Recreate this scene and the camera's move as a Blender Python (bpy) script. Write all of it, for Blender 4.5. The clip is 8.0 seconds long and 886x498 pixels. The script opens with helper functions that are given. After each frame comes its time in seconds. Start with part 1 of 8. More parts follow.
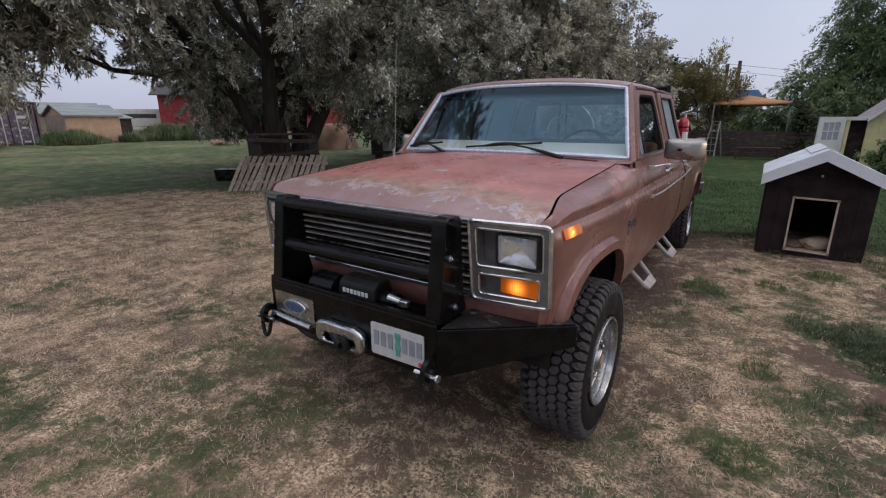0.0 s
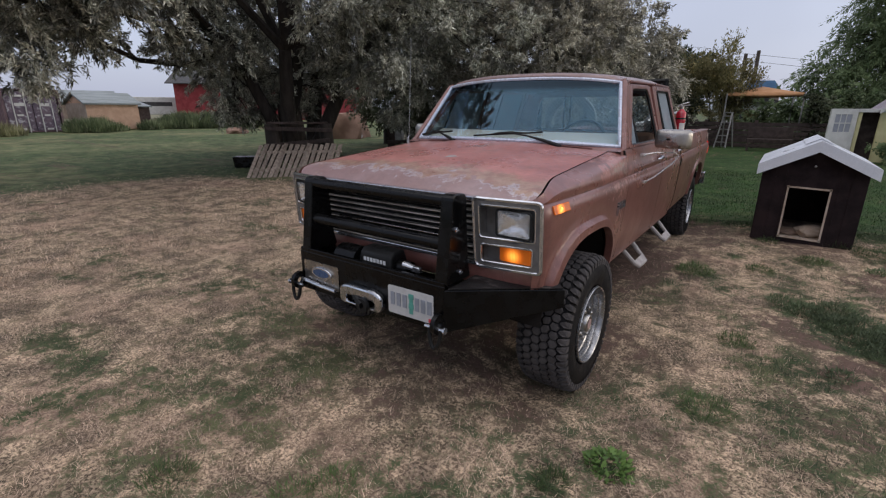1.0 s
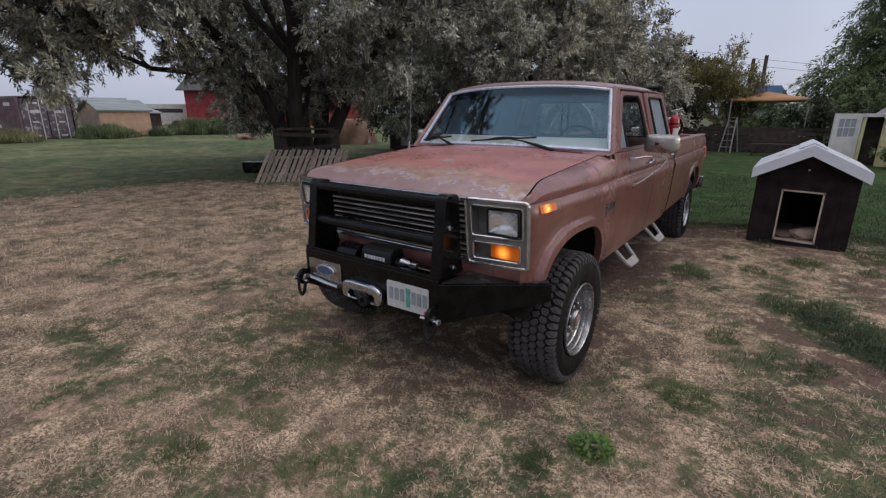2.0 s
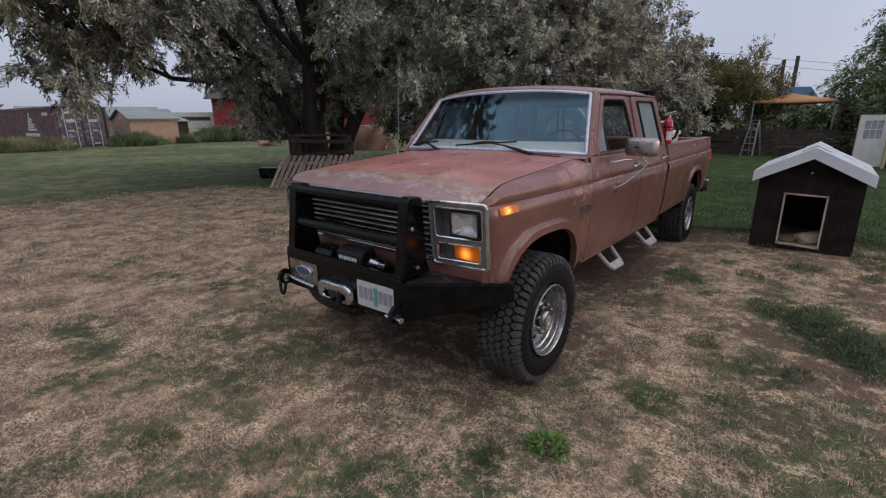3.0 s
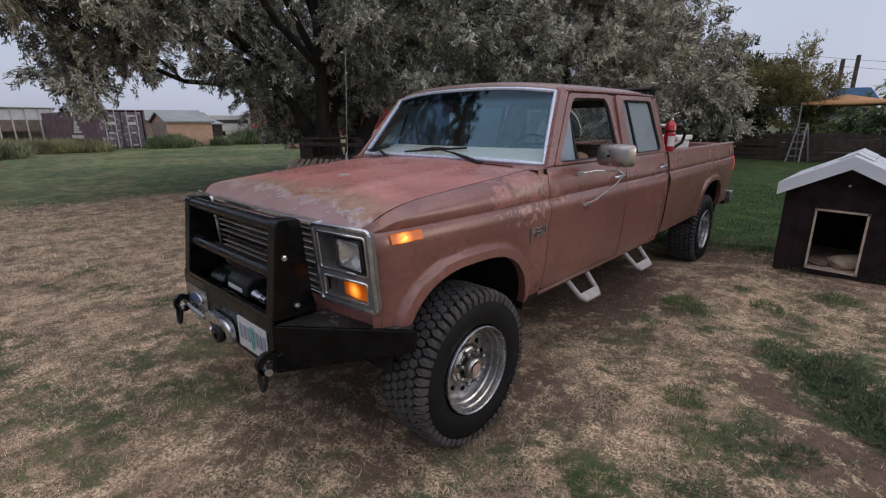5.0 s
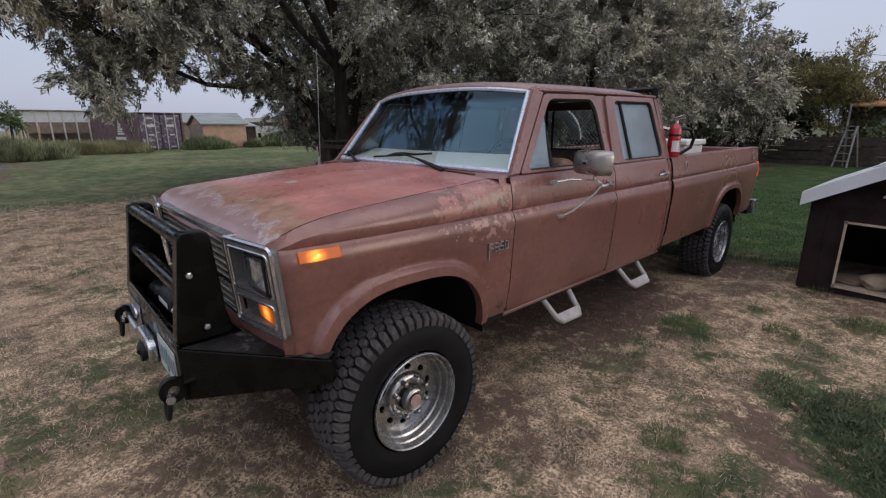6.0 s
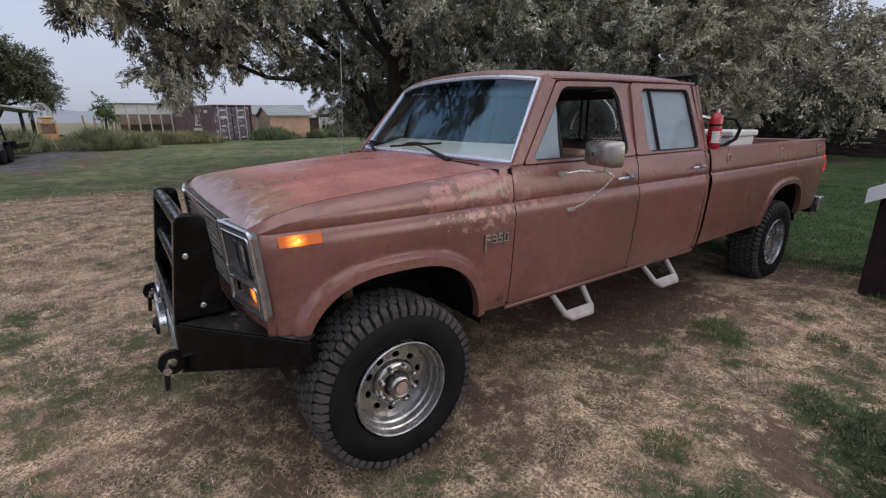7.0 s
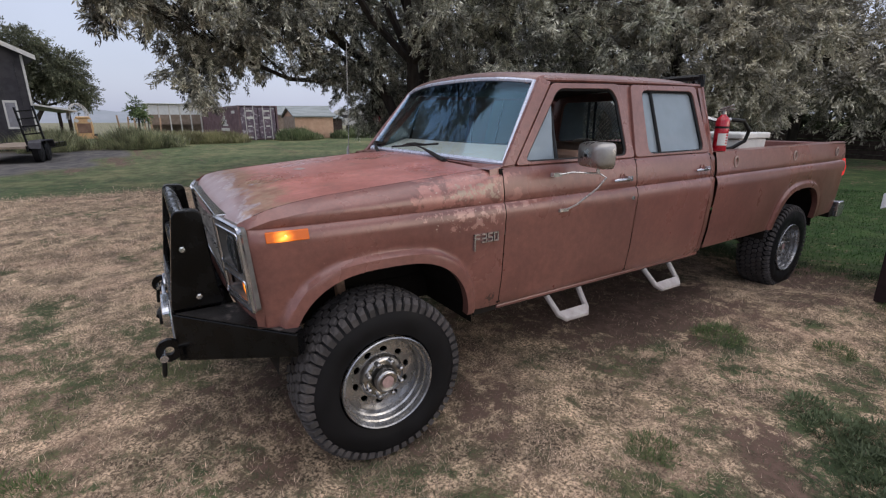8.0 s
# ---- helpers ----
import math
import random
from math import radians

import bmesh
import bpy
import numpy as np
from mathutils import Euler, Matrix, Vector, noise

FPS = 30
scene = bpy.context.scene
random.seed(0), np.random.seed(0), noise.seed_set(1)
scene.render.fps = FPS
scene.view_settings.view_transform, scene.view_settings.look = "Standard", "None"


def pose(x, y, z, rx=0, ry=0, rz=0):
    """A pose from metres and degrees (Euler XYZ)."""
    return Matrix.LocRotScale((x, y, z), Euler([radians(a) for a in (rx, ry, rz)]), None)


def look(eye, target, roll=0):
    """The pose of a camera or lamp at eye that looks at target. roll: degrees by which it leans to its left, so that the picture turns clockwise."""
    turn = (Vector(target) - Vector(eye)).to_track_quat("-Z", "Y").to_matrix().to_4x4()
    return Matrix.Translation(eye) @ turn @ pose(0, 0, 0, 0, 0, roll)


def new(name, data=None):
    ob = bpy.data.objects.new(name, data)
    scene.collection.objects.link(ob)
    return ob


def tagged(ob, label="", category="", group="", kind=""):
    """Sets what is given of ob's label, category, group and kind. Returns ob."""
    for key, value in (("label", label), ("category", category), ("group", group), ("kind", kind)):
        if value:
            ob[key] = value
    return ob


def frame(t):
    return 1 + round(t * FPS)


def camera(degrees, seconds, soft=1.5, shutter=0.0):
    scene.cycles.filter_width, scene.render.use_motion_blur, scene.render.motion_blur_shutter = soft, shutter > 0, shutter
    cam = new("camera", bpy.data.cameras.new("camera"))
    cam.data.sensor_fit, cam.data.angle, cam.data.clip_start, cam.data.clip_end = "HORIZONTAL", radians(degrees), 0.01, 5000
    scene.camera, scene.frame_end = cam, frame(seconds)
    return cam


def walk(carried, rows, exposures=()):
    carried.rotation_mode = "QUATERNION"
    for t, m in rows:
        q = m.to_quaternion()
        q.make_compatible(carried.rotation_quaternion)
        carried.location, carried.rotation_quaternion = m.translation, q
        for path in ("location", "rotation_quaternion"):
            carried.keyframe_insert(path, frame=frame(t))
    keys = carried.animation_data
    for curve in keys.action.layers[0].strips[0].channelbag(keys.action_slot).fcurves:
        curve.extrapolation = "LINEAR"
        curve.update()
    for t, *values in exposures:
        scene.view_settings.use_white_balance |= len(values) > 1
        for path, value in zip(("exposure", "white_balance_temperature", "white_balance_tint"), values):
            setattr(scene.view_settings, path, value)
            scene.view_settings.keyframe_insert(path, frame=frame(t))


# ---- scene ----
cam = camera(87.4, 8.0, soft=1.2)
PATH = [
    (0, (0.05, -0.009, 1.513), (-1.036, 1.584, 0.978), -0.1),
    (0.5, (0.184, -0.106, 1.53), (-0.943, 1.449, 0.972), 0.1),
    (1, (0.257, -0.285, 1.522), (-0.859, 1.272, 0.947), 0.2),
    (1.5, (0.292, -0.388, 1.528), (-0.822, 1.174, 0.964), 0.2),
    (3, (0.698, -0.255, 1.526), (-0.525, 1.235, 0.994), -0.5),
    (3.5, (0.74, -0.066, 1.523), (-0.484, 1.424, 0.992), -0.5),
    (4, (0.726, 0.216, 1.526), (-0.512, 1.691, 0.986), -0.5),
    (4.5, (0.763, 0.376, 1.518), (-0.526, 1.81, 0.985), -0.5),
    (6, (0.966, 1.056, 1.523), (-0.47, 2.351, 1.014), -0.4),
    (6.5, (0.994, 1.193, 1.525), (-0.511, 2.403, 1.004), -0.5),
    (7, (1.147, 1.296, 1.51), (-0.436, 2.392, 0.969), -0.5),
    (7.5, (1.237, 1.365, 1.506), (-0.391, 2.395, 0.971), -0.4),
    (8, (1.274, 1.401, 1.509), (-0.362, 2.419, 0.973), -0.3),
]
walk(cam, [(t, look(eye, target, roll)) for t, eye, target, roll in PATH],
     [(0, -0.12), (1.5, -0.18), (3.0, -0.29), (3.5, -0.29), (4.5, -0.23), (6.0, -0.16), (7.0, -0.07), (8.0, 0.07)])

# ---- sky and light ----
world = bpy.data.worlds.new("dusk_sky")
scene.world = world
world.use_nodes = True
wn, wl = world.node_tree.nodes, world.node_tree.links
sky = wn.new("ShaderNodeTexSky")
sky.sky_type = 'NISHITA'
sky.sun_disc = False
sky.sun_elevation = radians(14)
sky.sun_rotation = radians(60)
sky.air_density, sky.dust_density, sky.ozone_density = 1.0, 3.0, 2.0
soften = wn.new("ShaderNodeHueSaturation")
soften.inputs["Saturation"].default_value = 0.60
cloud = wn.new("ShaderNodeMixRGB")
cloud.inputs[0].default_value = 0.6
cloud.inputs[2].default_value = (5.15, 5.5, 7.2, 1)
wl.new(sky.outputs[0], soften.inputs["Color"])
wl.new(soften.outputs[0], cloud.inputs[1])
veil_at = wn.new("ShaderNodeTexCoord")
veil = wn.new("ShaderNodeTexNoise")
veil.inputs["Scale"].default_value, veil.inputs["Detail"].default_value = 1.6, 4
wl.new(veil_at.outputs["Generated"], veil.inputs["Vector"])
veil_range = wn.new("ShaderNodeMapRange")
veil_range.inputs["From Min"].default_value, veil_range.inputs["From Max"].default_value = 0.3, 0.7
veil_range.inputs["To Min"].default_value, veil_range.inputs["To Max"].default_value = 0.88, 1.18
wl.new(veil.outputs["Fac"], veil_range.inputs["Value"])
veiled = wn.new("ShaderNodeMixRGB")
veiled.blend_type = 'MULTIPLY'
veiled.inputs[0].default_value = 1.0
wl.new(cloud.outputs[0], veiled.inputs[1])
wl.new(veil_range.outputs[0], veiled.inputs[2])
wl.new(veiled.outputs[0], wn["Background"].inputs["Color"])
wn["Background"].inputs["Strength"].default_value = 0.14
sun = new("sun", bpy.data.lights.new("sun", "SUN"))
sun.data.energy, sun.data.angle, sun.data.color = 1.8, radians(92), (1.0, 0.955, 0.925)
sun.matrix_world = look((0, 0, 20), (-0.8, 2.0, 5))


# ---- materials ----
def nodes_of(name):
    m = bpy.data.materials.new(name)
    m.use_nodes = True
    n, l = m.node_tree.nodes, m.node_tree.links
    return m, n, l, n["Principled BSDF"]


def noise_of(n, l, vec, scale, detail=4.0, rough=0.6):
    t = n.new("ShaderNodeTexNoise")
    t.inputs["Scale"].default_value, t.inputs["Detail"].default_value, t.inputs["Roughness"].default_value = scale, detail, rough
    l.new(vec, t.inputs["Vector"])
    return t.outputs["Fac"]


def ramp_of(n, l, fac, lo, hi):
    r = n.new("ShaderNodeMapRange")
    r.inputs["From Min"].default_value, r.inputs["From Max"].default_value = lo, hi
    r.interpolation_type = 'SMOOTHSTEP'
    l.new(fac, r.inputs["Value"])
    return r.outputs[0]


def mix_of(n, l, fac, a, b, kind='MIX'):
    x = n.new("ShaderNodeMixRGB")
    x.blend_type = kind
    if isinstance(fac, float):
        x.inputs[0].default_value = fac
    else:
        l.new(fac, x.inputs[0])
    for i, c in ((1, a), (2, b)):
        if isinstance(c, tuple):
            x.inputs[i].default_value = (*c[:3], 1)
        else:
            l.new(c, x.inputs[i])
    return x.outputs[0]


def math_of(n, l, op, a, b=None):
    x = n.new("ShaderNodeMath")
    x.operation = op
    for i, c in ((0, a), (1, b)):
        if c is None:
            continue
        if isinstance(c, (float, int)):
            x.inputs[i].default_value = c
        else:
            l.new(c, x.inputs[i])
    return x.outputs[0]


def mat(name, c1, c2=None, scale=5.0, rough=0.7, metal=0.0, bump=0.1, bscale=70.0, c3=None, s3=2.0, cut=(0.55, 0.66),
        rvar=0.15, rand=0.0, coat=0.0, stretch=None, island=False, spec=0.5):
    """A surface with grain, a second colour in clouds, worn patches of a third colour and fine relief."""
    m, n, l, p = nodes_of(name)
    tc = n.new("ShaderNodeTexCoord")
    vec = tc.outputs["Object"]
    if stretch:
        mp = n.new("ShaderNodeMapping")
        mp.inputs["Scale"].default_value = stretch
        l.new(vec, mp.inputs["Vector"])
        vec = mp.outputs[0]
    c2 = c2 or tuple(v * 0.75 for v in c1)
    f = ramp_of(n, l, noise_of(n, l, vec, scale, 6), 0.32, 0.68)
    col = mix_of(n, l, f, c1, c2)
    if c3:
        g = ramp_of(n, l, noise_of(n, l, vec, s3, 8, 0.7), *cut)
        col = mix_of(n, l, g, col, c3)
    fine = noise_of(n, l, vec, bscale, 3)
    col = mix_of(n, l, 0.35, col, mix_of(n, l, fine, (0.62, 0.62, 0.62), (1.35, 1.35, 1.35)), 'MULTIPLY')
    if rand or island:
        src = n.new("ShaderNodeNewGeometry").outputs["Random Per Island"] if island else n.new("ShaderNodeObjectInfo").outputs["Random"]
        mr = n.new("ShaderNodeMapRange")
        mr.inputs["To Min"].default_value, mr.inputs["To Max"].default_value = 1 - (rand or 0.3), 1 + (rand or 0.3)
        l.new(src, mr.inputs["Value"])
        hv = n.new("ShaderNodeHueSaturation")
        l.new(mr.outputs[0], hv.inputs["Value"])
        l.new(col, hv.inputs["Color"])
        col = hv.outputs[0]
    l.new(col, p.inputs["Base Color"])
    rr = n.new("ShaderNodeMapRange")
    rr.inputs["To Min"].default_value, rr.inputs["To Max"].default_value = max(0.02, rough - rvar), min(1, rough + rvar)
    l.new(f, rr.inputs["Value"])
    l.new(rr.outputs[0], p.inputs["Roughness"])
    p.inputs["Metallic"].default_value = metal
    p.inputs["Coat Weight"].default_value = coat
    p.inputs["Specular IOR Level"].default_value = spec
    if bump:
        b = n.new("ShaderNodeBump")
        b.inputs["Strength"].default_value, b.inputs["Distance"].default_value = bump, 0.01
        l.new(fine, b.inputs["Height"])
        l.new(b.outputs[0], p.inputs["Normal"])
    return m


def glass(name, tint, ior, rough=0.01, dust=0.0, gloss=(0.74, 0.92, 1.0), band=None):
    """Clear pane: what lies behind, tinted, under a Fresnel gloss, with a pale film; dust sets its strength."""
    m, n, l, p = nodes_of(name)
    out = n["Material Output"]
    tr, gl, mx, fr = (n.new("ShaderNode" + k) for k in ("BsdfTransparent", "BsdfGlossy", "MixShader", "Fresnel"))
    tr.inputs[0].default_value = (*tint, 1)
    gl.inputs["Roughness"].default_value = rough
    gl.inputs["Color"].default_value = (*gloss, 1)
    if band:
        # factory shade band along the top edge
        at = n.new("ShaderNodeTexCoord")
        sep = n.new("ShaderNodeSeparateXYZ")
        l.new(at.outputs["Object"], sep.inputs[0])
        f = ramp_of(n, l, sep.outputs[2], *band)
        l.new(mix_of(n, l, f, tint, (0.06, 0.09, 0.13)), tr.inputs[0])
        l.new(mix_of(n, l, f, gloss, (0.22, 0.32, 0.42)), gl.inputs["Color"])
    fr.inputs["IOR"].default_value = ior
    l.new(fr.outputs[0], mx.inputs[0])
    l.new(tr.outputs[0], mx.inputs[1])
    l.new(gl.outputs[0], mx.inputs[2])
    last = mx.outputs[0]
    if dust:
        df, m2 = n.new("ShaderNodeBsdfDiffuse"), n.new("ShaderNodeMixShader")
        df.inputs[0].default_value = (0.36, 0.415, 0.46, 1)
        tc = n.new("ShaderNodeTexCoord")
        f = ramp_of(n, l, noise_of(n, l, tc.outputs["Object"], 2.5, 4), -1.2, 1.6)
        l.new(math_of(n, l, 'MULTIPLY', f, dust), m2.inputs[0])
        l.new(last, m2.inputs[1])
        l.new(df.outputs[0], m2.inputs[2])
        last = m2.outputs[0]
    l.new(last, out.inputs["Surface"])
    return m


def leaf_mat(name, c1, c2, rough=0.55, through_light=0.35, lo=0.65, hi=1.3, scale=0.8, rarer=1.0):
    m, n, l, p = nodes_of(name)
    g = n.new("ShaderNodeNewGeometry")
    col = mix_of(n, l, math_of(n, l, 'POWER', g.outputs["Random Per Island"], rarer), c1, c2)
    tc = n.new("ShaderNodeTexCoord")
    # coarse noise between lo and hi darkens or lightens whole clumps of leaves
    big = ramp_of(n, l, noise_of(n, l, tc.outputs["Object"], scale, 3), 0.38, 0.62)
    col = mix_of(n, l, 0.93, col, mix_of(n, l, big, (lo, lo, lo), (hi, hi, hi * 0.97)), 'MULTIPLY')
    l.new(col, p.inputs["Base Color"])
    p.inputs["Roughness"].default_value = rough
    p.inputs["Specular IOR Level"].default_value = 0.2
    tl, mx = n.new("ShaderNodeBsdfTranslucent"), n.new("ShaderNodeMixShader")
    l.new(col, tl.inputs[0])
    mx.inputs[0].default_value = through_light
    l.new(p.outputs[0], mx.inputs[1])
    l.new(tl.outputs[0], mx.inputs[2])
    l.new(mx.outputs[0], n["Material Output"].inputs["Surface"])
    return m


def glow(name, base, emit, strength):
    m, n, l, p = nodes_of(name)
    p.inputs["Base Color"].default_value = (*base, 1)
    p.inputs["Roughness"].default_value = 0.25
    p.inputs["Emission Color"].default_value = (*emit, 1)
    p.inputs["Emission Strength"].default_value = strength
    return m


BROWN, BROWN2 = (0.228, 0.098, 0.080), (0.160, 0.067, 0.056)


def paint_mat(name, patches, top=None):
    """Sun-burnt brown truck paint; patches: list of (axis, lo, mid, hi, noise scale, cut lo, cut hi, colour) flaking zones."""
    m, n, l, p = nodes_of(name)
    tc = n.new("ShaderNodeTexCoord")
    vec = tc.outputs["Object"]
    sep = n.new("ShaderNodeSeparateXYZ")
    l.new(vec, sep.inputs[0])
    cloud = ramp_of(n, l, noise_of(n, l, vec, 2.2, 5), 0.3, 0.7)
    col = mix_of(n, l, cloud, BROWN, BROWN2)
    speck = noise_of(n, l, vec, 38, 6, 0.7)
    col = mix_of(n, l, ramp_of(n, l, speck, 0.64, 0.74), col, (0.31, 0.17, 0.13))
    for zones, ns, lo, hi, colour in patches:
        fac = None
        for axis, a, b, c, d in zones:
            up = ramp_of(n, l, sep.outputs[axis], a, b)
            dn = ramp_of(n, l, sep.outputs[axis], d, c)
            f = math_of(n, l, 'MULTIPLY', up, dn)
            fac = f if fac is None else math_of(n, l, 'MULTIPLY', fac, f)
        nz = noise_of(n, l, vec, ns, 7, 0.65)
        s = math_of(n, l, 'ADD', nz, math_of(n, l, 'MULTIPLY', math_of(n, l, 'SUBTRACT', fac, 1.0), 0.5))
        col = mix_of(n, l, ramp_of(n, l, s, lo, hi), col, colour)
    if top:
        col = top(n, l, vec, sep, col)
    mott = noise_of(n, l, vec, 24, 8, 0.75)
    col = mix_of(n, l, 0.55, col, mix_of(n, l, ramp_of(n, l, mott, 0.34, 0.66), (0.74, 0.72, 0.72), (1.2, 1.2, 1.2)), 'MULTIPLY')
    fine = noise_of(n, l, vec, 240, 2)
    col = mix_of(n, l, 0.3, col, mix_of(n, l, fine, (0.7, 0.7, 0.7), (1.25, 1.25, 1.25)), 'MULTIPLY')
    l.new(col, p.inputs["Base Color"])
    r = n.new("ShaderNodeMapRange")
    r.inputs["To Min"].default_value, r.inputs["To Max"].default_value = 0.25, 0.38
    p.inputs["Metallic"].default_value = 0.05
    p.inputs["Specular IOR Level"].default_value = 0.65
    p.inputs["Coat Weight"].default_value, p.inputs["Coat Roughness"].default_value = 0.18, 0.16
    l.new(cloud, r.inputs["Value"])
    l.new(r.outputs[0], p.inputs["Roughness"])
    b = n.new("ShaderNodeBump")
    b.inputs["Strength"].default_value, b.inputs["Distance"].default_value = 0.06, 0.004
    l.new(speck, b.inputs["Height"])
    l.new(b.outputs[0], p.inputs["Normal"])
    return m


PAINT = paint_mat("brown_truck_paint", [])


def peeling(n, l, vec, sep, col):
    """Hood colours from nose to cowl: grey-mauve primer, a ragged pale edge, ochre rust stain, then sun-bleached red."""
    cl = ramp_of(n, l, noise_of(n, l, vec, 2.4, 6, 0.62), 0.36, 0.66)
    red = mix_of(n, l, cl, (0.50, 0.205, 0.175), (0.40, 0.155, 0.132))
    smudge = ramp_of(n, l, noise_of(n, l, vec, 3.4, 7, 0.66), 0.54, 0.68)
    red = mix_of(n, l, math_of(n, l, 'MULTIPLY', smudge, 0.7), red, (0.27, 0.145, 0.115))
    chip = ramp_of(n, l, noise_of(n, l, vec, 42, 5, 0.7), 0.70, 0.73)
    red = mix_of(n, l, math_of(n, l, 'MULTIPLY', chip, 0.6), red, (0.5, 0.4, 0.36))
    wav = math_of(n, l, 'MULTIPLY', math_of(n, l, 'SUBTRACT', noise_of(n, l, vec, 3.6, 9, 0.66), 0.5), 0.50)
    y = math_of(n, l, 'ADD', sep.outputs[1], wav)
    ragged = math_of(n, l, 'MULTIPLY', math_of(n, l, 'SUBTRACT', noise_of(n, l, vec, 11.0, 9, 0.75), 0.5), 0.46)
    y2 = math_of(n, l, 'ADD', y, ragged)
    ochre = mix_of(n, l, ramp_of(n, l, noise_of(n, l, vec, 14, 6, 0.7), 0.4, 0.6), (0.29, 0.145, 0.105), (0.37, 0.235, 0.165))
    col = mix_of(n, l, ramp_of(n, l, y2, 1.83, 1.97), ochre, red)
    pale = ramp_of(n, l, noise_of(n, l, vec, 4.0, 4), 0.36, 0.52)
    edge = math_of(n, l, 'MULTIPLY', ramp_of(n, l, y2, 1.722, 1.736), ramp_of(n, l, y2, 1.785, 1.742))
    col = mix_of(n, l, math_of(n, l, 'MULTIPLY', edge, pale), col, (0.42, 0.36, 0.375))
    mauve = mix_of(n, l, ramp_of(n, l, noise_of(n, l, vec, 6, 6), 0.35, 0.65), (0.31, 0.205, 0.20), (0.27, 0.165, 0.155))
    col = mix_of(n, l, ramp_of(n, l, y2, 1.74, 1.725), col, mauve)
    back = ramp_of(n, l, math_of(n, l, 'ADD', y, ragged), 2.62, 2.86)
    return mix_of(n, l, math_of(n, l, 'MULTIPLY', back, 0.6), col, (0.25, 0.13, 0.115))


ROOF_PAINT = paint_mat("dusty_roof_paint", [], lambda n, l, vec, sep, col: mix_of(n, l, 0.55, col, mix_of(n, l, noise_of(n, l, vec, 3.0, 5), (0.20, 0.14, 0.128), (0.30, 0.215, 0.195))))
HOOD_PAINT = paint_mat("faded_hood_paint", [], peeling)
FENDER_PAINT = paint_mat("flaking_fender_paint", [
    ([(1, 2.05, 2.55, 3.5, 4), (2, 1.085, 1.11, 1.28, 1.34)], 8.0, 0.42, 0.48, (0.34, 0.148, 0.122)),
    ([(1, 2.25, 2.62, 3.5, 4), (2, 1.10, 1.14, 1.20, 1.25)], 26.0, 0.51, 0.55, (0.30, 0.215, 0.165)),
    ([(1, 1.95, 2.55, 3.5, 4), (2, 1.03, 1.062, 1.094, 1.103)], 24.0, 0.49, 0.52, (0.36, 0.195, 0.165)),
    ([(1, 2.35, 2.62, 3.5, 4), (2, 0.90, 1.00, 1.06, 1.09)], 26.0, 0.555, 0.575, (0.38, 0.21, 0.175)),
    ([(1, 2.2, 2.5, 3.5, 4), (2, 0.90, 0.99, 1.30, 1.35)], 46.0, 0.63, 0.65, (0.47, 0.365, 0.31)),
    ([(1, 2.7, 2.8, 3.5, 4), (2, 0.5, 0.53, 0.62, 0.68)], 22.0, 0.56, 0.59, (0.05, 0.025, 0.02))])
BLACK = mat("black_bumper_paint", (0.0022, 0.0022, 0.0025), (0.004, 0.004, 0.0042), 9, 0.26, bump=0.03, bscale=120, c3=(0.06, 0.055, 0.05), s3=18, cut=(0.70, 0.76), spec=0.22)
TOPPLATE = mat("scuffed_black_plate", (0.010, 0.010, 0.010), (0.024, 0.022, 0.022), 7, 0.45, bump=0.3, bscale=90, c3=(0.10, 0.085, 0.08), s3=13, cut=(0.55, 0.66), spec=0.25)
CHROME = mat("chrome", (0.60, 0.61, 0.64), (0.46, 0.47, 0.50), 20, 0.16, 0.9, bump=0.02, rvar=0.07)
DULLCHROME = mat("dull_chrome", (0.50, 0.49, 0.48), (0.30, 0.29, 0.28), 18, 0.30, 1.0, bump=0.05, rvar=0.1)
ALLOY = mat("polished_alloy", (0.46, 0.46, 0.47), (0.25, 0.25, 0.255), 16, 0.25, 0.85, bump=0.08, rvar=0.1, c3=(0.24, 0.22, 0.2), s3=22, cut=(0.6, 0.75))
RUBBER = mat("tyre_rubber", (0.006, 0.006, 0.007), (0.010, 0.0095, 0.0105), 8, 0.6, bump=0.12, bscale=140, spec=0.16)
TREAD = mat("dusty_tread_rubber", (0.034, 0.031, 0.031), (0.078, 0.070, 0.068), 14, 0.85, bump=0.25, bscale=120, spec=0.3)
# underbody grime, taken near black to stand in for shade in wells and gaps
SHADOWBLACK = mat("shaded_underbody_grime", (0.008, 0.007, 0.006), (0.016, 0.013, 0.011), 6, 0.9, spec=0.2)
TRIMBLACK = mat("black_rubber_trim", (0.007, 0.007, 0.007), (0.012, 0.012, 0.012), 12, 0.5, spec=0.25)
BEZEL = mat("silver_grey_bezel_paint", (0.17, 0.163, 0.16), (0.11, 0.105, 0.10), 12, 0.45, 0.3, bump=0.08)
SLAT = mat("worn_grille_slat", (0.60, 0.56, 0.51), (0.16, 0.145, 0.13), 4, 0.35, 0.45, stretch=(0.6, 4, 4))
GRILLEBLACK = mat("grille_black", (0.005, 0.005, 0.005), (0.01, 0.01, 0.01), 10, 0.6, spec=0.2)
WINDSHIELD = glass("windshield_glass", (0.80, 0.88, 0.90), 1.8, gloss=(0.42, 0.74, 1.0), band=(1.645, 1.70))
REARGLASS = glass("rear_glass", (0.85, 0.9, 0.9), 1.5, 0.01, 0.06)
# strong pale-blue film: dust, with reflected sky painted over the side windows
SIDEGLASS = glass("side_glass", (0.6, 0.66, 0.66), 2.0, 0.02, 0.85, gloss=(0.66, 0.86, 1.0))
LENS = glass("clear_lens", (0.97, 0.97, 0.97), 1.5, 0.05, 0.07, gloss=(1, 1, 1))


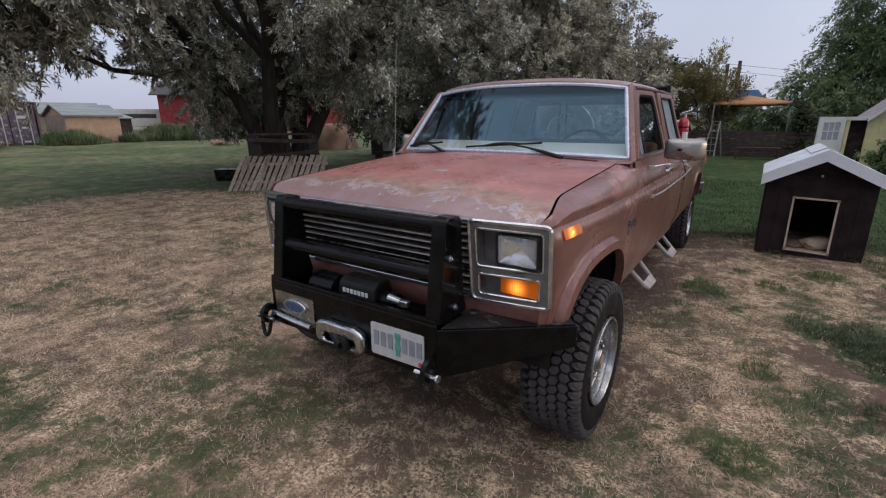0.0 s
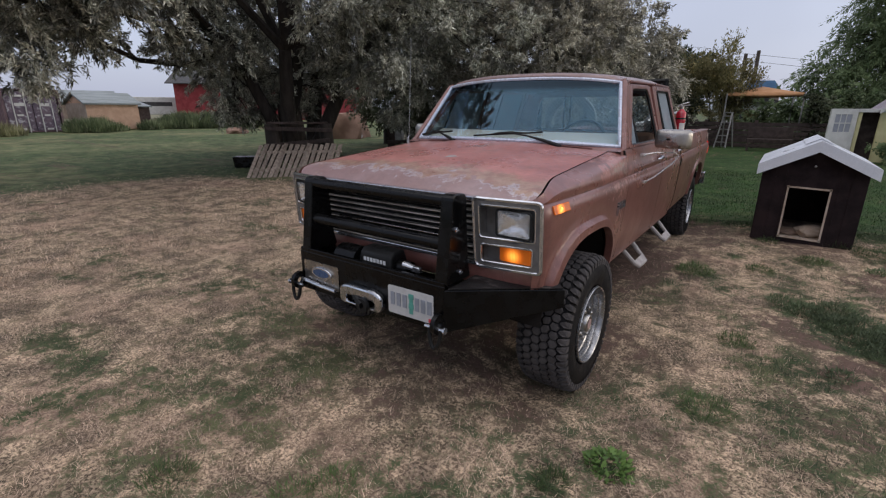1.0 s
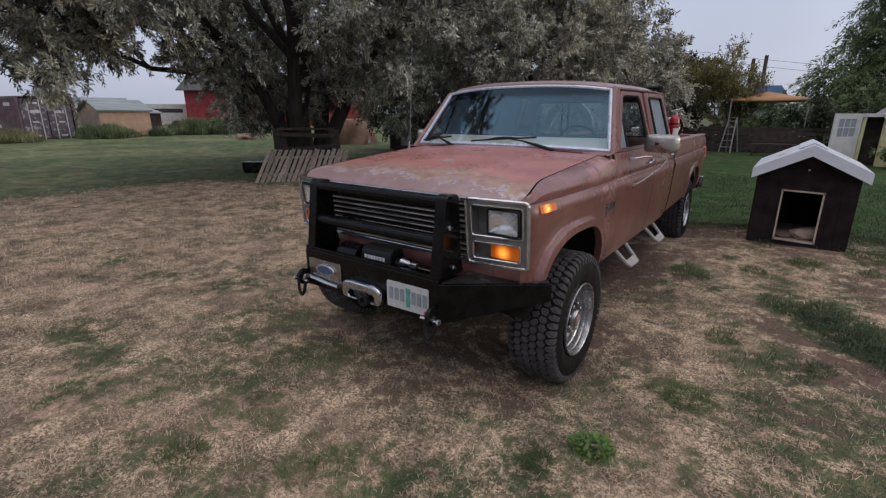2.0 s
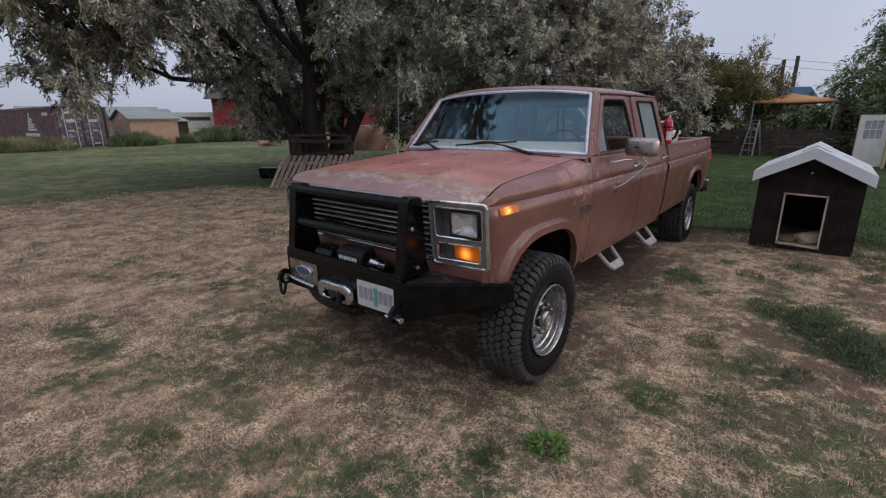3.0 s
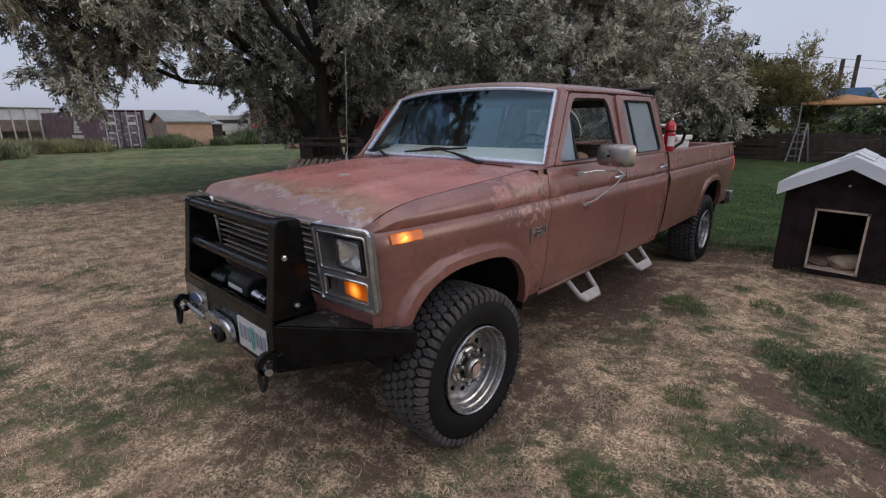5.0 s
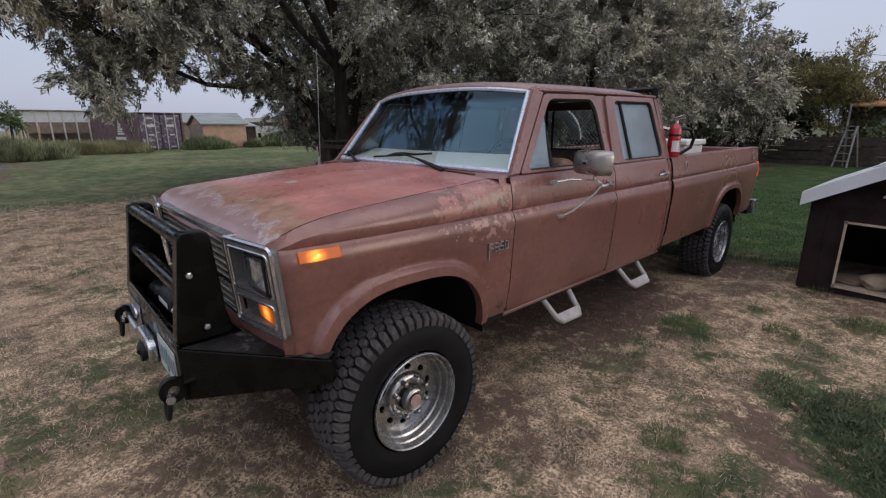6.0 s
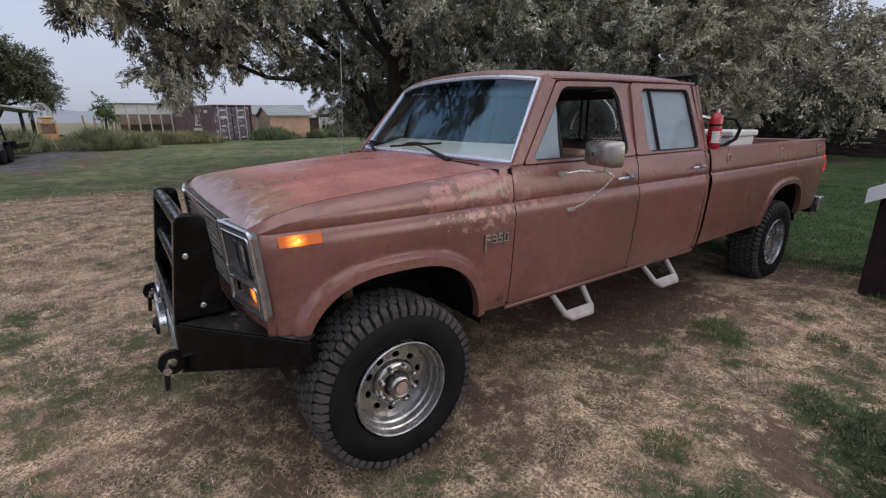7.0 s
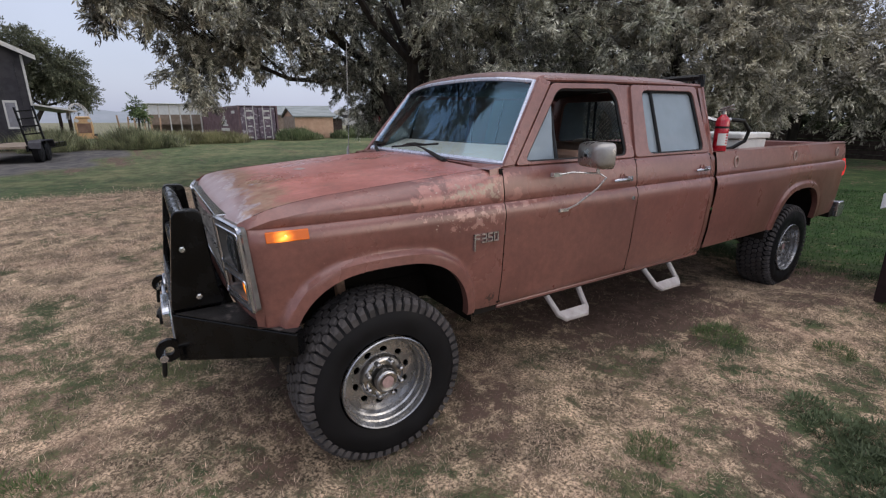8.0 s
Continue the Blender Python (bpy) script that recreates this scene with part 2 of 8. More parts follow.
def lit_lens(name, base, emit, bulb, reach, low, high):
    """Moulded lens that glows most round its bulb."""
    m = glow(name, base, emit, low)
    n, l, p = m.node_tree.nodes, m.node_tree.links, m.node_tree.nodes["Principled BSDF"]
    tc, d = n.new("ShaderNodeTexCoord"), n.new("ShaderNodeVectorMath")
    d.operation = 'DISTANCE'
    d.inputs[1].default_value = bulb
    l.new(tc.outputs["Object"], d.inputs[0])
    f = ramp_of(n, l, d.outputs["Value"], reach, 0.0)
    ribs = n.new("ShaderNodeTexWave")
    ribs.inputs["Scale"].default_value = 40
    l.new(tc.outputs["Object"], ribs.inputs["Vector"])
    f = math_of(n, l, 'MULTIPLY', math_of(n, l, 'POWER', f, 1.6), math_of(n, l, 'ADD', math_of(n, l, 'MULTIPLY', ribs.outputs["Fac"], 0.35), 0.75))
    l.new(math_of(n, l, 'ADD', math_of(n, l, 'MULTIPLY', f, high), low), p.inputs["Emission Strength"])
    l.new(mix_of(n, l, f, emit, (1.0, 0.42, 0.06)), p.inputs["Emission Color"])
    return m


AMBER_HOT = glow("amber_bulb", (1, 0.6, 0.2), (1.0, 0.42, 0.05), 3.5)
TAILRED = glow("red_lit_tail_lens", (0.6, 0.02, 0.02), (1.0, 0.03, 0.03), 0.3)
VINYL = mat("tan_vinyl", (0.22, 0.13, 0.09), (0.17, 0.10, 0.07), 6, 0.6)
DASH = mat("beige_dash", (0.80, 0.77, 0.70), (0.72, 0.69, 0.62), 5, 0.6)
HEADLINER = mat("dark_headliner", (0.06, 0.045, 0.04), (0.045, 0.035, 0.03), 8, 0.9)
REDPAINT = mat("extinguisher_red", (0.42, 0.012, 0.028), (0.36, 0.01, 0.022), 8, 0.3, bump=0.02, coat=0.3)
WHITEPLASTIC = mat("white_plastic", (0.62, 0.62, 0.60), (0.55, 0.55, 0.53), 5, 0.5, bump=0.03)
STEPPAINT = mat("worn_white_step_paint", (0.40, 0.37, 0.355), (0.31, 0.28, 0.27), 14, 0.5, c3=(0.3, 0.25, 0.22), s3=20, cut=(0.62, 0.7))
PLATE = mat("number_plate_white", (0.50, 0.50, 0.49), (0.42, 0.42, 0.42), 20, 0.45)
GREYBAR = mat("plate_character_blue_grey", (0.26, 0.28, 0.32), None, 20, 0.5)
GREENBAR = mat("plate_tree_green", (0.09, 0.33, 0.27), None, 20, 0.5)
REDTAG = mat("red_tag", (0.6, 0.05, 0.07), None, 20, 0.5)
WHITEBAR = mat("white_lettering", (0.72, 0.72, 0.72), None, 20, 0.5)
EMBLEMBLUE = mat("emblem_blue", (0.05, 0.09, 0.18), None, 20, 0.3)


# ---- builders ----
def part(name, bm, material, parent=None, label="", smooth=False, bevel=0.0, solid=0.0, facing=None):
    """Links a bmesh as one mesh object, under its thing; facing: the way that an open sheet looks."""
    me = bpy.data.meshes.new(name)
    bmesh.ops.recalc_face_normals(bm, faces=bm.faces)
    if facing is not None:
        bm.normal_update()
        if sum((f.normal * f.calc_area() for f in bm.faces), Vector()).dot(Vector(facing)) < 0:
            bmesh.ops.reverse_faces(bm, faces=bm.faces)
    bm.to_mesh(me)
    bm.free()
    return finish(name, me, material, parent, label, smooth, bevel, solid)


def finish(name, me, material, parent=None, label="", smooth=False, bevel=0.0, solid=0.0):
    ob = new(name, me)
    me.materials.append(material)
    if smooth:
        me.shade_smooth()
        me.set_sharp_from_angle(angle=radians(38))
    if solid:
        s = ob.modifiers.new("thickness", 'SOLIDIFY')
        s.thickness, s.offset = solid, 0.0
    if bevel:
        b = ob.modifiers.new("edges", 'BEVEL')
        b.width, b.segments, b.limit_method, b.angle_limit = bevel, 2, 'ANGLE', radians(40)
    if parent is not None:
        ob.parent = parent
        ob.matrix_parent_inverse = world_of(parent).inverted()
    if label:
        tagged(ob, label=label)
    return ob


def world_of(ob):
    m = ob.matrix_basis.copy()
    while ob.parent is not None:
        m = ob.parent.matrix_basis @ ob.matrix_parent_inverse @ m
        ob = ob.parent
    return m


def thing(name, at, label, category, group="", kind=""):
    e = new(name)
    e.empty_display_size = 0.1
    e.matrix_basis = Matrix.Translation(at)
    return tagged(e, label, category, group, kind)


def box(bm, x0, x1, y0, y1, z0, z1, m=None):
    vs = [Vector((x, y, z)) for z in (z0, z1) for y in (y0, y1) for x in (x0, x1)]
    if m is not None:
        vs = [m @ v for v in vs]
    v = [bm.verts.new(c) for c in vs]
    for f in ((0, 2, 3, 1), (4, 5, 7, 6), (0, 1, 5, 4), (2, 6, 7, 3), (0, 4, 6, 2), (1, 3, 7, 5)):
        bm.faces.new([v[i] for i in f])
    return v


def tube(bm, pts, r, n=8, caps=True):
    """A round bar along points; r: one radius or one for each point."""
    pts = [Vector(p) for p in pts]
    rs = r if isinstance(r, (list, tuple)) else [r] * len(pts)
    rings, side = [], None
    for i, p in enumerate(pts):
        d = (pts[min(i + 1, len(pts) - 1)] - pts[max(i - 1, 0)]).normalized()
        if side is None:
            side = d.orthogonal().normalized()
        side = (side - d * side.dot(d)).normalized()
        up = d.cross(side)
        rings.append([bm.verts.new(p + (side * math.cos(a) + up * math.sin(a)) * rs[i]) for a in (2 * math.pi * k / n for k in range(n))])
    for a, b in zip(rings, rings[1:]):
        for k in range(n):
            bm.faces.new((a[k], a[(k + 1) % n], b[(k + 1) % n], b[k]))
    if caps:
        bm.faces.new(rings[0][::-1])
        bm.faces.new(rings[-1])


def lathe(bm, prof, centre, axis=0, n=32, sgn=1, closed=False):
    """Turns a profile of (along, radius) about an axis through centre."""
    rings = []
    for a, r in prof:
        ring = []
        for k in range(n):
            t = 2 * math.pi * k / n
            c = [0, 0, 0]
            c[axis] = a * sgn
            c[(axis + 1) % 3], c[(axis + 2) % 3] = r * math.cos(t), r * math.sin(t)
            ring.append(bm.verts.new(Vector(c) + Vector(centre)))
        rings.append(ring)
    pairs = list(zip(rings, rings[1:])) + ([(rings[-1], rings[0])] if closed else [])
    for a, b in pairs:
        for k in range(n):
            bm.faces.new((a[k], a[(k + 1) % n], b[(k + 1) % n], b[k]))
    if not closed:
        for ring, (a, r) in ((rings[0], prof[0]), (rings[-1], prof[-1])):
            if r > 1e-4:
                bm.faces.new(ring)
    return rings


def grid(bm, rows, closed=False):
    vs = [[bm.verts.new(p) for p in row] for row in rows]
    for a, b in zip(vs, vs[1:]):
        for i in range(len(a) - 1):
            bm.faces.new((a[i], a[i + 1], b[i + 1], b[i]))
        if closed:
            bm.faces.new((a[-1], a[0], b[0], b[-1]))
    return vs


def prism(bm, outline, depth):
    """Extrudes a closed outline of 3D points by the vector depth."""
    a = [bm.verts.new(p) for p in outline]
    b = [bm.verts.new(Vector(p) + Vector(depth)) for p in outline]
    bm.faces.new(a[::-1])
    bm.faces.new(b)
    for i in range(len(a)):
        j = (i + 1) % len(a)
        bm.faces.new((a[i], a[j], b[j], b[i]))


def rounded(points, r, n=4):
    """A closed 2D outline with its corners rounded."""
    out = []
    for i, p in enumerate(points):
        p, a, b = Vector(p), Vector(points[i - 1]), Vector(points[(i + 1) % len(points)])
        da, db = (a - p), (b - p)
        k = min(r, da.length * 0.45, db.length * 0.45)
        s, e = p + da.normalized() * k, p + db.normalized() * k
        for j in range(n + 1):
            t = j / n
            out.append(s * (1 - t) ** 2 + p * 2 * t * (1 - t) + e * t * t)
    return out


def fill(bm, loops):
    """Fills flat loops of 3D points (outer, then holes) with triangles."""
    edges = []
    for loop in loops:
        v = [bm.verts.new(p) for p in loop]
        edges += [bm.edges.new((v[i], v[(i + 1) % len(v)])) for i in range(len(v))]
    bmesh.ops.triangle_fill(bm, use_beauty=True, edges=edges)


def quads(name, verts, faces, material, parent=None, label="", smooth=False):
    """One mesh out of numpy arrays of corners and four-cornered or three-cornered faces."""
    me = bpy.data.meshes.new(name)
    k = faces.shape[1]
    me.vertices.add(len(verts))
    me.vertices.foreach_set("co", np.asarray(verts, np.float32).ravel())
    me.loops.add(faces.size)
    me.loops.foreach_set("vertex_index", faces.astype(np.int32).ravel())
    me.polygons.add(len(faces))
    me.polygons.foreach_set("loop_start", np.arange(0, faces.size, k, dtype=np.int32))
    me.update(calc_edges=True)
    return finish(name, me, material, parent, label, smooth)


# ---- ground ----
WHEELS = ((-0.60, 2.195), (-0.745, 6.465), (-2.33, 2.195), (-2.275, 6.465))


def ground_z(x, y):
    r = math.hypot(x, y - 1)
    z = max(0.0, min(0.55, (r - 10) * 0.010))
    z += 0.10 * math.exp(-((x - 1.0) ** 2 + (y - 7.4) ** 2) / 2.4)
    for a, b in WHEELS:
        z -= 0.062 * math.exp(-(((x - a) ** 2 + (y - b) ** 2) / 0.32) ** 2)
    if r < 30:
        z += 0.018 * noise.noise((x * 1.3, y * 1.3, 0.0)) + 0.007 * noise.noise((x * 5, y * 5, 3.0))
    return z


# green tufts and bare or shaded soil in the dry grass: x, y, radius, amount
GREEN = ((0.82, 4.0, 0.42, 1.4), (1.12, 3.65, 0.42, 1.4), (0.6, 4.15, 0.26, 1.0), (-0.24, 4.66, 0.2, 1.3), (-3.6, 1.68, 0.3, 0.8), (-2.6, 1.52, 0.45, 0.8), (-1.9, 1.36, 0.4, 0.9), (-1.76, 0.76, 0.35, 0.7),
         (-0.75, 1.44, 0.35, 0.5), (-0.28, 2.03, 0.3, 0.6), (-1.54, 1.77, 0.4, 0.5), (-2.2, 0.72, 0.3, 0.4), (0.2, 3.2, 0.14, 0.8), (0.13, 2.25, 0.28, 0.7), (-0.13, 1.55, 0.15, 1.1), (0.99, 2.48, 0.45, 0.9), (1.0, 2.95, 0.3, 0.7), (0.75, 1.6, 0.4, 0.7), (1.3, 2.1, 0.5, 0.8),
         (0.61, 2.06, 0.3, 0.6), (-0.27, 2.49, 0.22, 0.5), (-0.28, 1.31, 0.2, 0.8), (-1.25, 1.46, 0.3, 0.5), (0.7, 5.6, 0.22, 0.9), (-1.1, 0.72, 0.2, 0.7), (0.3, 5.1, 0.15, 0.6))
# entries under and beside the truck put its shade into the ground's colour
SOIL_AND_SHADE = ((-0.51, 2.79, 0.3, 0.65), (0.44, 3.70, 0.20, 0.8), (0.62, 3.48, 0.18, 0.8), (0.84, 3.33, 0.18, 0.9), (1.05, 3.25, 0.16, 0.8), (1.35, 4.6, 0.25, 0.8), (0.74, 2.5, 0.2, 0.5), (-0.62, 1.72, 0.22, 0.5), (-1.4, 2.4, 0.9, 0.6), (-1.4, 4.6, 1.2, 1.0), (-0.75, 3.9, 0.35, 0.7), (-0.7, 4.7, 0.35, 0.8), (-0.6, 5.2, 0.35, 0.7), (-0.4, 3.7, 0.25, 0.35),
        (-1.15, 1.6, 0.35, 0.4), (-0.9, 1.9, 0.3, 0.5), (-1.3, 1.35, 0.35, 0.45),
        (-0.45, 4.4, 0.3, 0.45), (-0.4, 5.2, 0.35, 0.5), (-0.3, 6.0, 0.4, 0.55), (-0.5, 6.7, 0.4, 0.8), (0.1, 6.3, 0.4, 0.45), (0.65, 6.15, 0.5, 0.5), (1.2, 5.2, 0.35, 0.6), (0.9, 3.1, 0.25, 0.7))


def cover(x, y):
    """Shares of green grass and of bare soil, painted truck shade included, at a place."""
    a, b = abs(x + 0.2) / 11.0, abs(y - 1.0) / 5.7
    lawn = a ** 4 + b ** 4 + 0.25 * noise.noise((x * 0.7, y * 0.7, 7.0)) + 0.1 * noise.noise((x * 3, y * 3, 1.0))
    if y < 1:
        lawn = (a ** 4) + 0.25 * noise.noise((x * 0.7, y * 0.7, 7.0))
    green = sm0(0.75, 1.3, lawn)
    n1 = 0.9 * noise.noise((x * 1.1 + 5, y * 1.1, 2.0)) + 0.7 * noise.noise((x * 2.9, y * 2.9, 4.0)) + 0.5 * noise.noise((x * 6.5, y * 6.5, 14.0))
    n1 += 0.4 * noise.noise((x * 13, y * 13, 24.0)) + 0.16 * sm0(-0.9, 0.6, x) * sm0(6.5, 5.0, y) - 0.30 * sm0(-2.2, -3.4, x)
    n1 -= 0.7 * sm0(1.2, 0.4, math.hypot(x + 0.15, y - 3.15) / 0.55)
    green = max(green, 0.70 * sm0(-0.35, 0.85, n1))
    for px, py, r, k in GREEN:
        d = math.hypot(x - px, y - py) / r
        if d < 2:
            green = max(green, 0.72 * k * sm0(1.6, 0.1, d + 0.9 * noise.noise((x * 5, y * 5, 9.0)) + 0.8 * noise.noise((x * 13, y * 13, 29.0))))
    bare = (0.10 + 0.30 * sm0(4.4, 5.2, y)) * sm0(-0.3, 0.7, x) * sm0(7.4, 6.4, y)
    soil = 0.75 * sm0(0.35 - bare, 0.85 - bare, noise.noise((x * 0.9, y * 0.9, 11.0)) + 0.6 * noise.noise((x * 4, y * 4, 12.0)))
    for px, py, r, k in SOIL_AND_SHADE:
        d = math.hypot(x - px, y - py) / r
        if d < 2:
            soil = max(soil, k * sm0(1.3, 0.5, d + 0.5 * noise.noise((x * 4, y * 4, 19.0))))
    # dark gravel yard beside the trailer
    g = math.hypot((x + 23) / 6.5, (y + 3) / 4.2)
    soil = max(soil, 1.6 * sm0(1.15, 0.85, g + 0.3 * noise.noise((x * 0.8, y * 0.8, 5.0))))
    return min(1.2, green), min(1.6, soil)


def sm0(a, b, x):
    t = min(1.0, max(0.0, (x - a) / (b - a)))
    return t * t * (3 - 2 * t)


def ground_mat():
    m, n, l, p = nodes_of("dry_lawn")
    at = n.new("ShaderNodeAttribute")
    at.attribute_name = "cover"
    sep = n.new("ShaderNodeSeparateColor")
    l.new(at.outputs["Color"], sep.inputs[0])
    tc = n.new("ShaderNodeTexCoord")
    vec = tc.outputs["Object"]
    fibre = noise_of(n, l, vec, 62, 7, 0.78)
    mid = noise_of(n, l, vec, 9, 6, 0.7)
    big = noise_of(n, l, vec, 0.9, 4)
    dry = mix_of(n, l, ramp_of(n, l, fibre, 0.43, 0.58), (0.092, 0.070, 0.048), (0.64, 0.485, 0.335))
    dry = mix_of(n, l, ramp_of(n, l, mid, 0.44, 0.66), dry, (0.19, 0.145, 0.095))
    dry = mix_of(n, l, math_of(n, l, 'MULTIPLY', ramp_of(n, l, big, 0.45, 0.7), 0.6), dry, (0.36, 0.24, 0.18))
    blot = noise_of(n, l, vec, 3.0, 6, 0.66)
    dry = mix_of(n, l, 0.85, dry, mix_of(n, l, ramp_of(n, l, blot, 0.36, 0.62), (0.40, 0.40, 0.41), (1.36, 1.33, 1.30)), 'MULTIPLY')
    sxyz = n.new("ShaderNodeSeparateXYZ")
    l.new(vec, sxyz.inputs[0])
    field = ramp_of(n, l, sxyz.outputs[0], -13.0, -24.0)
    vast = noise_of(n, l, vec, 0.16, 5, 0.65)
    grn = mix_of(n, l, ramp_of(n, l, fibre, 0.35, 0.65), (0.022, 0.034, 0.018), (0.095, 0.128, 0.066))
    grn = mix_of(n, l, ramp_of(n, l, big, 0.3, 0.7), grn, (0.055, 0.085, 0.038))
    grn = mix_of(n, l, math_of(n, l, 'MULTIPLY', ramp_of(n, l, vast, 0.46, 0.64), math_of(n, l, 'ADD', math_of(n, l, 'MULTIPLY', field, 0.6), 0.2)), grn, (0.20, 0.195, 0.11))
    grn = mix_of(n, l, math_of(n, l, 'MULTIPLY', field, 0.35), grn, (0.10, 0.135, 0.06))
    # far field fades to greyish tan: distance haze put into the colour
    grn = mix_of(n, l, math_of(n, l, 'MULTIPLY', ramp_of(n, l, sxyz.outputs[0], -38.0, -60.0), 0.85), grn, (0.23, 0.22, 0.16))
    worn = ramp_of(n, l, noise_of(n, l, vec, 0.5, 7, 0.72), 0.47, 0.62)
    grn = mix_of(n, l, math_of(n, l, 'MULTIPLY', worn, 0.5), grn, (0.185, 0.170, 0.095))
    # rich green behind the truck, darkened for shade from trees and dog house
    lush_shade = math_of(n, l, 'MULTIPLY', ramp_of(n, l, sxyz.outputs[1], 5.5, 8.5), ramp_of(n, l, sxyz.outputs[0], -5.0, -2.5))
    grn = mix_of(n, l, math_of(n, l, 'MULTIPLY', lush_shade, 0.8), grn, (0.022, 0.055, 0.013))
    tuft = noise_of(n, l, vec, 2.6, 7, 0.75)
    grn = mix_of(n, l, 0.8, grn, mix_of(n, l, ramp_of(n, l, tuft, 0.36, 0.64), (0.55, 0.6, 0.55), (1.5, 1.4, 1.3)), 'MULTIPLY')
    # soil colour darkened to stand in for shade under the truck as well
    soil = mix_of(n, l, ramp_of(n, l, mid, 0.3, 0.7), (0.060, 0.040, 0.032), (0.165, 0.108, 0.084))
    rag = math_of(n, l, 'MULTIPLY', math_of(n, l, 'SUBTRACT', mid, 0.5), 3.6)
    rag2 = math_of(n, l, 'MULTIPLY', math_of(n, l, 'SUBTRACT', fibre, 0.5), 2.6)
    gf = ramp_of(n, l, math_of(n, l, 'ADD', math_of(n, l, 'ADD', sep.outputs[0], rag), rag2), 0.25, 0.70)
    sf = ramp_of(n, l, math_of(n, l, 'ADD', math_of(n, l, 'ADD', sep.outputs[1], rag), rag2), 0.35, 0.8)
    col = mix_of(n, l, gf, dry, grn)
    col = mix_of(n, l, sf, col, soil)
    col = mix_of(n, l, ramp_of(n, l, sep.outputs[2], 0.2, 0.9), col, mix_of(n, l, ramp_of(n, l, blot, 0.38, 0.62), mix_of(n, l, fibre, (0.04, 0.039, 0.041), (0.09, 0.086, 0.088)), mix_of(n, l, fibre, (0.085, 0.08, 0.075), (0.17, 0.155, 0.14))))
    l.new(col, p.inputs["Base Color"])
    p.inputs["Roughness"].default_value = 0.95
    p.inputs["Specular IOR Level"].default_value = 0.15
    b = n.new("ShaderNodeBump")
    b.inputs["Strength"].default_value, b.inputs["Distance"].default_value = 0.6, 0.03
    l.new(mix_of(n, l, 0.5, fibre, mid), b.inputs["Height"])
    l.new(b.outputs[0], p.inputs["Normal"])
    return m


def spaced(lo, a, b, hi, step, grow=1.16):
    mid = list(np.arange(a, b + 1e-6, step))
    up, d = [mid[-1]], step
    while up[-1] < hi:
        d *= grow
        up.append(up[-1] + d)
    dn, d = [mid[0]], step
    while dn[-1] > lo:
        d *= grow
        dn.append(dn[-1] - d)
    return dn[:0:-1] + mid + up[1:]


gx, gy = spaced(-900, -6, 3.5, 900, 0.11), spaced(-900, -1.0, 9, 900, 0.11)
gv = np.array([(x, y, ground_z(x, y)) for y in gy for x in gx])
nx, ny = len(gx), len(gy)
idx = np.arange(nx * ny).reshape(ny, nx)
gf = np.stack([idx[:-1, :-1], idx[:-1, 1:], idx[1:, 1:], idx[1:, :-1]], -1).reshape(-1, 4)
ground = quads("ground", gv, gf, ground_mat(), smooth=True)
attr = ground.data.color_attributes.new("cover", 'FLOAT_COLOR', 'POINT')
cols = []
for x, y, z in gv:
    g, s = cover(x, y)
    cols += [g, min(1, s) if s <= 1 else 0.4, max(0.0, (s - 1) / 0.6), 1]
attr.data.foreach_set("color", np.array(cols, np.float32))
tagged(ground, "dry tan lawn with green tufts and bare soil, greener further off", "ground", kind="structure")


# ---- grass blades ----
def blades(name, label, n, area, keep, length, lean, width, material, seed, matted=0.0):
    """Short single-triangle blades scattered over an area of the lawn."""
    rnd = np.random.RandomState(seed)
    x0, x1, y0, y1 = area
    pts = []
    tries = 0
    while len(pts) < n and tries < n * 8:
        tries += 1
        x, y = rnd.uniform(x0, x1), rnd.uniform(y0, y1)
        g, s = cover_fast(x, y)
        k = keep(g, s)
        if matted:
            k *= 1 - matted * sm0(0.25, -0.30, noise.noise((x * 2.7, y * 2.7, 31.0)) + 0.7 * noise.noise((x * 8.5, y * 8.5, 37.0)))
        if rnd.rand() < k:
            pts.append((x, y))
    pts = np.array(pts)
    k = len(pts)
    z = np.array([ground_z(x, y) for x, y in pts])
    ang = rnd.uniform(0, 2 * np.pi, k)
    ln = length * rnd.uniform(0.45, 1.5, k)
    tilt = rnd.uniform(lean[0], lean[1], k)
    base = np.column_stack([pts, z - 0.004])
    out = np.column_stack([np.cos(ang), np.sin(ang), np.zeros(k)])
    across = np.column_stack([-np.sin(ang), np.cos(ang), np.zeros(k)]) * (width * rnd.uniform(0.6, 1.4, k))[:, None]
    tip = base + out * (ln * np.sin(tilt))[:, None] + np.array([0, 0, 1.0]) * (ln * np.cos(tilt))[:, None]
    v = np.stack([base - across, base + across, tip], 1).reshape(-1, 3)
    f = np.arange(3 * k).reshape(-1, 3)
    return tagged(quads(name, v, f, material), label, "grass", kind="stuff")


COVER_STEP = 0.08
cover_grid = {}


def cover_fast(x, y):
    key = (round(x / COVER_STEP), round(y / COVER_STEP))
    if key not in cover_grid:
        cover_grid[key] = cover(key[0] * COVER_STEP, key[1] * COVER_STEP)
    return cover_grid[key]


TUFT = leaf_mat("tuft_blades", (0.12, 0.17, 0.065), (0.05, 0.085, 0.032), 0.5, 0.3)
STRAW = leaf_mat("straw", (0.83, 0.62, 0.472), (0.14, 0.099, 0.070), 0.7, 0.1, 0.55, 1.3, 2.2)
BLADE = leaf_mat("green_blades", (0.095, 0.118, 0.066), (0.038, 0.054, 0.03), 0.5, 0.3)
# lawn blades carry the same painted shade as the ground below them
LAWN = leaf_mat("lawn_blades", (0.034, 0.082, 0.018), (0.017, 0.045, 0.010), 0.5, 0.3, 0.5, 1.3, 0.9)
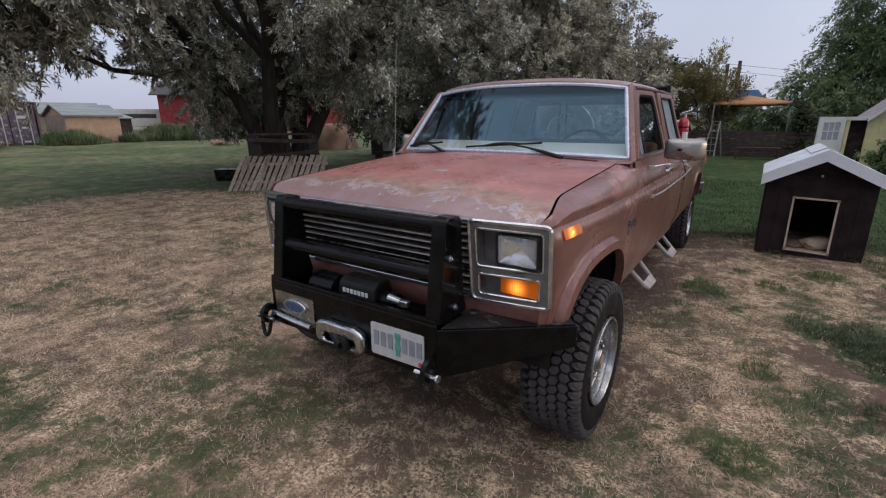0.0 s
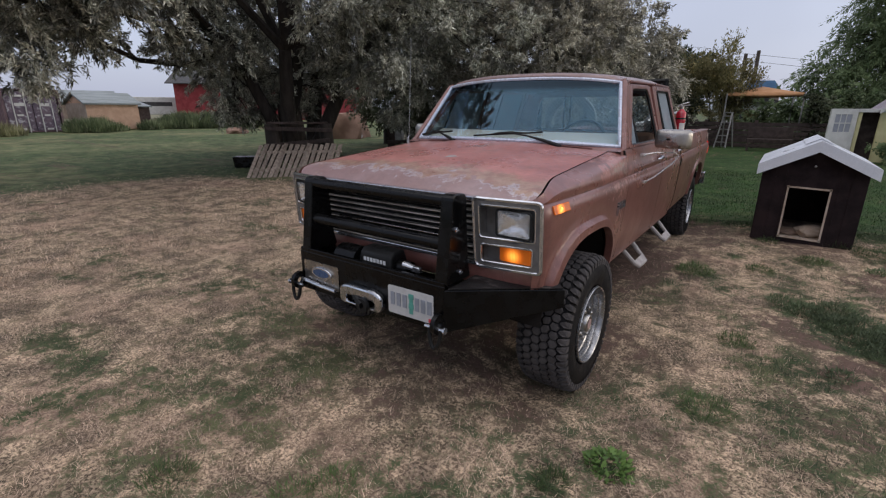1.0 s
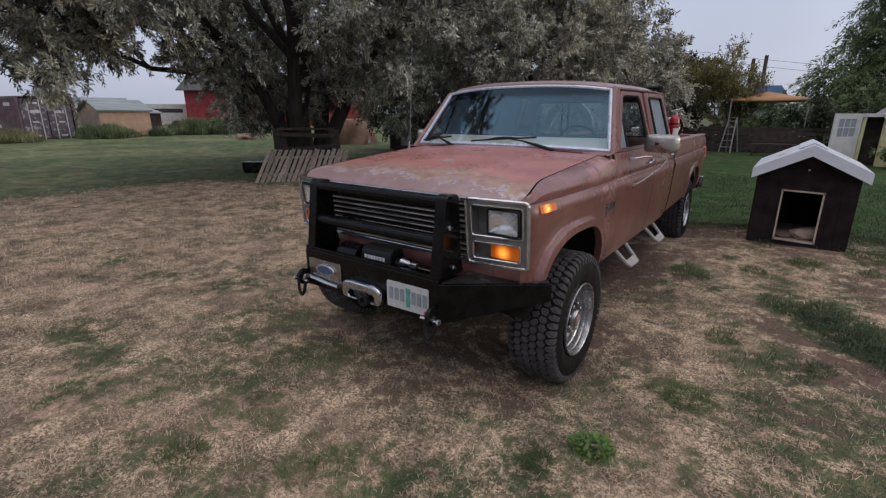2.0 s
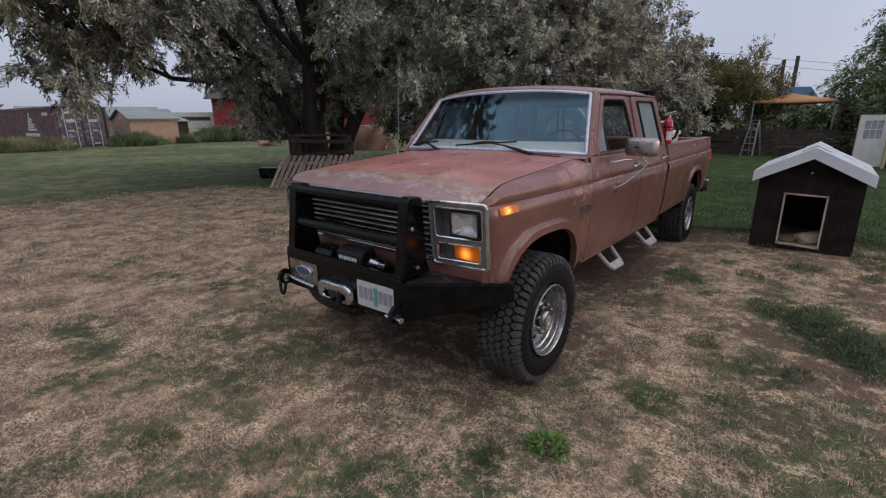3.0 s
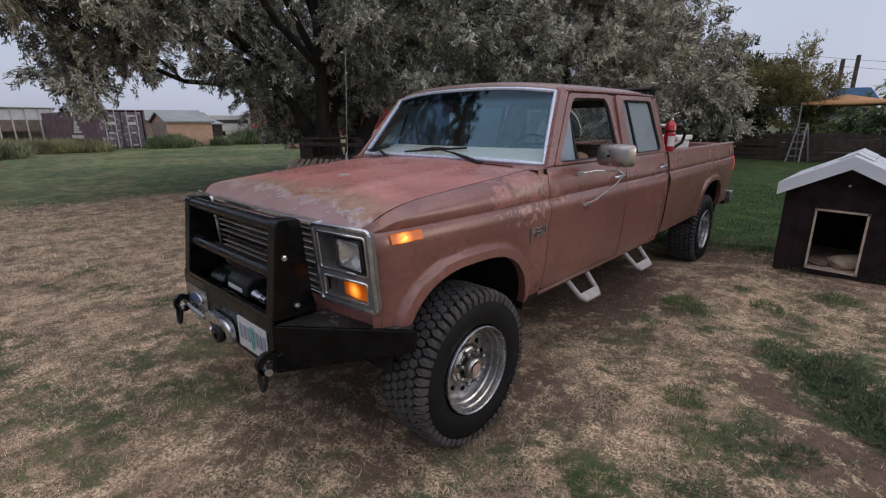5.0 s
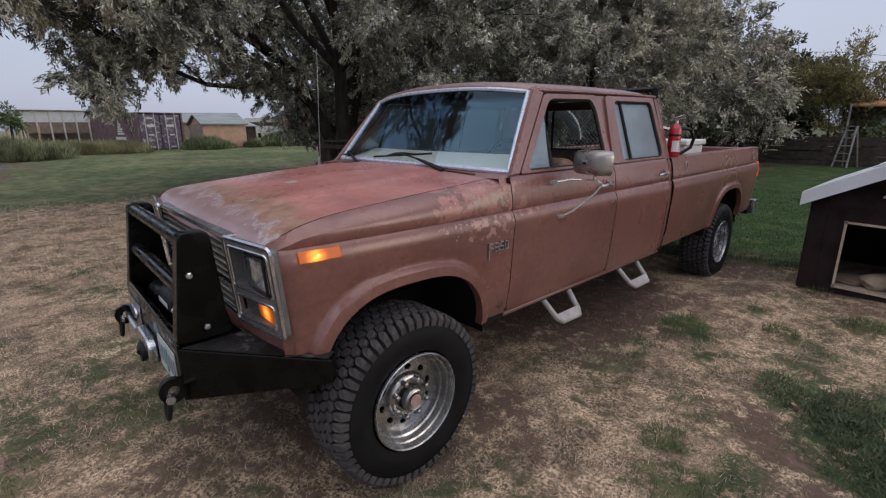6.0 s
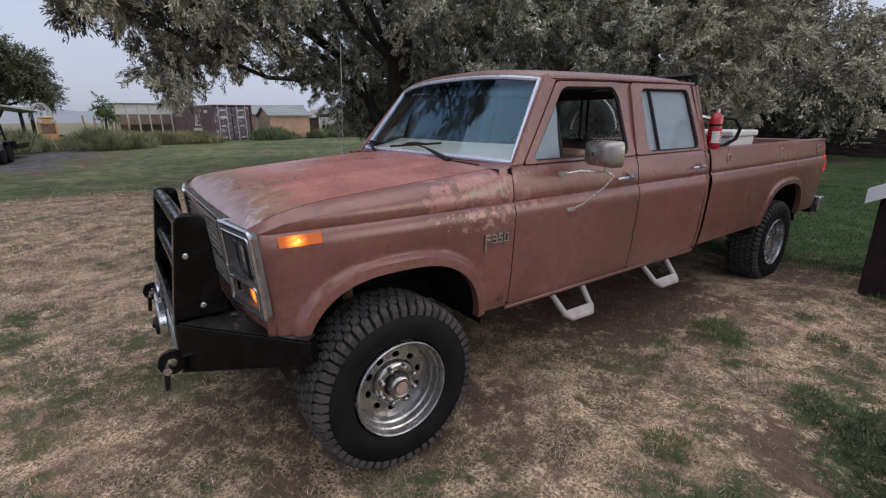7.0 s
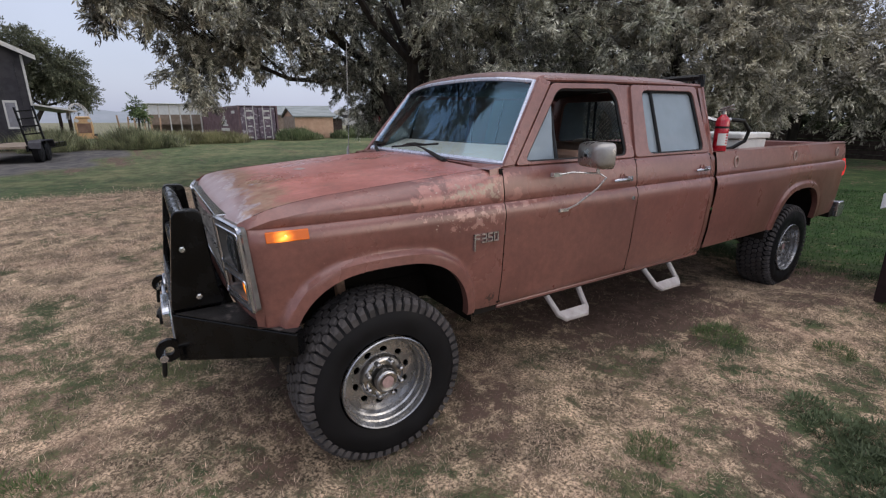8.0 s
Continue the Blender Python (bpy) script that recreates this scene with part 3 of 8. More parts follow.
near = (-6.0, 2.6, -0.6, 7.2)
blades("dry_grass", "short dry straw-coloured grass", 390000, near, lambda g, s: max(0.08, 0.9 - 0.8 * g) * max(0.2, 1 - 0.9 * s), 0.033, (0.85, 1.5), 0.0014, STRAW, 1, 0.85)
blades("green_grass", "short green grass growing through the straw", 170000, near, lambda g, s: max(0.05, g * g * 1.3) * max(0.25, 1 - s), 0.034, (0.4, 1.4), 0.0014, BLADE, 2)
blades("lawn_grass", "green lawn grass", 60000, (-3.2, 4.5, 6.8, 14.0), lambda g, s: g, 0.038, (0.3, 1.3), 0.004, LAWN, 3)
blades("far_dry_grass", "dry grass further off", 30000, (-12.0, -5.0, -1.5, 7.0), lambda g, s: max(0.05, 0.9 - g) * max(0.1, 1 - s), 0.06, (0.5, 1.4), 0.003, STRAW, 4)


# ---- the pickup truck ----
CX = -1.465
truck = thing("pickup_truck", (CX, 4.3, -0.05), "weathered brown crew-cab pickup with a black bull bar on dry grass", "truck")
ZU = [(0.50, 0.868), (0.56, 0.896), (0.70, 0.918), (0.95, 0.936), (1.05, 0.943), (1.092, 0.931), (1.104, 0.917), (1.114, 0.923), (1.14, 0.923), (1.24, 0.908), (1.275, 0.89)]


def lerp_table(tab, z):
    for (a, u), (b, v) in zip(tab, tab[1:]):
        if z <= b:
            return u + (v - u) * max(0.0, (z - a) / (b - a))
    return tab[-1][1]


def sm(a, b, x):
    t = min(1.0, max(0.0, (x - a) / (b - a)))
    return t * t * (3 - 2 * t)


def hood_z(y):
    return lerp_table([(1.60, 1.098), (1.66, 1.130), (1.70, 1.152), (1.76, 1.170), (1.85, 1.184), (2.0, 1.200), (2.4, 1.232), (2.66, 1.250), (2.92, 1.272)], y)


ARCHES = ((2.235, 0.445, 0.50, 0.885), (6.44, 0.435, 0.52, 0.895))


def arch_low(y):
    for yc, a, z0, z1 in ARCHES:
        d = abs(y - yc) / a
        if d < 1:
            return z0 + (z1 - z0) * (1 - d ** 2.8) ** (1 / 2.2)
    return 0


def side_u(y, z):
    u = lerp_table(ZU, z)
    t = max(0.0, (2.5 - y) / 0.85)
    u -= 0.042 * min(1.2, t) ** 2
    if y < 1.72:
        u -= 0.035 * ((1.72 - y) / 0.07) ** 2
    u -= 0.02 * sm(6.9, 7.4, y)
    for yc, a, z0, z1 in ARCHES:
        d = (abs((y - yc) / a) ** 2.6 + (max(0.0, z - z0) / (z1 - z0)) ** 2.4) ** 0.4
        u += (0.034 if yc < 4 else 0.016) * (1 - 1.5 * max(0.0, d - 1.0)) * sm(1.145, 1.105, d) - 0.006 * sm(1.32, 1.17, d) * sm(1.13, 1.17, d)
    return u


def sided(s, u, y, z):
    return Vector((CX + s * u, y, z))


def columns(y0, y1, step, archs=ARCHES):
    ys = list(np.arange(y0, y1, step)) + [y1]
    for yc, a, z0, z1 in archs:
        if y0 < yc < y1:
            ys = [y for y in ys if abs(y - yc) > a + 0.15] + [yc + a * math.sin(math.pi / 2 * k / 18) for k in range(-18, 19)] + [yc + q * (a + e) for q in (-1, 1) for e in (0.006, 0.02, 0.035, 0.047, 0.055, 0.063, 0.071, 0.085, 0.11, 0.14)]
    return sorted(y for y in ys if y0 <= y <= y1)


def rake(z):
    """How far the nose falls back below the hood's lip."""
    return 0.07 * max(0.0, 1.12 - z)


def shoulder(y, t):
    """Half width of the fender's rounded shoulder: t runs from the side (0) to the hood's seam (1)."""
    u0 = side_u(y, 1.14)
    return seam(y) + 0.006 + (u0 - seam(y) - 0.006) * max(0.0, 1 - t ** 2.3) ** 0.62


def body_side(bm, s, y0, y1, low, top_z, fold, round_top=False):
    """One outer panel between y0 and y1: low(y) is its lower edge; fold(y): points over the shoulder, as (u, z)."""
    def outer_u(y, z):
        if not round_top or z <= 1.14:
            return side_u(y, z)
        w = sm(2.9, 2.55, y)
        return side_u(y, z) * (1 - w) + w * min(side_u(y, z), shoulder(y, (z - 1.14) / max(0.01, hood_z(y) - 1.14)))

    rows = []
    for y in columns(y0, y1, 0.09):
        zl = max(low(y), arch_low(y))
        zt = top_z(y)
        zs = [zl + (1.05 - zl) * (k / 17) ** 1.35 for k in range(18)] + [1.072, 1.092, 1.104, 1.114, 1.14]
        zs = [min(z, zt - 0.001 * (23 - i)) for i, z in enumerate(zs)] + [1.14 + (zt - 1.14) * k / 3 if zt > 1.15 else zt - 0.001 * (3 - k) for k in (1, 2, 3)]
        lip = [sided(s, side_u(y, zl) - 0.045, y, zl + 0.004), sided(s, side_u(y, zl) - 0.003, y, zl)]
        rows.append([Vector((p.x, p.y + rake(p.z) * sm(1.80, 1.66, y), p.z)) for p in lip + [sided(s, outer_u(y, z), y, z) for z in zs] + [sided(s, u, y, z) for u, z in fold(y)]])
    grid(bm, rows)


SEAM = 0.80


def fold_u(y, t, back):
    """Half width on the fold over the fender: rounded in front, squarer towards the door."""
    w = sm(2.9, 2.55, y) * sm(1.64, 1.80, y)
    return max(seam(y) + 0.012, (side_u(y, hood_z(y)) - back) * (1 - w) + shoulder(y, t) * w)


def seam(y):
    """Half width of the hood: it flares out a little towards the nose."""
    y = max(1.66, y)
    return min(SEAM + 0.055 * sm(1.98, 1.66, y), side_u(y, hood_z(y)) - 0.03)


DOOR_PAINT = paint_mat("door_paint", [([(2, 1.06, 1.075, 1.10, 1.106), (1, 2.6, 2.8, 3.1, 3.6)], 22.0, 0.48, 0.52, (0.37, 0.20, 0.168)), ([(2, 1.08, 1.12, 1.24, 1.3), (1, 2.7, 2.85, 2.98, 3.15)], 14.0, 0.50, 0.54, (0.34, 0.16, 0.135)), ([(1, 3.6, 3.8, 4.0, 4.1), (2, 0.5, 0.55, 0.8, 1.0)], 14.0, 0.60, 0.66, (0.12, 0.055, 0.045))])
for s in (1, -1):
    # front fender
    bm = bmesh.new()
    body_side(bm, s, 1.648, 2.897, lambda y: 0.665 if y < 2 else 0.535, lambda y: hood_z(y) - 0.035,
              lambda y: [(fold_u(y, 0.86, 0.02), hood_z(y) - 0.014), (fold_u(y, 0.955, 0.045), hood_z(y) - 0.005), (seam(y) + 0.009, hood_z(y) + 0.001), (seam(y) + 0.008, hood_z(y) - 0.05)], True)
    fender = part("front_fender", bm, FENDER_PAINT, truck, "brown fender with flaking pink and cream paint", True)
    # side marker lamp
    bm = bmesh.new()
    prism(bm, [(CX + s * (side_u(y, z) + 0.001), y, z) for y, z in ((1.735, 1.052), (1.90, 1.052), (1.90, 1.094), (1.735, 1.094))], (s * 0.009, 0, 0))
    part("side_marker", bm, lit_lens("amber_marker_lens", (0.48, 0.085, 0.002), (1.0, 0.22, 0.002), (CX + s * (side_u(1.82, 1.07) + 0.016), 1.80, 1.073), 0.06, 0.14, 2.3), fender, "lit amber marker lamp", bevel=0.004)
    bm = bmesh.new()
    bmesh.ops.create_uvsphere(bm, u_segments=12, v_segments=8, radius=0.006, matrix=Matrix.Translation((CX + s * (side_u(1.82, 1.07) + 0.005), 1.81, 1.073)))
    part("bulb", bm, AMBER_HOT, fender, "", True)
    # badge: three figures and a letter in worn chrome
    bm = bmesh.new()
    strokes = {"F": "tlmL", "3": "tmbrR", "5": "tmblR", "0": "tblLrR"}
    for i, (ch, dy, w) in enumerate((("F", 0.0, 0.034), ("3", 0.046, 0.030), ("5", 0.083, 0.030), ("0", 0.120, 0.030))):
        y0 = 2.70 + dy if s > 0 else 2.85 - dy - w
        for st in strokes[ch]:
            lo = 0.880 if ch == "F" else 0.917
            ya, yb, za, zb = {"t": (0, w, 0.957, 0.964), "m": (0, w, 0.9365, 0.9435), "b": (0, w, lo, lo + 0.007), "l": (0, 0.007, 0.9405, 0.964), "L": (0, 0.007, lo, 0.9405), "r": (w - 0.007, w, 0.9405, 0.964), "R": (w - 0.007, w, lo, 0.9405)}[st]
            if s < 0:
                ya, yb = w - yb, w - ya
            box(bm, CX + s * 0.934, CX + s * (0.9465 + 0.0002 * "tmblLrR".index(st)), y0 + ya, y0 + yb, za, zb)
    part("badge", bm, CHROME, fender, "worn chrome model badge")

    # doors
    def belt_u(z):
        return 0.882 - (z - 1.275) * (0.135 / 0.43)

    def frame_pts(pts):
        return [sided(s, belt_u(z), y, z) for y, z in pts]

    doors = ((2.903, 3.952, [(2.99, 1.277), (3.345, 1.70), (3.90, 1.712), (3.952, 1.277)], [(3.055, 1.292), (3.385, 1.672), (3.835, 1.682), (3.875, 1.62), (3.885, 1.292)], 3.30),
             (3.960, 4.800, [(3.960, 1.277), (4.02, 1.712), (4.745, 1.722), (4.80, 1.277)], [(4.095, 1.292), (4.12, 1.682), (4.70, 1.688), (4.735, 1.292)], 4.235))
    for k, (y0, y1, outer, inner, split) in enumerate(doors):
        bm = bmesh.new()
        body_side(bm, s, y0, y1, lambda y: 0.533, lambda y: 1.268, lambda y: [(0.886, 1.277), (0.84, 1.279)])
        door = part("front_door" if k == 0 else "rear_door", bm, DOOR_PAINT if k == 0 else PAINT, truck, "", True)
        bm = bmesh.new()
        fill(bm, [frame_pts(rounded(outer, 0.03)), frame_pts(rounded(inner, 0.05, 5))])
        part("window_frame", bm, PAINT, door, "", False, 0.006, 0.03)
        loop = frame_pts(rounded(inner, 0.05, 5))
        bm = bmesh.new()
        tube(bm, [p + Vector((-s * 0.002, 0, 0)) for p in loop] + [loop[0]], 0.011, 6, False)
        tube(bm, [sided(s, belt_u(1.29) - 0.004, split, 1.29), sided(s, belt_u(1.69) - 0.004, split + (0.04 if k == 0 else 0.0), 1.61 if k == 0 else 1.685)], 0.011, 6)
        part("window_seal", bm, TRIMBLACK, door, "", True)
        # glass: driver's main window is wound down
        bm = bmesh.new()
        cut = split + (0.02 if k == 0 else 0)
        yy = [p[0] for p in inner]
        if k == 0 and s > 0:
            loop2 = [(inner[0][0], 1.292), (split + 0.035, 1.61), (split, 1.292)]
        else:
            loop2 = inner
        bm.faces.new([bm.verts.new(sided(s, belt_u(z) - 0.012, y, z)) for y, z in loop2])
        pane = part("window_pane", bm, SIDEGLASS, door, "", facing=(s, 0, 0))
        pane.visible_shadow = False
        # handle with its recess
        hy, hz = (3.80, 1.158) if k == 0 else (4.665, 1.168)
        bm = bmesh.new()
        tube(bm, [sided(s, 0.935, hy - 0.07, hz - 0.004), sided(s, 0.95, hy - 0.05, hz), sided(s, 0.952, hy + 0.05, hz + 0.002), sided(s, 0.925, hy + 0.085, hz + 0.004)], [0.007, 0.010, 0.011, 0.012], 8)
        box(bm, CX + s * 0.912, CX + s * 0.935, hy + 0.05, hy + 0.10, hz - 0.014, hz + 0.016)
        part("door_handle", bm, CHROME, door, "chrome pull handle", True)
        bm = bmesh.new()
        lathe(bm, [(0.0, 0.027), (0.003, 0.027), (0.004, 0.022), (0.0005, 0.02)], sided(s, 0.919, hy + 0.02, hz + 0.008), 0, 16, s)
        part("handle_recess", bm, PAINT, door, "", True)
        bm = bmesh.new()
        lathe(bm, [(0.0, 0.014), (0.008, 0.013), (0.009, 0.004)], sided(s, 0.938, hy + 0.11, hz - 0.12), 0, 14, s)
        if k == 0:
            part("lock", bm, CHROME, door, "", True)
        else:
            bm.free()
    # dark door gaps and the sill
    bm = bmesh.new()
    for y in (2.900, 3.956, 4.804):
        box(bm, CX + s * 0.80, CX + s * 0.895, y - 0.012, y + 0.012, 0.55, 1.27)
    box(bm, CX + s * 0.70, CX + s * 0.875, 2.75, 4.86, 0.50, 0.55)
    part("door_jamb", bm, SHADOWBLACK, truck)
    bm = bmesh.new()
    box(bm, CX + s * 0.80, CX + s * 0.880, 2.90, 4.86, 0.505, 0.529)
    part("rocker_sill", bm, PAINT, truck, "", bevel=0.008)
    # pillars in front of and between the doors, and the rear corner of the cab
    bm = bmesh.new()
    fill(bm, [[sided(s, belt_u(z) - 0.006 * i, y, z) for i, (y, z) in ((0, (2.90, 1.275)), (0, (2.985, 1.279)), (0, (3.34, 1.705)), (0, (3.26, 1.725)), (0, (2.925, 1.292)))]])
    part("a_pillar", bm, PAINT, truck, "", False, 0.005, 0.03)
    bm = bmesh.new()
    fill(bm, [[sided(s, belt_u(z) - 0.012, y, z) for y, z in ((3.957, 1.277), (3.90, 1.71), (4.03, 1.71), (3.975, 1.277))]])
    part("b_pillar", bm, PAINT, truck, "", False, 0.0, 0.02)
    bm = bmesh.new()
    grid(bm, [[sided(s, u, y, z) for y, u, z in ((4.807, side_u(4.8, z0) if z0 < 1.27 else belt_u(z0), z0), (4.862, (side_u(4.8, z0) if z0 < 1.27 else belt_u(z0)) - 0.002, z0),
                                             (4.875, (side_u(4.8, z0) if z0 < 1.27 else belt_u(z0)) - 0.012, z0), (4.879, 0.66, z0))]
              for z0 in (0.535, 0.56, 0.70, 0.95, 1.085, 1.105, 1.118, 1.14, 1.24, 1.27, 1.30, 1.5, 1.72)])
    part("cab_rear_corner", bm, PAINT, truck, "", True)
    # drip rail under the roof
    bm = bmesh.new()
    tube(bm, [sided(s, 0.735, 3.27, 1.722), sided(s, 0.742, 3.6, 1.729), sided(s, 0.742, 4.4, 1.737), sided(s, 0.735, 4.83, 1.737)], 0.011, 6)
    part("drip_rail", bm, PAINT, truck, "", True)

# roof
bm = bmesh.new()
rows = []
for y, dz, w in ((3.243, -0.026, 0.712), (3.262, -0.008, 0.727), (3.31, 0.004, 0.735), (3.45, 0.012, 0.738), (3.9, 0.02, 0.74), (4.4, 0.022, 0.738), (4.72, 0.014, 0.73), (4.82, 0.0, 0.72), (4.862, -0.03, 0.70)):
    row = []
    for k in range(-10, 11):
        t = k / 10
        z = 1.735 + 0.052 * (1 - abs(t) ** 2.6) + dz - 0.03 * sm(0.93, 1.0, abs(t))
        row.append((CX + t * w, y - 0.070 * (1 - abs(t) ** 2.7) * sm(3.6, 3.2, y), z))
    rows.append(row)
grid(bm, rows)
part("roof", bm, ROOF_PAINT, truck, "brown roof panel dulled by dust", True, 0, 0.012)
bm = bmesh.new()
grid(bm, [[(CX + t * 0.70, y, 1.70 + 0.035 * (1 - t * t)) for t in (-1, -0.5, 0, 0.5, 1)] for y in (3.26, 4.0, 4.84)])
part("headliner", bm, HEADLINER, truck, "", True)

# hood
bm = bmesh.new()
rows = []
for j in range(25):
    v = j / 24
    row = []
    for k in range(-16, 17):
        t = k / 16
        yf = 1.598 + 0.06 * t * t
        y = yf + (2.845 - 0.02 * (1 - t * t) - yf) * v ** 1.25
        z = hood_z(y) + 0.026 * (1 - t * t) * sm(1.55, 2.0, y) + 0.012 * sm(0.62, 0.5, abs(t)) * sm(1.62, 1.8, y)
        z -= 0.018 * max(0.0, 1 - (y - yf) / 0.06) ** 2
        row.append((CX + t * (seam(y) - 0.003), y, z))
    rows.append(row)
lip = [(x, y + 0.006, 1.092) for x, y, z in rows[0]]
grid(bm, [lip] + rows)
hood = part("hood", bm, HOOD_PAINT, truck, "hood faded to red with grey and ochre bare patches along its nose", True)
bm = bmesh.new()
prism(bm, [(CX + 0.065 + 0.032 * math.cos(a) * (1 + 0.25 * math.cos(3 * a)), 2.11 + 0.03 * math.sin(a) * (1 + 0.3 * math.sin(2 * a)), hood_z(2.11 + 0.03 * math.sin(a)) + 0.0385) for a in np.linspace(0, 2 * math.pi, 15)[:-1]], (0, 0, 0.0012))
part("paint_chip", bm, STEPPAINT, hood, "pale bare spot in the paint")
bm = bmesh.new()
box(bm, CX - SEAM + 0.01, CX + SEAM - 0.01, 1.75, 2.86, 1.0, 1.08)
part("engine_bay", bm, SHADOWBLACK, truck)
# cowl
bm = bmesh.new()
grid(bm, [[(CX + t * 0.86, (2.845, 2.87, 2.90, 2.96)[i] - 0.075 * (1 - t * t) * (i > 1) - 0.02 * (1 - t * t), (1.262, 1.258, 1.272, 1.288)[i] + 0.022 * (1 - t * t)) for t in np.linspace(-1, 1, 21)] for i in range(4)])
part("cowl", bm, PAINT, truck, "grey-brown cowl panel", True)


def shield(u, v):
    """A point of the windshield: u across, v up."""
    w = 0.842 + (0.72 - 0.842) * v
    bow = 1 - abs(u) ** 2.7
    return Vector((CX + u * w, 2.952 + 0.30 * v - (0.117 - 0.045 * v) * bow, 1.291 + 0.418 * v + (0.02 + 0.022 * v) * bow))


bm = bmesh.new()
grid(bm, [[shield(u, v) for u in np.linspace(-0.985, 0.985, 25)] for v in np.linspace(0.015, 0.985, 9)])
ws = part("windshield", bm, WINDSHIELD, truck, "curved glass windshield with a dark shade band", True, facing=(0, -1, 0.5))
ws.visible_shadow = False
bm = bmesh.new()
edge = [shield(-1 + 2 * k / 24, 0) for k in range(25)] + [shield(1, k / 8) for k in range(1, 8)] + [shield(1 - 2 * k / 24, 1) for k in range(25)] + [shield(-1, 1 - k / 8) for k in range(1, 8)]
tube(bm, edge + [edge[0]], 0.0145, 8, False)
part("windshield_trim", bm, mat("bright_trim", (0.58, 0.62, 0.72), (0.50, 0.54, 0.64), 15, 0.3, 0.3, bump=0.0), truck, "bright metal windshield surround", True)
# pillar faces beside the windshield
for s in (1, -1):
    bm = bmesh.new()
    rows = []
    for v in np.linspace(-0.03, 1.04, 12):
        a, z = shield(s, v), 1.289 + 0.433 * v
        b = sided(s, 0.882 - (z - 1.275) * (0.135 / 0.43) + 0.004, 2.93 + 0.335 * v, z)
        rows.append([a + Vector((-s * 0.004, 0.004, 0)), a.lerp(b, 0.5) + Vector((s * 0.004, -0.006, 0.002)), b, b + Vector((0, 0.03, 0.004))])
    grid(bm, rows)
    part("pillar_face", bm, PAINT, truck, "", True)
# panel between cowl and door
for s in (1, -1):
    bm = bmesh.new()
    grid(bm, [[sided(s, u, y, z) for y, z in ((2.83, 1.268), (2.90, 1.278), (2.99, 1.284))] for u, dz in ((0.79, 0), (0.85, 0), (0.884, 0))])
    grid(bm, [[sided(s, 0.884, y, z) for y, z in ((2.83, 1.268), (2.90, 1.278), (2.99, 1.284))], [sided(s, 0.89, y, 1.24) for y in (2.83, 2.90, 2.99)]])
    part("cowl_side", bm, PAINT, truck, "", True)
# wipers
for foot_u, hub_u, ends in ((0.56, 0.06, ((-0.27, 0.035), (0.39, 0.125))), (-0.46, -0.80, ((-0.97, 0.05), (-0.55, 0.10)))):
    proud = Vector((0, -0.020, 0.012))
    foot, hub_at = shield(foot_u, -0.07) + proud, shield(hub_u, 0.088) + proud * 1.4
    wrist = shield(foot_u * 0.45 + hub_u * 0.55, 0.035) + proud * 1.6
    bm = bmesh.new()
    tube(bm, [foot - proud, foot, foot.lerp(wrist, 0.5) + Vector((0, -0.006, 0.004)), wrist], [0.014, 0.014, 0.011, 0.006], 8)
    tube(bm, [wrist, hub_at], [0.006, 0.005], 6)
    part("wiper_arm", bm, TRIMBLACK, truck, "black tapered wiper arm", True)
    a, b = (shield(*e) + proud * 0.7 for e in ends)
    bm = bmesh.new()
    tube(bm, [a, a.lerp(b, 0.5) + Vector((0, 0.004, 0)), b], 0.0065, 6)
    tube(bm, [a.lerp(b, 0.22), a.lerp(b, 0.42) + proud * 0.7, a.lerp(b, 0.58) + proud * 0.7, a.lerp(b, 0.78)], [0.004, 0.010, 0.010, 0.004], 6)
    part("wiper_blade", bm, TRIMBLACK, truck, "black wiper blade", True)
# whip antenna
bm = bmesh.new()
tube(bm, [(-2.262, 2.73, 1.255), (-2.262, 2.73, 1.30), (-2.255, 2.735, 1.32), (-2.233, 2.755, 2.06)], [0.014, 0.010, 0.0032, 0.002], 6)
part("antenna", bm, DULLCHROME, truck, "thin whip antenna")

# cabin
bm = bmesh.new()
box(bm, CX - 0.84, CX + 0.84, 2.88, 4.86, 0.56, 0.60)
box(bm, CX - 0.84, CX + 0.84, 2.86, 2.90, 0.56, 1.20)
part("cab_floor", bm, HEADLINER, truck)
bm = bmesh.new()
grid(bm, [[(CX + t * 0.82, y - 0.06 * (1 - t * t), z) for t in np.linspace(-1, 1, 13)] for y, z in ((2.93, 1.276), (3.04, 1.305), (3.16, 1.336), (3.26, 1.362), (3.32, 1.358), (3.34, 1.30), (3.30, 1.0), (3.0, 0.9))])
part("dashboard", bm, DASH, truck, "pale beige dashboard", True)
bm = bmesh.new()
c = Vector((CX + 0.40, 3.44, 1.275))
turn = Euler((radians(62), 0, 0)).to_matrix()
tube(bm, [c + turn @ Vector((0.19 * math.cos(a), 0.19 * math.sin(a), 0)) for a in np.linspace(0, 2 * math.pi, 33)], 0.012, 6, False)
for a in (0.1, math.pi - 0.1, -math.pi / 2):
    tube(bm, [c + turn @ Vector((0, 0, -0.03)), c + turn @ Vector((0.19 * math.cos(a), 0.19 * math.sin(a), 0))], 0.012, 6)
tube(bm, [c + turn @ Vector((0, 0, -0.03)), c + Vector((0, -0.22, -0.14))], 0.03, 8)
part("steering_wheel", bm, TRIMBLACK, truck, "black steering wheel", True)
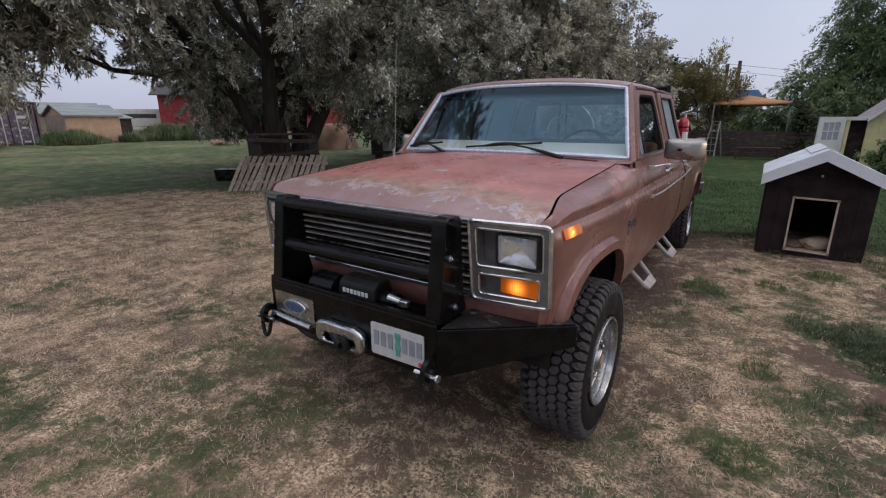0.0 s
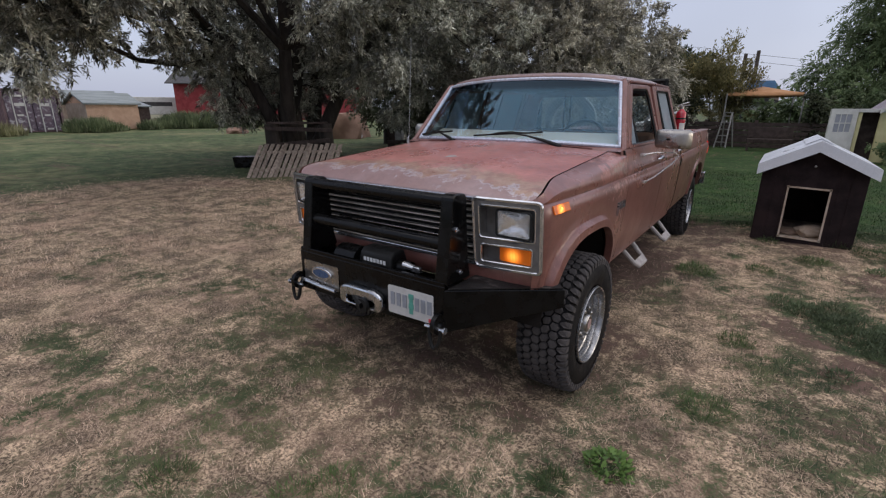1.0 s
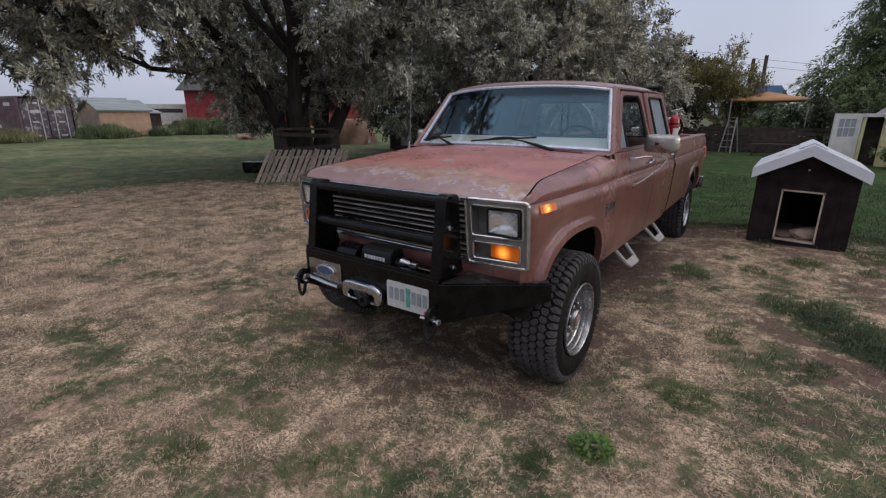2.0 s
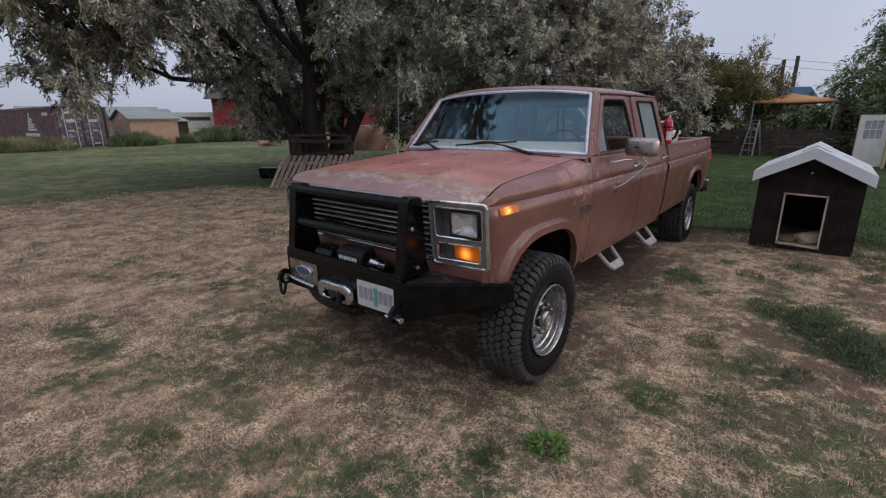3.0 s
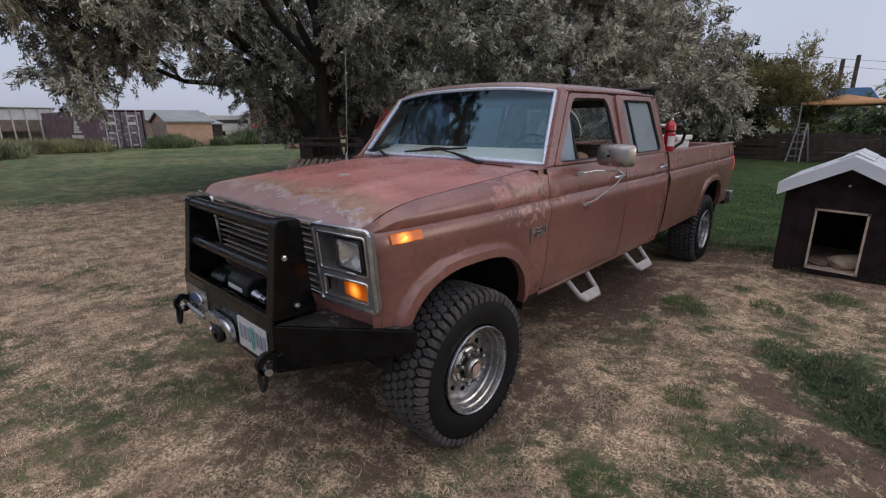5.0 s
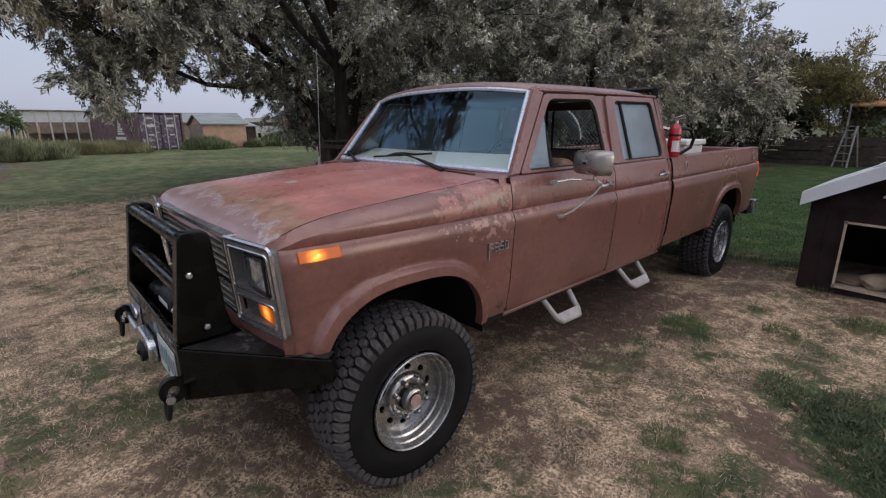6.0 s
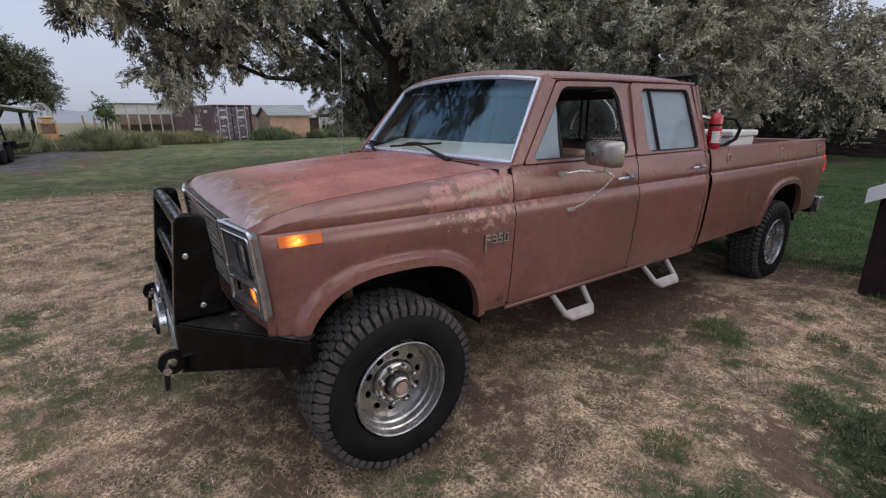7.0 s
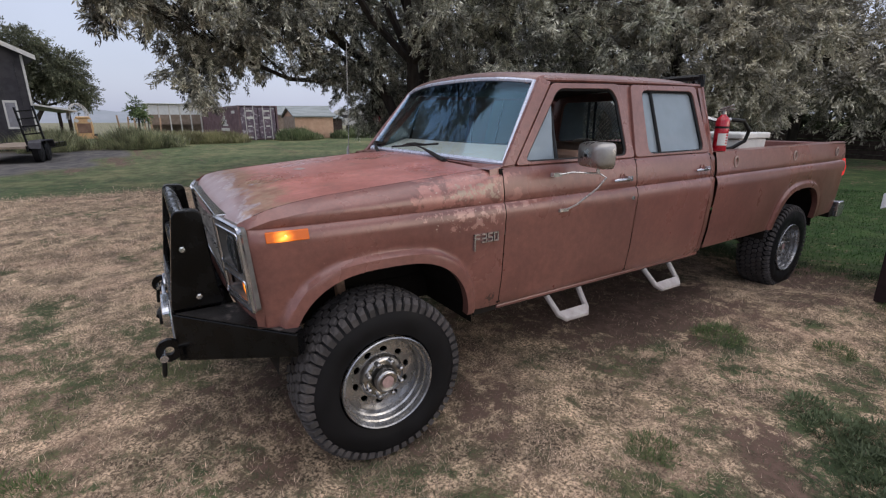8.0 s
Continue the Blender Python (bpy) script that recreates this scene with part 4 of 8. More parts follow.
for y0 in (3.55, 4.40):
    bm = bmesh.new()
    box(bm, CX - 0.72, CX + 0.72, y0 - 0.42, y0 + 0.08, 0.72, 0.92)
    box(bm, CX - 0.72, CX + 0.72, y0 + 0.02, y0 + 0.16, 0.85, 1.34, Matrix.Translation((0, y0, 0.85)) @ Matrix.Rotation(radians(-10), 4, 'X') @ Matrix.Translation((0, -y0, -0.85)))
    part("bench_seat", bm, VINYL, truck, "tan vinyl bench seat", True, 0.04)
# rear cab wall with its window
bm = bmesh.new()
fill(bm, [[(CX + x, 4.872, z) for x, z in ((-0.86, 0.55), (0.86, 0.55), (0.88, 1.27), (0.74, 1.73), (-0.74, 1.73), (-0.88, 1.27))],
          [(CX + p.x, 4.872, p.y) for p in rounded([(-0.66, 1.30), (0.66, 1.30), (0.60, 1.66), (-0.60, 1.66)], 0.06)]])
part("cab_back", bm, PAINT, truck, "", False, 0.0, 0.02)
bm = bmesh.new()
bm.faces.new([bm.verts.new((CX + p.x, 4.872, p.y)) for p in rounded([(-0.66, 1.30), (0.66, 1.30), (0.60, 1.66), (-0.60, 1.66)], 0.06)])
pane = part("rear_window", bm, REARGLASS, truck, facing=(0, 1, 0))
pane.visible_shadow = False

# nose: grille, bezels and lamps
NOSE = ("front_valance", "grille", "slat", "grille_rim", "headlight_bezel", "bezel_trim", "bezel_pocket", "headlight", "headlight_lens", "headlight_ring", "turn_signal", "radiator_support")
bm = bmesh.new()
box(bm, CX - 0.86, CX + 0.86, 1.70, 1.76, 0.62, 1.12)
part("radiator_support", bm, GRILLEBLACK, truck)
bm = bmesh.new()
grid(bm, [[(CX + t * 0.875, y + 0.075 * abs(t) ** 3, z) for t in np.linspace(-1, 1, 25)] for y, z in ((1.64, 0.775), (1.612, 0.765), (1.605, 0.74), (1.60, 0.70), (1.625, 0.655), (1.68, 0.64))])
part("front_valance", bm, PAINT, truck, "brown painted panel below the grille", True)
grille = bmesh.new()
box(grille, CX - 0.545, CX + 0.545, 1.645, 1.68, 0.775, 1.115)
grille = part("grille", grille, GRILLEBLACK, truck, "black grille with worn metal slats")
for k in range(10):
    bm = bmesh.new()
    z = 0.795 + 0.0315 * k
    box(bm, CX - 0.54, CX + 0.54, 1.606, 1.65, z, z + 0.0065)
    part("slat", bm, SLAT if k != 3 else DULLCHROME, grille, bevel=0.002)
bm = bmesh.new()
for z in (0.777, 1.108):
    box(bm, CX - 0.556, CX + 0.556, 1.602, 1.652, z - 0.009, z + 0.012)
part("grille_rim", bm, CHROME, grille, "", bevel=0.004)
REFLECTOR = mat("lamp_reflector", (0.95, 0.95, 0.95), (0.82, 0.82, 0.83), 14, 0.16, 0.8, bump=0.5, bscale=45, coat=0.6)
for s in (1, -1):
    def face(pts, y):
        return [(CX + s * p[0], y + 0.045 * sm(0.70, 0.89, p[0]), p[1]) for p in pts]

    outer = rounded([(0.560, 0.772), (0.890, 0.772), (0.886, 1.116), (0.548, 1.116)], 0.022)
    win_a = rounded([(0.585, 0.925), (0.862, 0.925), (0.860, 1.088), (0.580, 1.088)], 0.018)
    win_b = rounded([(0.592, 0.80), (0.848, 0.80), (0.851, 0.892), (0.592, 0.892)], 0.016)
    bm = bmesh.new()
    fill(bm, [face(outer, 1.612), face(win_a, 1.612), face(win_b, 1.612)])
    bezel = part("headlight_bezel", bm, BEZEL, truck, "silver-grey lamp bezel with chrome edges", False, 0.003, 0.03)
    bm = bmesh.new()
    for loop, r, y in ((outer, 0.010, 1.600), (win_a, 0.006, 1.598), (win_b, 0.006, 1.598)):
        f = face(loop, y)
        tube(bm, f + [f[0]], r, 6, False)
    part("bezel_trim", bm, CHROME, bezel, "chrome edging", True)
    bm = bmesh.new()
    grid(bm, [face(win_a, 1.615) + face(win_a, 1.615)[:1], [(x, 1.665, z) for x, y, z in face([(p[0] * 0.97 + 0.02, p[1]) for p in win_a], 0) + face([(p[0] * 0.97 + 0.02, p[1]) for p in win_a[:1]], 0)]])
    grid(bm, [face(win_b, 1.615) + face(win_b, 1.615)[:1], [(x, 1.655, z) for x, y, z in face(win_b, 0) + face(win_b[:1], 0)]])
    bm.faces.new([bm.verts.new((x, 1.6652, z)) for x, y, z in face([(p[0] * 0.97 + 0.02, p[1]) for p in win_a], 0)])
    bm.faces.new([bm.verts.new((x, 1.6552, z)) for x, y, z in face(win_b, 0)])
    part("bezel_pocket", bm, BEZEL, bezel, "", True)
    # square sealed-beam lamp
    lampo = rounded([(0.662, 0.938), (0.842, 0.938), (0.842, 1.068), (0.662, 1.068)], 0.016)
    bm = bmesh.new()
    rows = []
    for q in (0.005, 0.15, 0.4, 0.7, 0.92, 1.0):
        rows.append([(CX + s * (0.752 + (p[0] - 0.752) * q), 1.664 - 0.028 * q ** 2, 1.003 + (p[1] - 1.003) * q) for p in lampo])
    grid(bm, [r + r[:1] for r in rows])
    part("headlight", bm, REFLECTOR, bezel, "rectangular sealed-beam headlamp", True)
    bm = bmesh.new()
    grid(bm, [[(CX + s * (0.752 + (p[0] - 0.752) * q), 1.622 - 0.012 * (1 - q * q), 1.003 + (p[1] - 1.003) * q) for p in lampo + lampo[:1]] for q in (0.02, 0.5, 0.8, 1.0)])
    part("headlight_lens", bm, LENS, bezel, "clear glass lens", True, facing=(0, -1, 0)).visible_shadow = False
    bm = bmesh.new()
    f = [(CX + s * p[0], 1.628, p[1]) for p in lampo]
    tube(bm, f + [f[0]], 0.006, 6, False)
    part("headlight_ring", bm, TRIMBLACK, bezel, "", True)
    # turn signal
    sig = rounded([(0.672, 0.806), (0.842, 0.806), (0.844, 0.884), (0.672, 0.884)], 0.012)
    bm = bmesh.new()
    prism(bm, [(CX + s * p[0], 1.643, p[1]) for p in sig], (0, 0.012, 0))
    part("turn_signal", bm, lit_lens("amber_signal_lens", (0.6, 0.15, 0.012), (1.0, 0.15, 0.004), (CX + s * 0.745, 1.645 + rake(0.838), 0.838), 0.075, 0.10, 1.7), bezel, "lit amber turn signal")

for ob in truck.children_recursive:
    if ob.name.split(".")[0] in NOSE:
        for v in ob.data.vertices:
            v.co.y += rake(v.co.z)

# winch bumper: centre box, swept wings, uprights and tubes
BZ0, BZ1 = 0.475, 0.715
bumper = bmesh.new()
prism(bumper, [(CX + x, 1.385, z) for x, z in ((-0.53, BZ0), (0.53, BZ0), (0.53, BZ1), (-0.53, BZ1))], (0, 0.012, 0))
bumper = part("winch_bumper", bumper, BLACK, truck, "black steel winch bumper", False, 0.004)
for nm, y0, y1, z0, z1 in (("winch_tray", 1.397, 1.66, BZ0, BZ0 + 0.012), ("top_lip", 1.388, 1.412, BZ1 - 0.004, BZ1 + 0.020), ("back_plate", 1.60, 1.66, BZ0 + 0.012, 0.62)):
    bm = bmesh.new()
    box(bm, CX - 0.53, CX + 0.53, y0, y1, z0, z1)
    part(nm, bm, BLACK, bumper, "", False, 0.004)
for s in (1, -1):
    bm = bmesh.new()
    top = [(0.53, 1.385, BZ1 - 0.015), (0.972, 1.80, 0.676), (0.93, 1.845, 0.676), (0.53, 1.66, BZ1 - 0.015)]
    bot = [(0.53, 1.385, BZ0), (0.972, 1.80, 0.576), (0.93, 1.845, 0.576), (0.53, 1.66, BZ0)]
    t = [bm.verts.new((CX + s * a, y, z)) for a, y, z in top]
    b = [bm.verts.new((CX + s * a, y, z)) for a, y, z in bot]
    bm.faces.new(b)
    bm.faces.new(t)
    for i in range(4):
        bm.faces.new((t[i], t[(i + 1) % 4], b[(i + 1) % 4], b[i]))
    part("wing", bm, BLACK, bumper, "", False, 0.006)
    bm = bmesh.new()
    prism(bm, [(CX + s * a, y, z + 0.003) for a, y, z in ((0.545, 1.40, BZ1 - 0.015), (0.962, 1.796, 0.6765), (0.925, 1.838, 0.6765), (0.545, 1.655, BZ1 - 0.015))], (0, 0, 0.004))
    part("top_plate", bm, TOPPLATE, bumper, "scuffed black top plate")
    bm = bmesh.new()
    outline = rounded([(1.385, BZ1), (1.605, BZ1), (1.58, 0.80), (1.553, 1.145), (1.443, 1.150)], 0.03, 4)
    prism(bm, [(CX + (0.541 if s > 0 else -0.510), p[0], p[1]) for p in outline], (-s * 0.068, 0, 0))
    up = part("upright", bm, BLACK, bumper, "black steel upright plate", False, 0.006)
    for z, yy in ((0.985, 1.462), (0.765, 1.50)):
        bm = bmesh.new()
        lathe(bm, [(0, 0.013), (0.008, 0.013), (0.009, 0.007), (0.016, 0.007)], (CX + (0.541 if s > 0 else -0.510), yy, z), 0, 6, s)
        part("bolt", bm, CHROME, up, "bright bolt head")
    # shackle: bracket ring, bow and pin
    bm = bmesh.new()
    lathe(bm, [(-0.012, 0.02), (-0.012, 0.052), (0.012, 0.052), (0.012, 0.02)], (CX + s * 0.52, 1.352, 0.535), 0, 20, 1, True)
    mount = part("recovery_mount", bm, BLACK, bumper, "", True)
    bm = bmesh.new()
    arc = [(CX + s * 0.52 + 0.034 * math.cos(a), 1.330 - 0.01 * math.sin(a), 0.520 - 0.10 + 0.10 * (1 - math.sin(a)) if 0 <= a <= math.pi else 0.52) for a in np.linspace(0, math.pi, 13)]
    tube(bm, arc, 0.010, 8)
    part("shackle_bow", bm, TRIMBLACK, mount, "black D-shackle", True)
    bm = bmesh.new()
    tube(bm, [(CX + s * 0.46, 1.330, 0.522), (CX + s * 0.575, 1.330, 0.522)], 0.009, 8)
    tube(bm, [(CX + s * 0.572, 1.330, 0.522), (CX + s * 0.580, 1.330, 0.522)], 0.017, 8)
    part("shackle_pin", bm, CHROME, mount, "", True)
for z, y in ((1.112, 1.470), (0.905, 1.452)):
    bm = bmesh.new()
    tube(bm, [(CX - 0.49, y, z), (CX + 0.49, y, z)], 0.031, 16)
    part("cross_tube", bm, BLACK, bumper, "black steel tube", True)
# winch, fairlead, plates
bm = bmesh.new()
tube(bm, [(CX - 0.26, 1.52, 0.70), (CX + 0.22, 1.52, 0.70)], 0.045, 14)
lathe(bm, [(0, 0.045), (0, 0.085), (0.16, 0.085), (0.17, 0.06)], (CX - 0.30, 1.52, 0.685), 0, 18)
part("winch_drum", bm, BLACK, bumper, "black winch drum", True)
bm = bmesh.new()
prism(bm, [(CX - 0.10, y, z) for y, z in ((1.45, 0.70), (1.46, 0.765), (1.49, 0.79), (1.57, 0.79), (1.60, 0.70))], (0.235, 0, 0))
winch = part("winch_housing", bm, TRIMBLACK, bumper, "black winch control box", False, 0.012)
bm = bmesh.new()
for k in range(7):
    box(bm, CX - 0.062 + 0.024 * k, CX - 0.045 + 0.024 * k, 1.449, 1.4512, 0.722, 0.744)
part("lettering_bar", bm, WHITEBAR, winch)
bm = bmesh.new()
tube(bm, [(CX + 0.22, 1.46, 0.748), (CX + 0.29, 1.46, 0.742)], [0.022, 0.016], 10)
box(bm, CX + 0.27, CX + 0.33, 1.45, 1.475, 0.722, 0.752)
part("winch_clutch_lever", bm, CHROME, bumper, "", True, 0.004)
bm = bmesh.new()
fo = rounded([(-0.155, 0.49), (0.155, 0.49), (0.155, 0.585), (0.10, 0.605), (-0.10, 0.605), (-0.155, 0.585)], 0.035)
fi = rounded([(-0.105, 0.506), (0.105, 0.506), (0.105, 0.545), (-0.105, 0.545)], 0.019)
fill(bm, [[(CX + p[0], 1.362, p[1]) for p in fo], [(CX + p[0], 1.362, p[1]) for p in fi]])
part("fairlead", bm, mat("polished_aluminium", (0.62, 0.64, 0.68), (0.46, 0.47, 0.5), 12, 0.2, 1.0, bump=0.03), bumper, "polished aluminium hawse fairlead", False, 0.012, 0.045)
bm = bmesh.new()
lathe(bm, [(-0.012, 0.018), (-0.012, 0.04), (0.012, 0.04), (0.012, 0.018)], (CX + 0.03, 1.335, 0.515), 1, 18, 1, True)
tube(bm, [(CX - 0.05, 1.36, 0.545), (CX, 1.335, 0.535), (CX + 0.03, 1.33, 0.52)], 0.02, 8)
part("winch_hook", bm, TRIMBLACK, bumper, "black winch hook and rope eye", True)
bm = bmesh.new()
prism(bm, [(CX + p[0], 1.379, p[1]) for p in rounded([(0.178, 0.503), (0.472, 0.508), (0.472, 0.658), (0.178, 0.655)], 0.012)], (0, 0.004, 0))
plate = part("number_plate", bm, PLATE, bumper, "white number plate with plain grey bars and a green tree mark")
for x in (0.198, 0.238, 0.278, 0.358, 0.397, 0.436):
    bm = bmesh.new()
    box(bm, CX + x, CX + x + 0.026, 1.3755, 1.3785, 0.552, 0.622)
    part("plate_bar", bm, GREYBAR, plate)
bm = bmesh.new()
for k in range(4):
    box(bm, CX + 0.322 - 0.004 * (k % 2), CX + 0.345 + 0.004 * (k % 2), 1.3756, 1.3784, 0.528 + 0.027 * k, 0.554 + 0.027 * k)
part("plate_tree", bm, GREENBAR, plate)
bm = bmesh.new()
box(bm, CX + 0.445, CX + 0.468, 1.3755, 1.3785, 0.513, 0.532)
part("plate_tag", bm, REDTAG, plate)
bm = bmesh.new()
prism(bm, [(CX + p[0], 1.379, p[1]) for p in rounded([(-0.495, 0.52), (-0.20, 0.52), (-0.20, 0.665), (-0.495, 0.665)], 0.01)], (0, 0.004, 0))
steel = part("steel_plate", bm, DULLCHROME, bumper, "brushed steel plate on the bumper")
bm = bmesh.new()
prism(bm, [(CX - 0.335 + 0.085 * math.cos(a), 1.366, 0.607 + 0.034 * math.sin(a)) for a in np.linspace(0, 2 * math.pi, 28)[:-1]], (0, 0.012, 0))
part("oval_emblem", bm, CHROME, steel, "chrome oval emblem with a dark blue field", False, 0.003)
bm = bmesh.new()
prism(bm, [(CX - 0.335 + 0.066 * math.cos(a), 1.3635, 0.607 + 0.023 * math.sin(a)) for a in np.linspace(0, 2 * math.pi, 28)[:-1]], (0, 0.002, 0))
part("emblem_field", bm, EMBLEMBLUE, steel)
bm = bmesh.new()
tube(bm, [(CX - 0.50, 1.36, 0.545), (CX - 0.36, 1.358, 0.535), (CX - 0.21, 1.36, 0.528)], 0.012, 8)
part("light_bar", bm, CHROME, steel, "", True)

# wheels
R = 0.405


def wheel(name, s, u_out, yc, zc, hub):
    x0 = CX + s * u_out
    w = bmesh.new()
    prof = [(-0.05, 0.222), (-0.015, 0.235), (-0.004, 0.27), (0.0, 0.31), (-0.012, 0.352), (-0.035, R - 0.018), (-0.10, R - 0.013), (-0.20, R - 0.013), (-0.265, R - 0.018), (-0.288, 0.352), (-0.30, 0.31), (-0.296, 0.27), (-0.285, 0.235), (-0.25, 0.222)]
    lathe(w, prof, (x0, yc, zc), 0, 64, s, True)
    tyre = part("wheel", w, RUBBER, truck, "black all-terrain tyre on a polished alloy rim", True)
    # tread blocks
    bm = bmesh.new()
    n = 54
    hexa = ((-0.5, 0.0), (-0.27, 0.5), (0.27, 0.5), (0.5, 0.0), (0.27, -0.5), (-0.27, -0.5))
    lug = ((0.5, -0.42), (0.5, 0.42), (0.0, 0.5), (-0.5, 0.16), (-0.5, -0.16), (0.0, -0.5))
    for k in range(n):
        for j, (mid, wide, da, ln) in enumerate(((-0.031, 0.048, 0.0, 0.76), (-0.080, 0.050, 0.5, 0.86), (-0.127, 0.050, 0.0, 0.86), (-0.174, 0.050, 0.5, 0.86), (-0.221, 0.050, 0.0, 0.86), (-0.269, 0.048, 0.5, 0.76))):
            shape = [(a * (1 if j == 0 else -1), t) for a, t in lug] if j in (0, 5) else hexa
            skew = (0.10, 0.16, -0.14, 0.16, -0.14, -0.10)[j]
            ln *= 1 + 0.05 * ((k * 7 + j * 3) % 3 - 1)
            rings = []
            for r, q in ((R - 0.022, 1.0), (R - 0.004, 0.97), (R, 0.86)):
                ring = []
                for a, t in shape:
                    out = (j == 0 and a > 0.4) or (j == 5 and a < -0.4)
                    tt = 2 * math.pi * (k + da + (t * ln * q) + skew * a) / n
                    rr = r - (0.016 if r > R - 0.01 else 0.03) * out - 0.004 * (j in (0, 5))
                    ring.append(bm.verts.new((x0 + s * (mid + a * wide * q), yc + rr * math.cos(tt), zc + rr * math.sin(tt))))
                rings.append(ring)
            for lo, hi in zip(rings, rings[1:]):
                for q in range(6):
                    bm.faces.new((lo[q], lo[(q + 1) % 6], hi[(q + 1) % 6], hi[q]))
            bm.faces.new(rings[-1])
    bmesh.ops.recalc_face_normals(bm, faces=bm.faces)
    part("tread", bm, TREAD, tyre, "blocky dusty tread")
    bm = bmesh.new()
    lathe(bm, [(-0.014, 0.227), (-0.004, 0.226), (0.000, 0.222), (-0.004, 0.216), (-0.022, 0.211), (-0.034, 0.210), (-0.038, 0.202), (-0.058, 0.198), (-0.066, 0.197), (-0.071, 0.188), (-0.094, 0.184), (-0.112, 0.180), (-0.25, 0.178)], (x0, yc, zc), 0, 56, s)
    bm.faces.ensure_lookup_table()
    for f in [f for f in bm.faces if len(f.verts) > 4]:
        bm.faces.remove(f)
    part("rim", bm, ALLOY, tyre, "polished alloy rim", True)
    bm = bmesh.new()
    xd = x0 - s * 0.102
    circ = lambda r, m: [(xd, yc + r * math.cos(2 * math.pi * k / m), zc + r * math.sin(2 * math.pi * k / m)) for k in range(m)]
    loops = [circ(0.186, 48), circ(0.075, 32)]
    for k in range(10):
        a = 2 * math.pi * (k + 0.3) / 10
        ca, sa = math.cos(a), math.sin(a)
        loops.append([(xd, yc + (0.133 + 0.014 * math.cos(q)) * ca - 0.019 * math.sin(q) * sa, zc + (0.133 + 0.014 * math.cos(q)) * sa + 0.019 * math.sin(q) * ca) for q in np.linspace(0, 2 * math.pi, 13)[:-1]])
    fill(bm, loops)
    part("wheel_disc", bm, ALLOY, tyre, "alloy wheel centre with ten oval holes", False, 0.0, 0.012)
    bm = bmesh.new()
    lathe(bm, [(-0.20, 0.18), (-0.20, 0.0)], (x0, yc, zc), 0, 24, s)
    part("brake_drum", bm, SHADOWBLACK, tyre)
    bm = bmesh.new()
    lathe(bm, [(-0.105, 0.112), (-0.090, 0.111), (-0.074, 0.104), (-0.066, 0.092), (-0.064, 0.062), (hub - 0.045, 0.057)], (x0, yc, zc), 0, 36, s)
    part("hub", bm, DULLCHROME, tyre, "dull chrome hub", True)
    bm = bmesh.new()
    lathe(bm, [(hub - 0.047, 0.060), (hub - 0.030, 0.060), (hub - 0.028, 0.056)], (x0, yc, zc), 0, 32, s)
    part("hub_ring", bm, TRIMBLACK, tyre, "black ring round the hub cap", True)
    bm = bmesh.new()
    lathe(bm, [(hub - 0.030, 0.057), (hub - 0.006, 0.055), (hub, 0.051), (hub + 0.003, 0.044), (hub + 0.001, 0.041), (hub + 0.001, 0.0)], (x0, yc, zc), 0, 32, s)
    part("hub_cap", bm, DULLCHROME, tyre, "dull chrome locking hub cap", True)
    for k in range(20):
        a = 2 * math.pi * (k + 0.5) / 20
        bm = bmesh.new()
        tube(bm, [(x0 - s * 0.104, yc + 0.172 * math.cos(a), zc + 0.172 * math.sin(a)), (x0 - s * 0.097, yc + 0.172 * math.cos(a), zc + 0.172 * math.sin(a))], [0.006, 0.004], 6)
        part("rivet", bm, DULLCHROME, tyre, "", True)
    for k in range(8):
        a = 2 * math.pi * (k + 0.5) / 8
        bm = bmesh.new()
        tube(bm, [(x0 - s * 0.09, yc + 0.088 * math.cos(a), zc + 0.088 * math.sin(a)), (x0 - s * 0.038, yc + 0.088 * math.cos(a), zc + 0.088 * math.sin(a)), (x0 - s * 0.032, yc + 0.088 * math.cos(a), zc + 0.088 * math.sin(a))], [0.013, 0.012, 0.006], 8)
        part("lug_nut", bm, DULLCHROME, tyre, "", True)
    bm = bmesh.new()
    lathe(bm, [(hub + 0.003, 0.03), (hub + 0.0045, 0.029)], (x0, yc, zc), 0, 20, s)
    part("hub_badge", bm, mat(name + "_hub_badge_red", (0.40, 0.27, 0.25), None, 60, 0.5), tyre)
    return tyre


for s in (1, -1):
    wheel("front", s, 1.008, 2.188, 0.343, -0.022)
    wheel("rear", s, 0.905, 6.465, 0.318, -0.05)

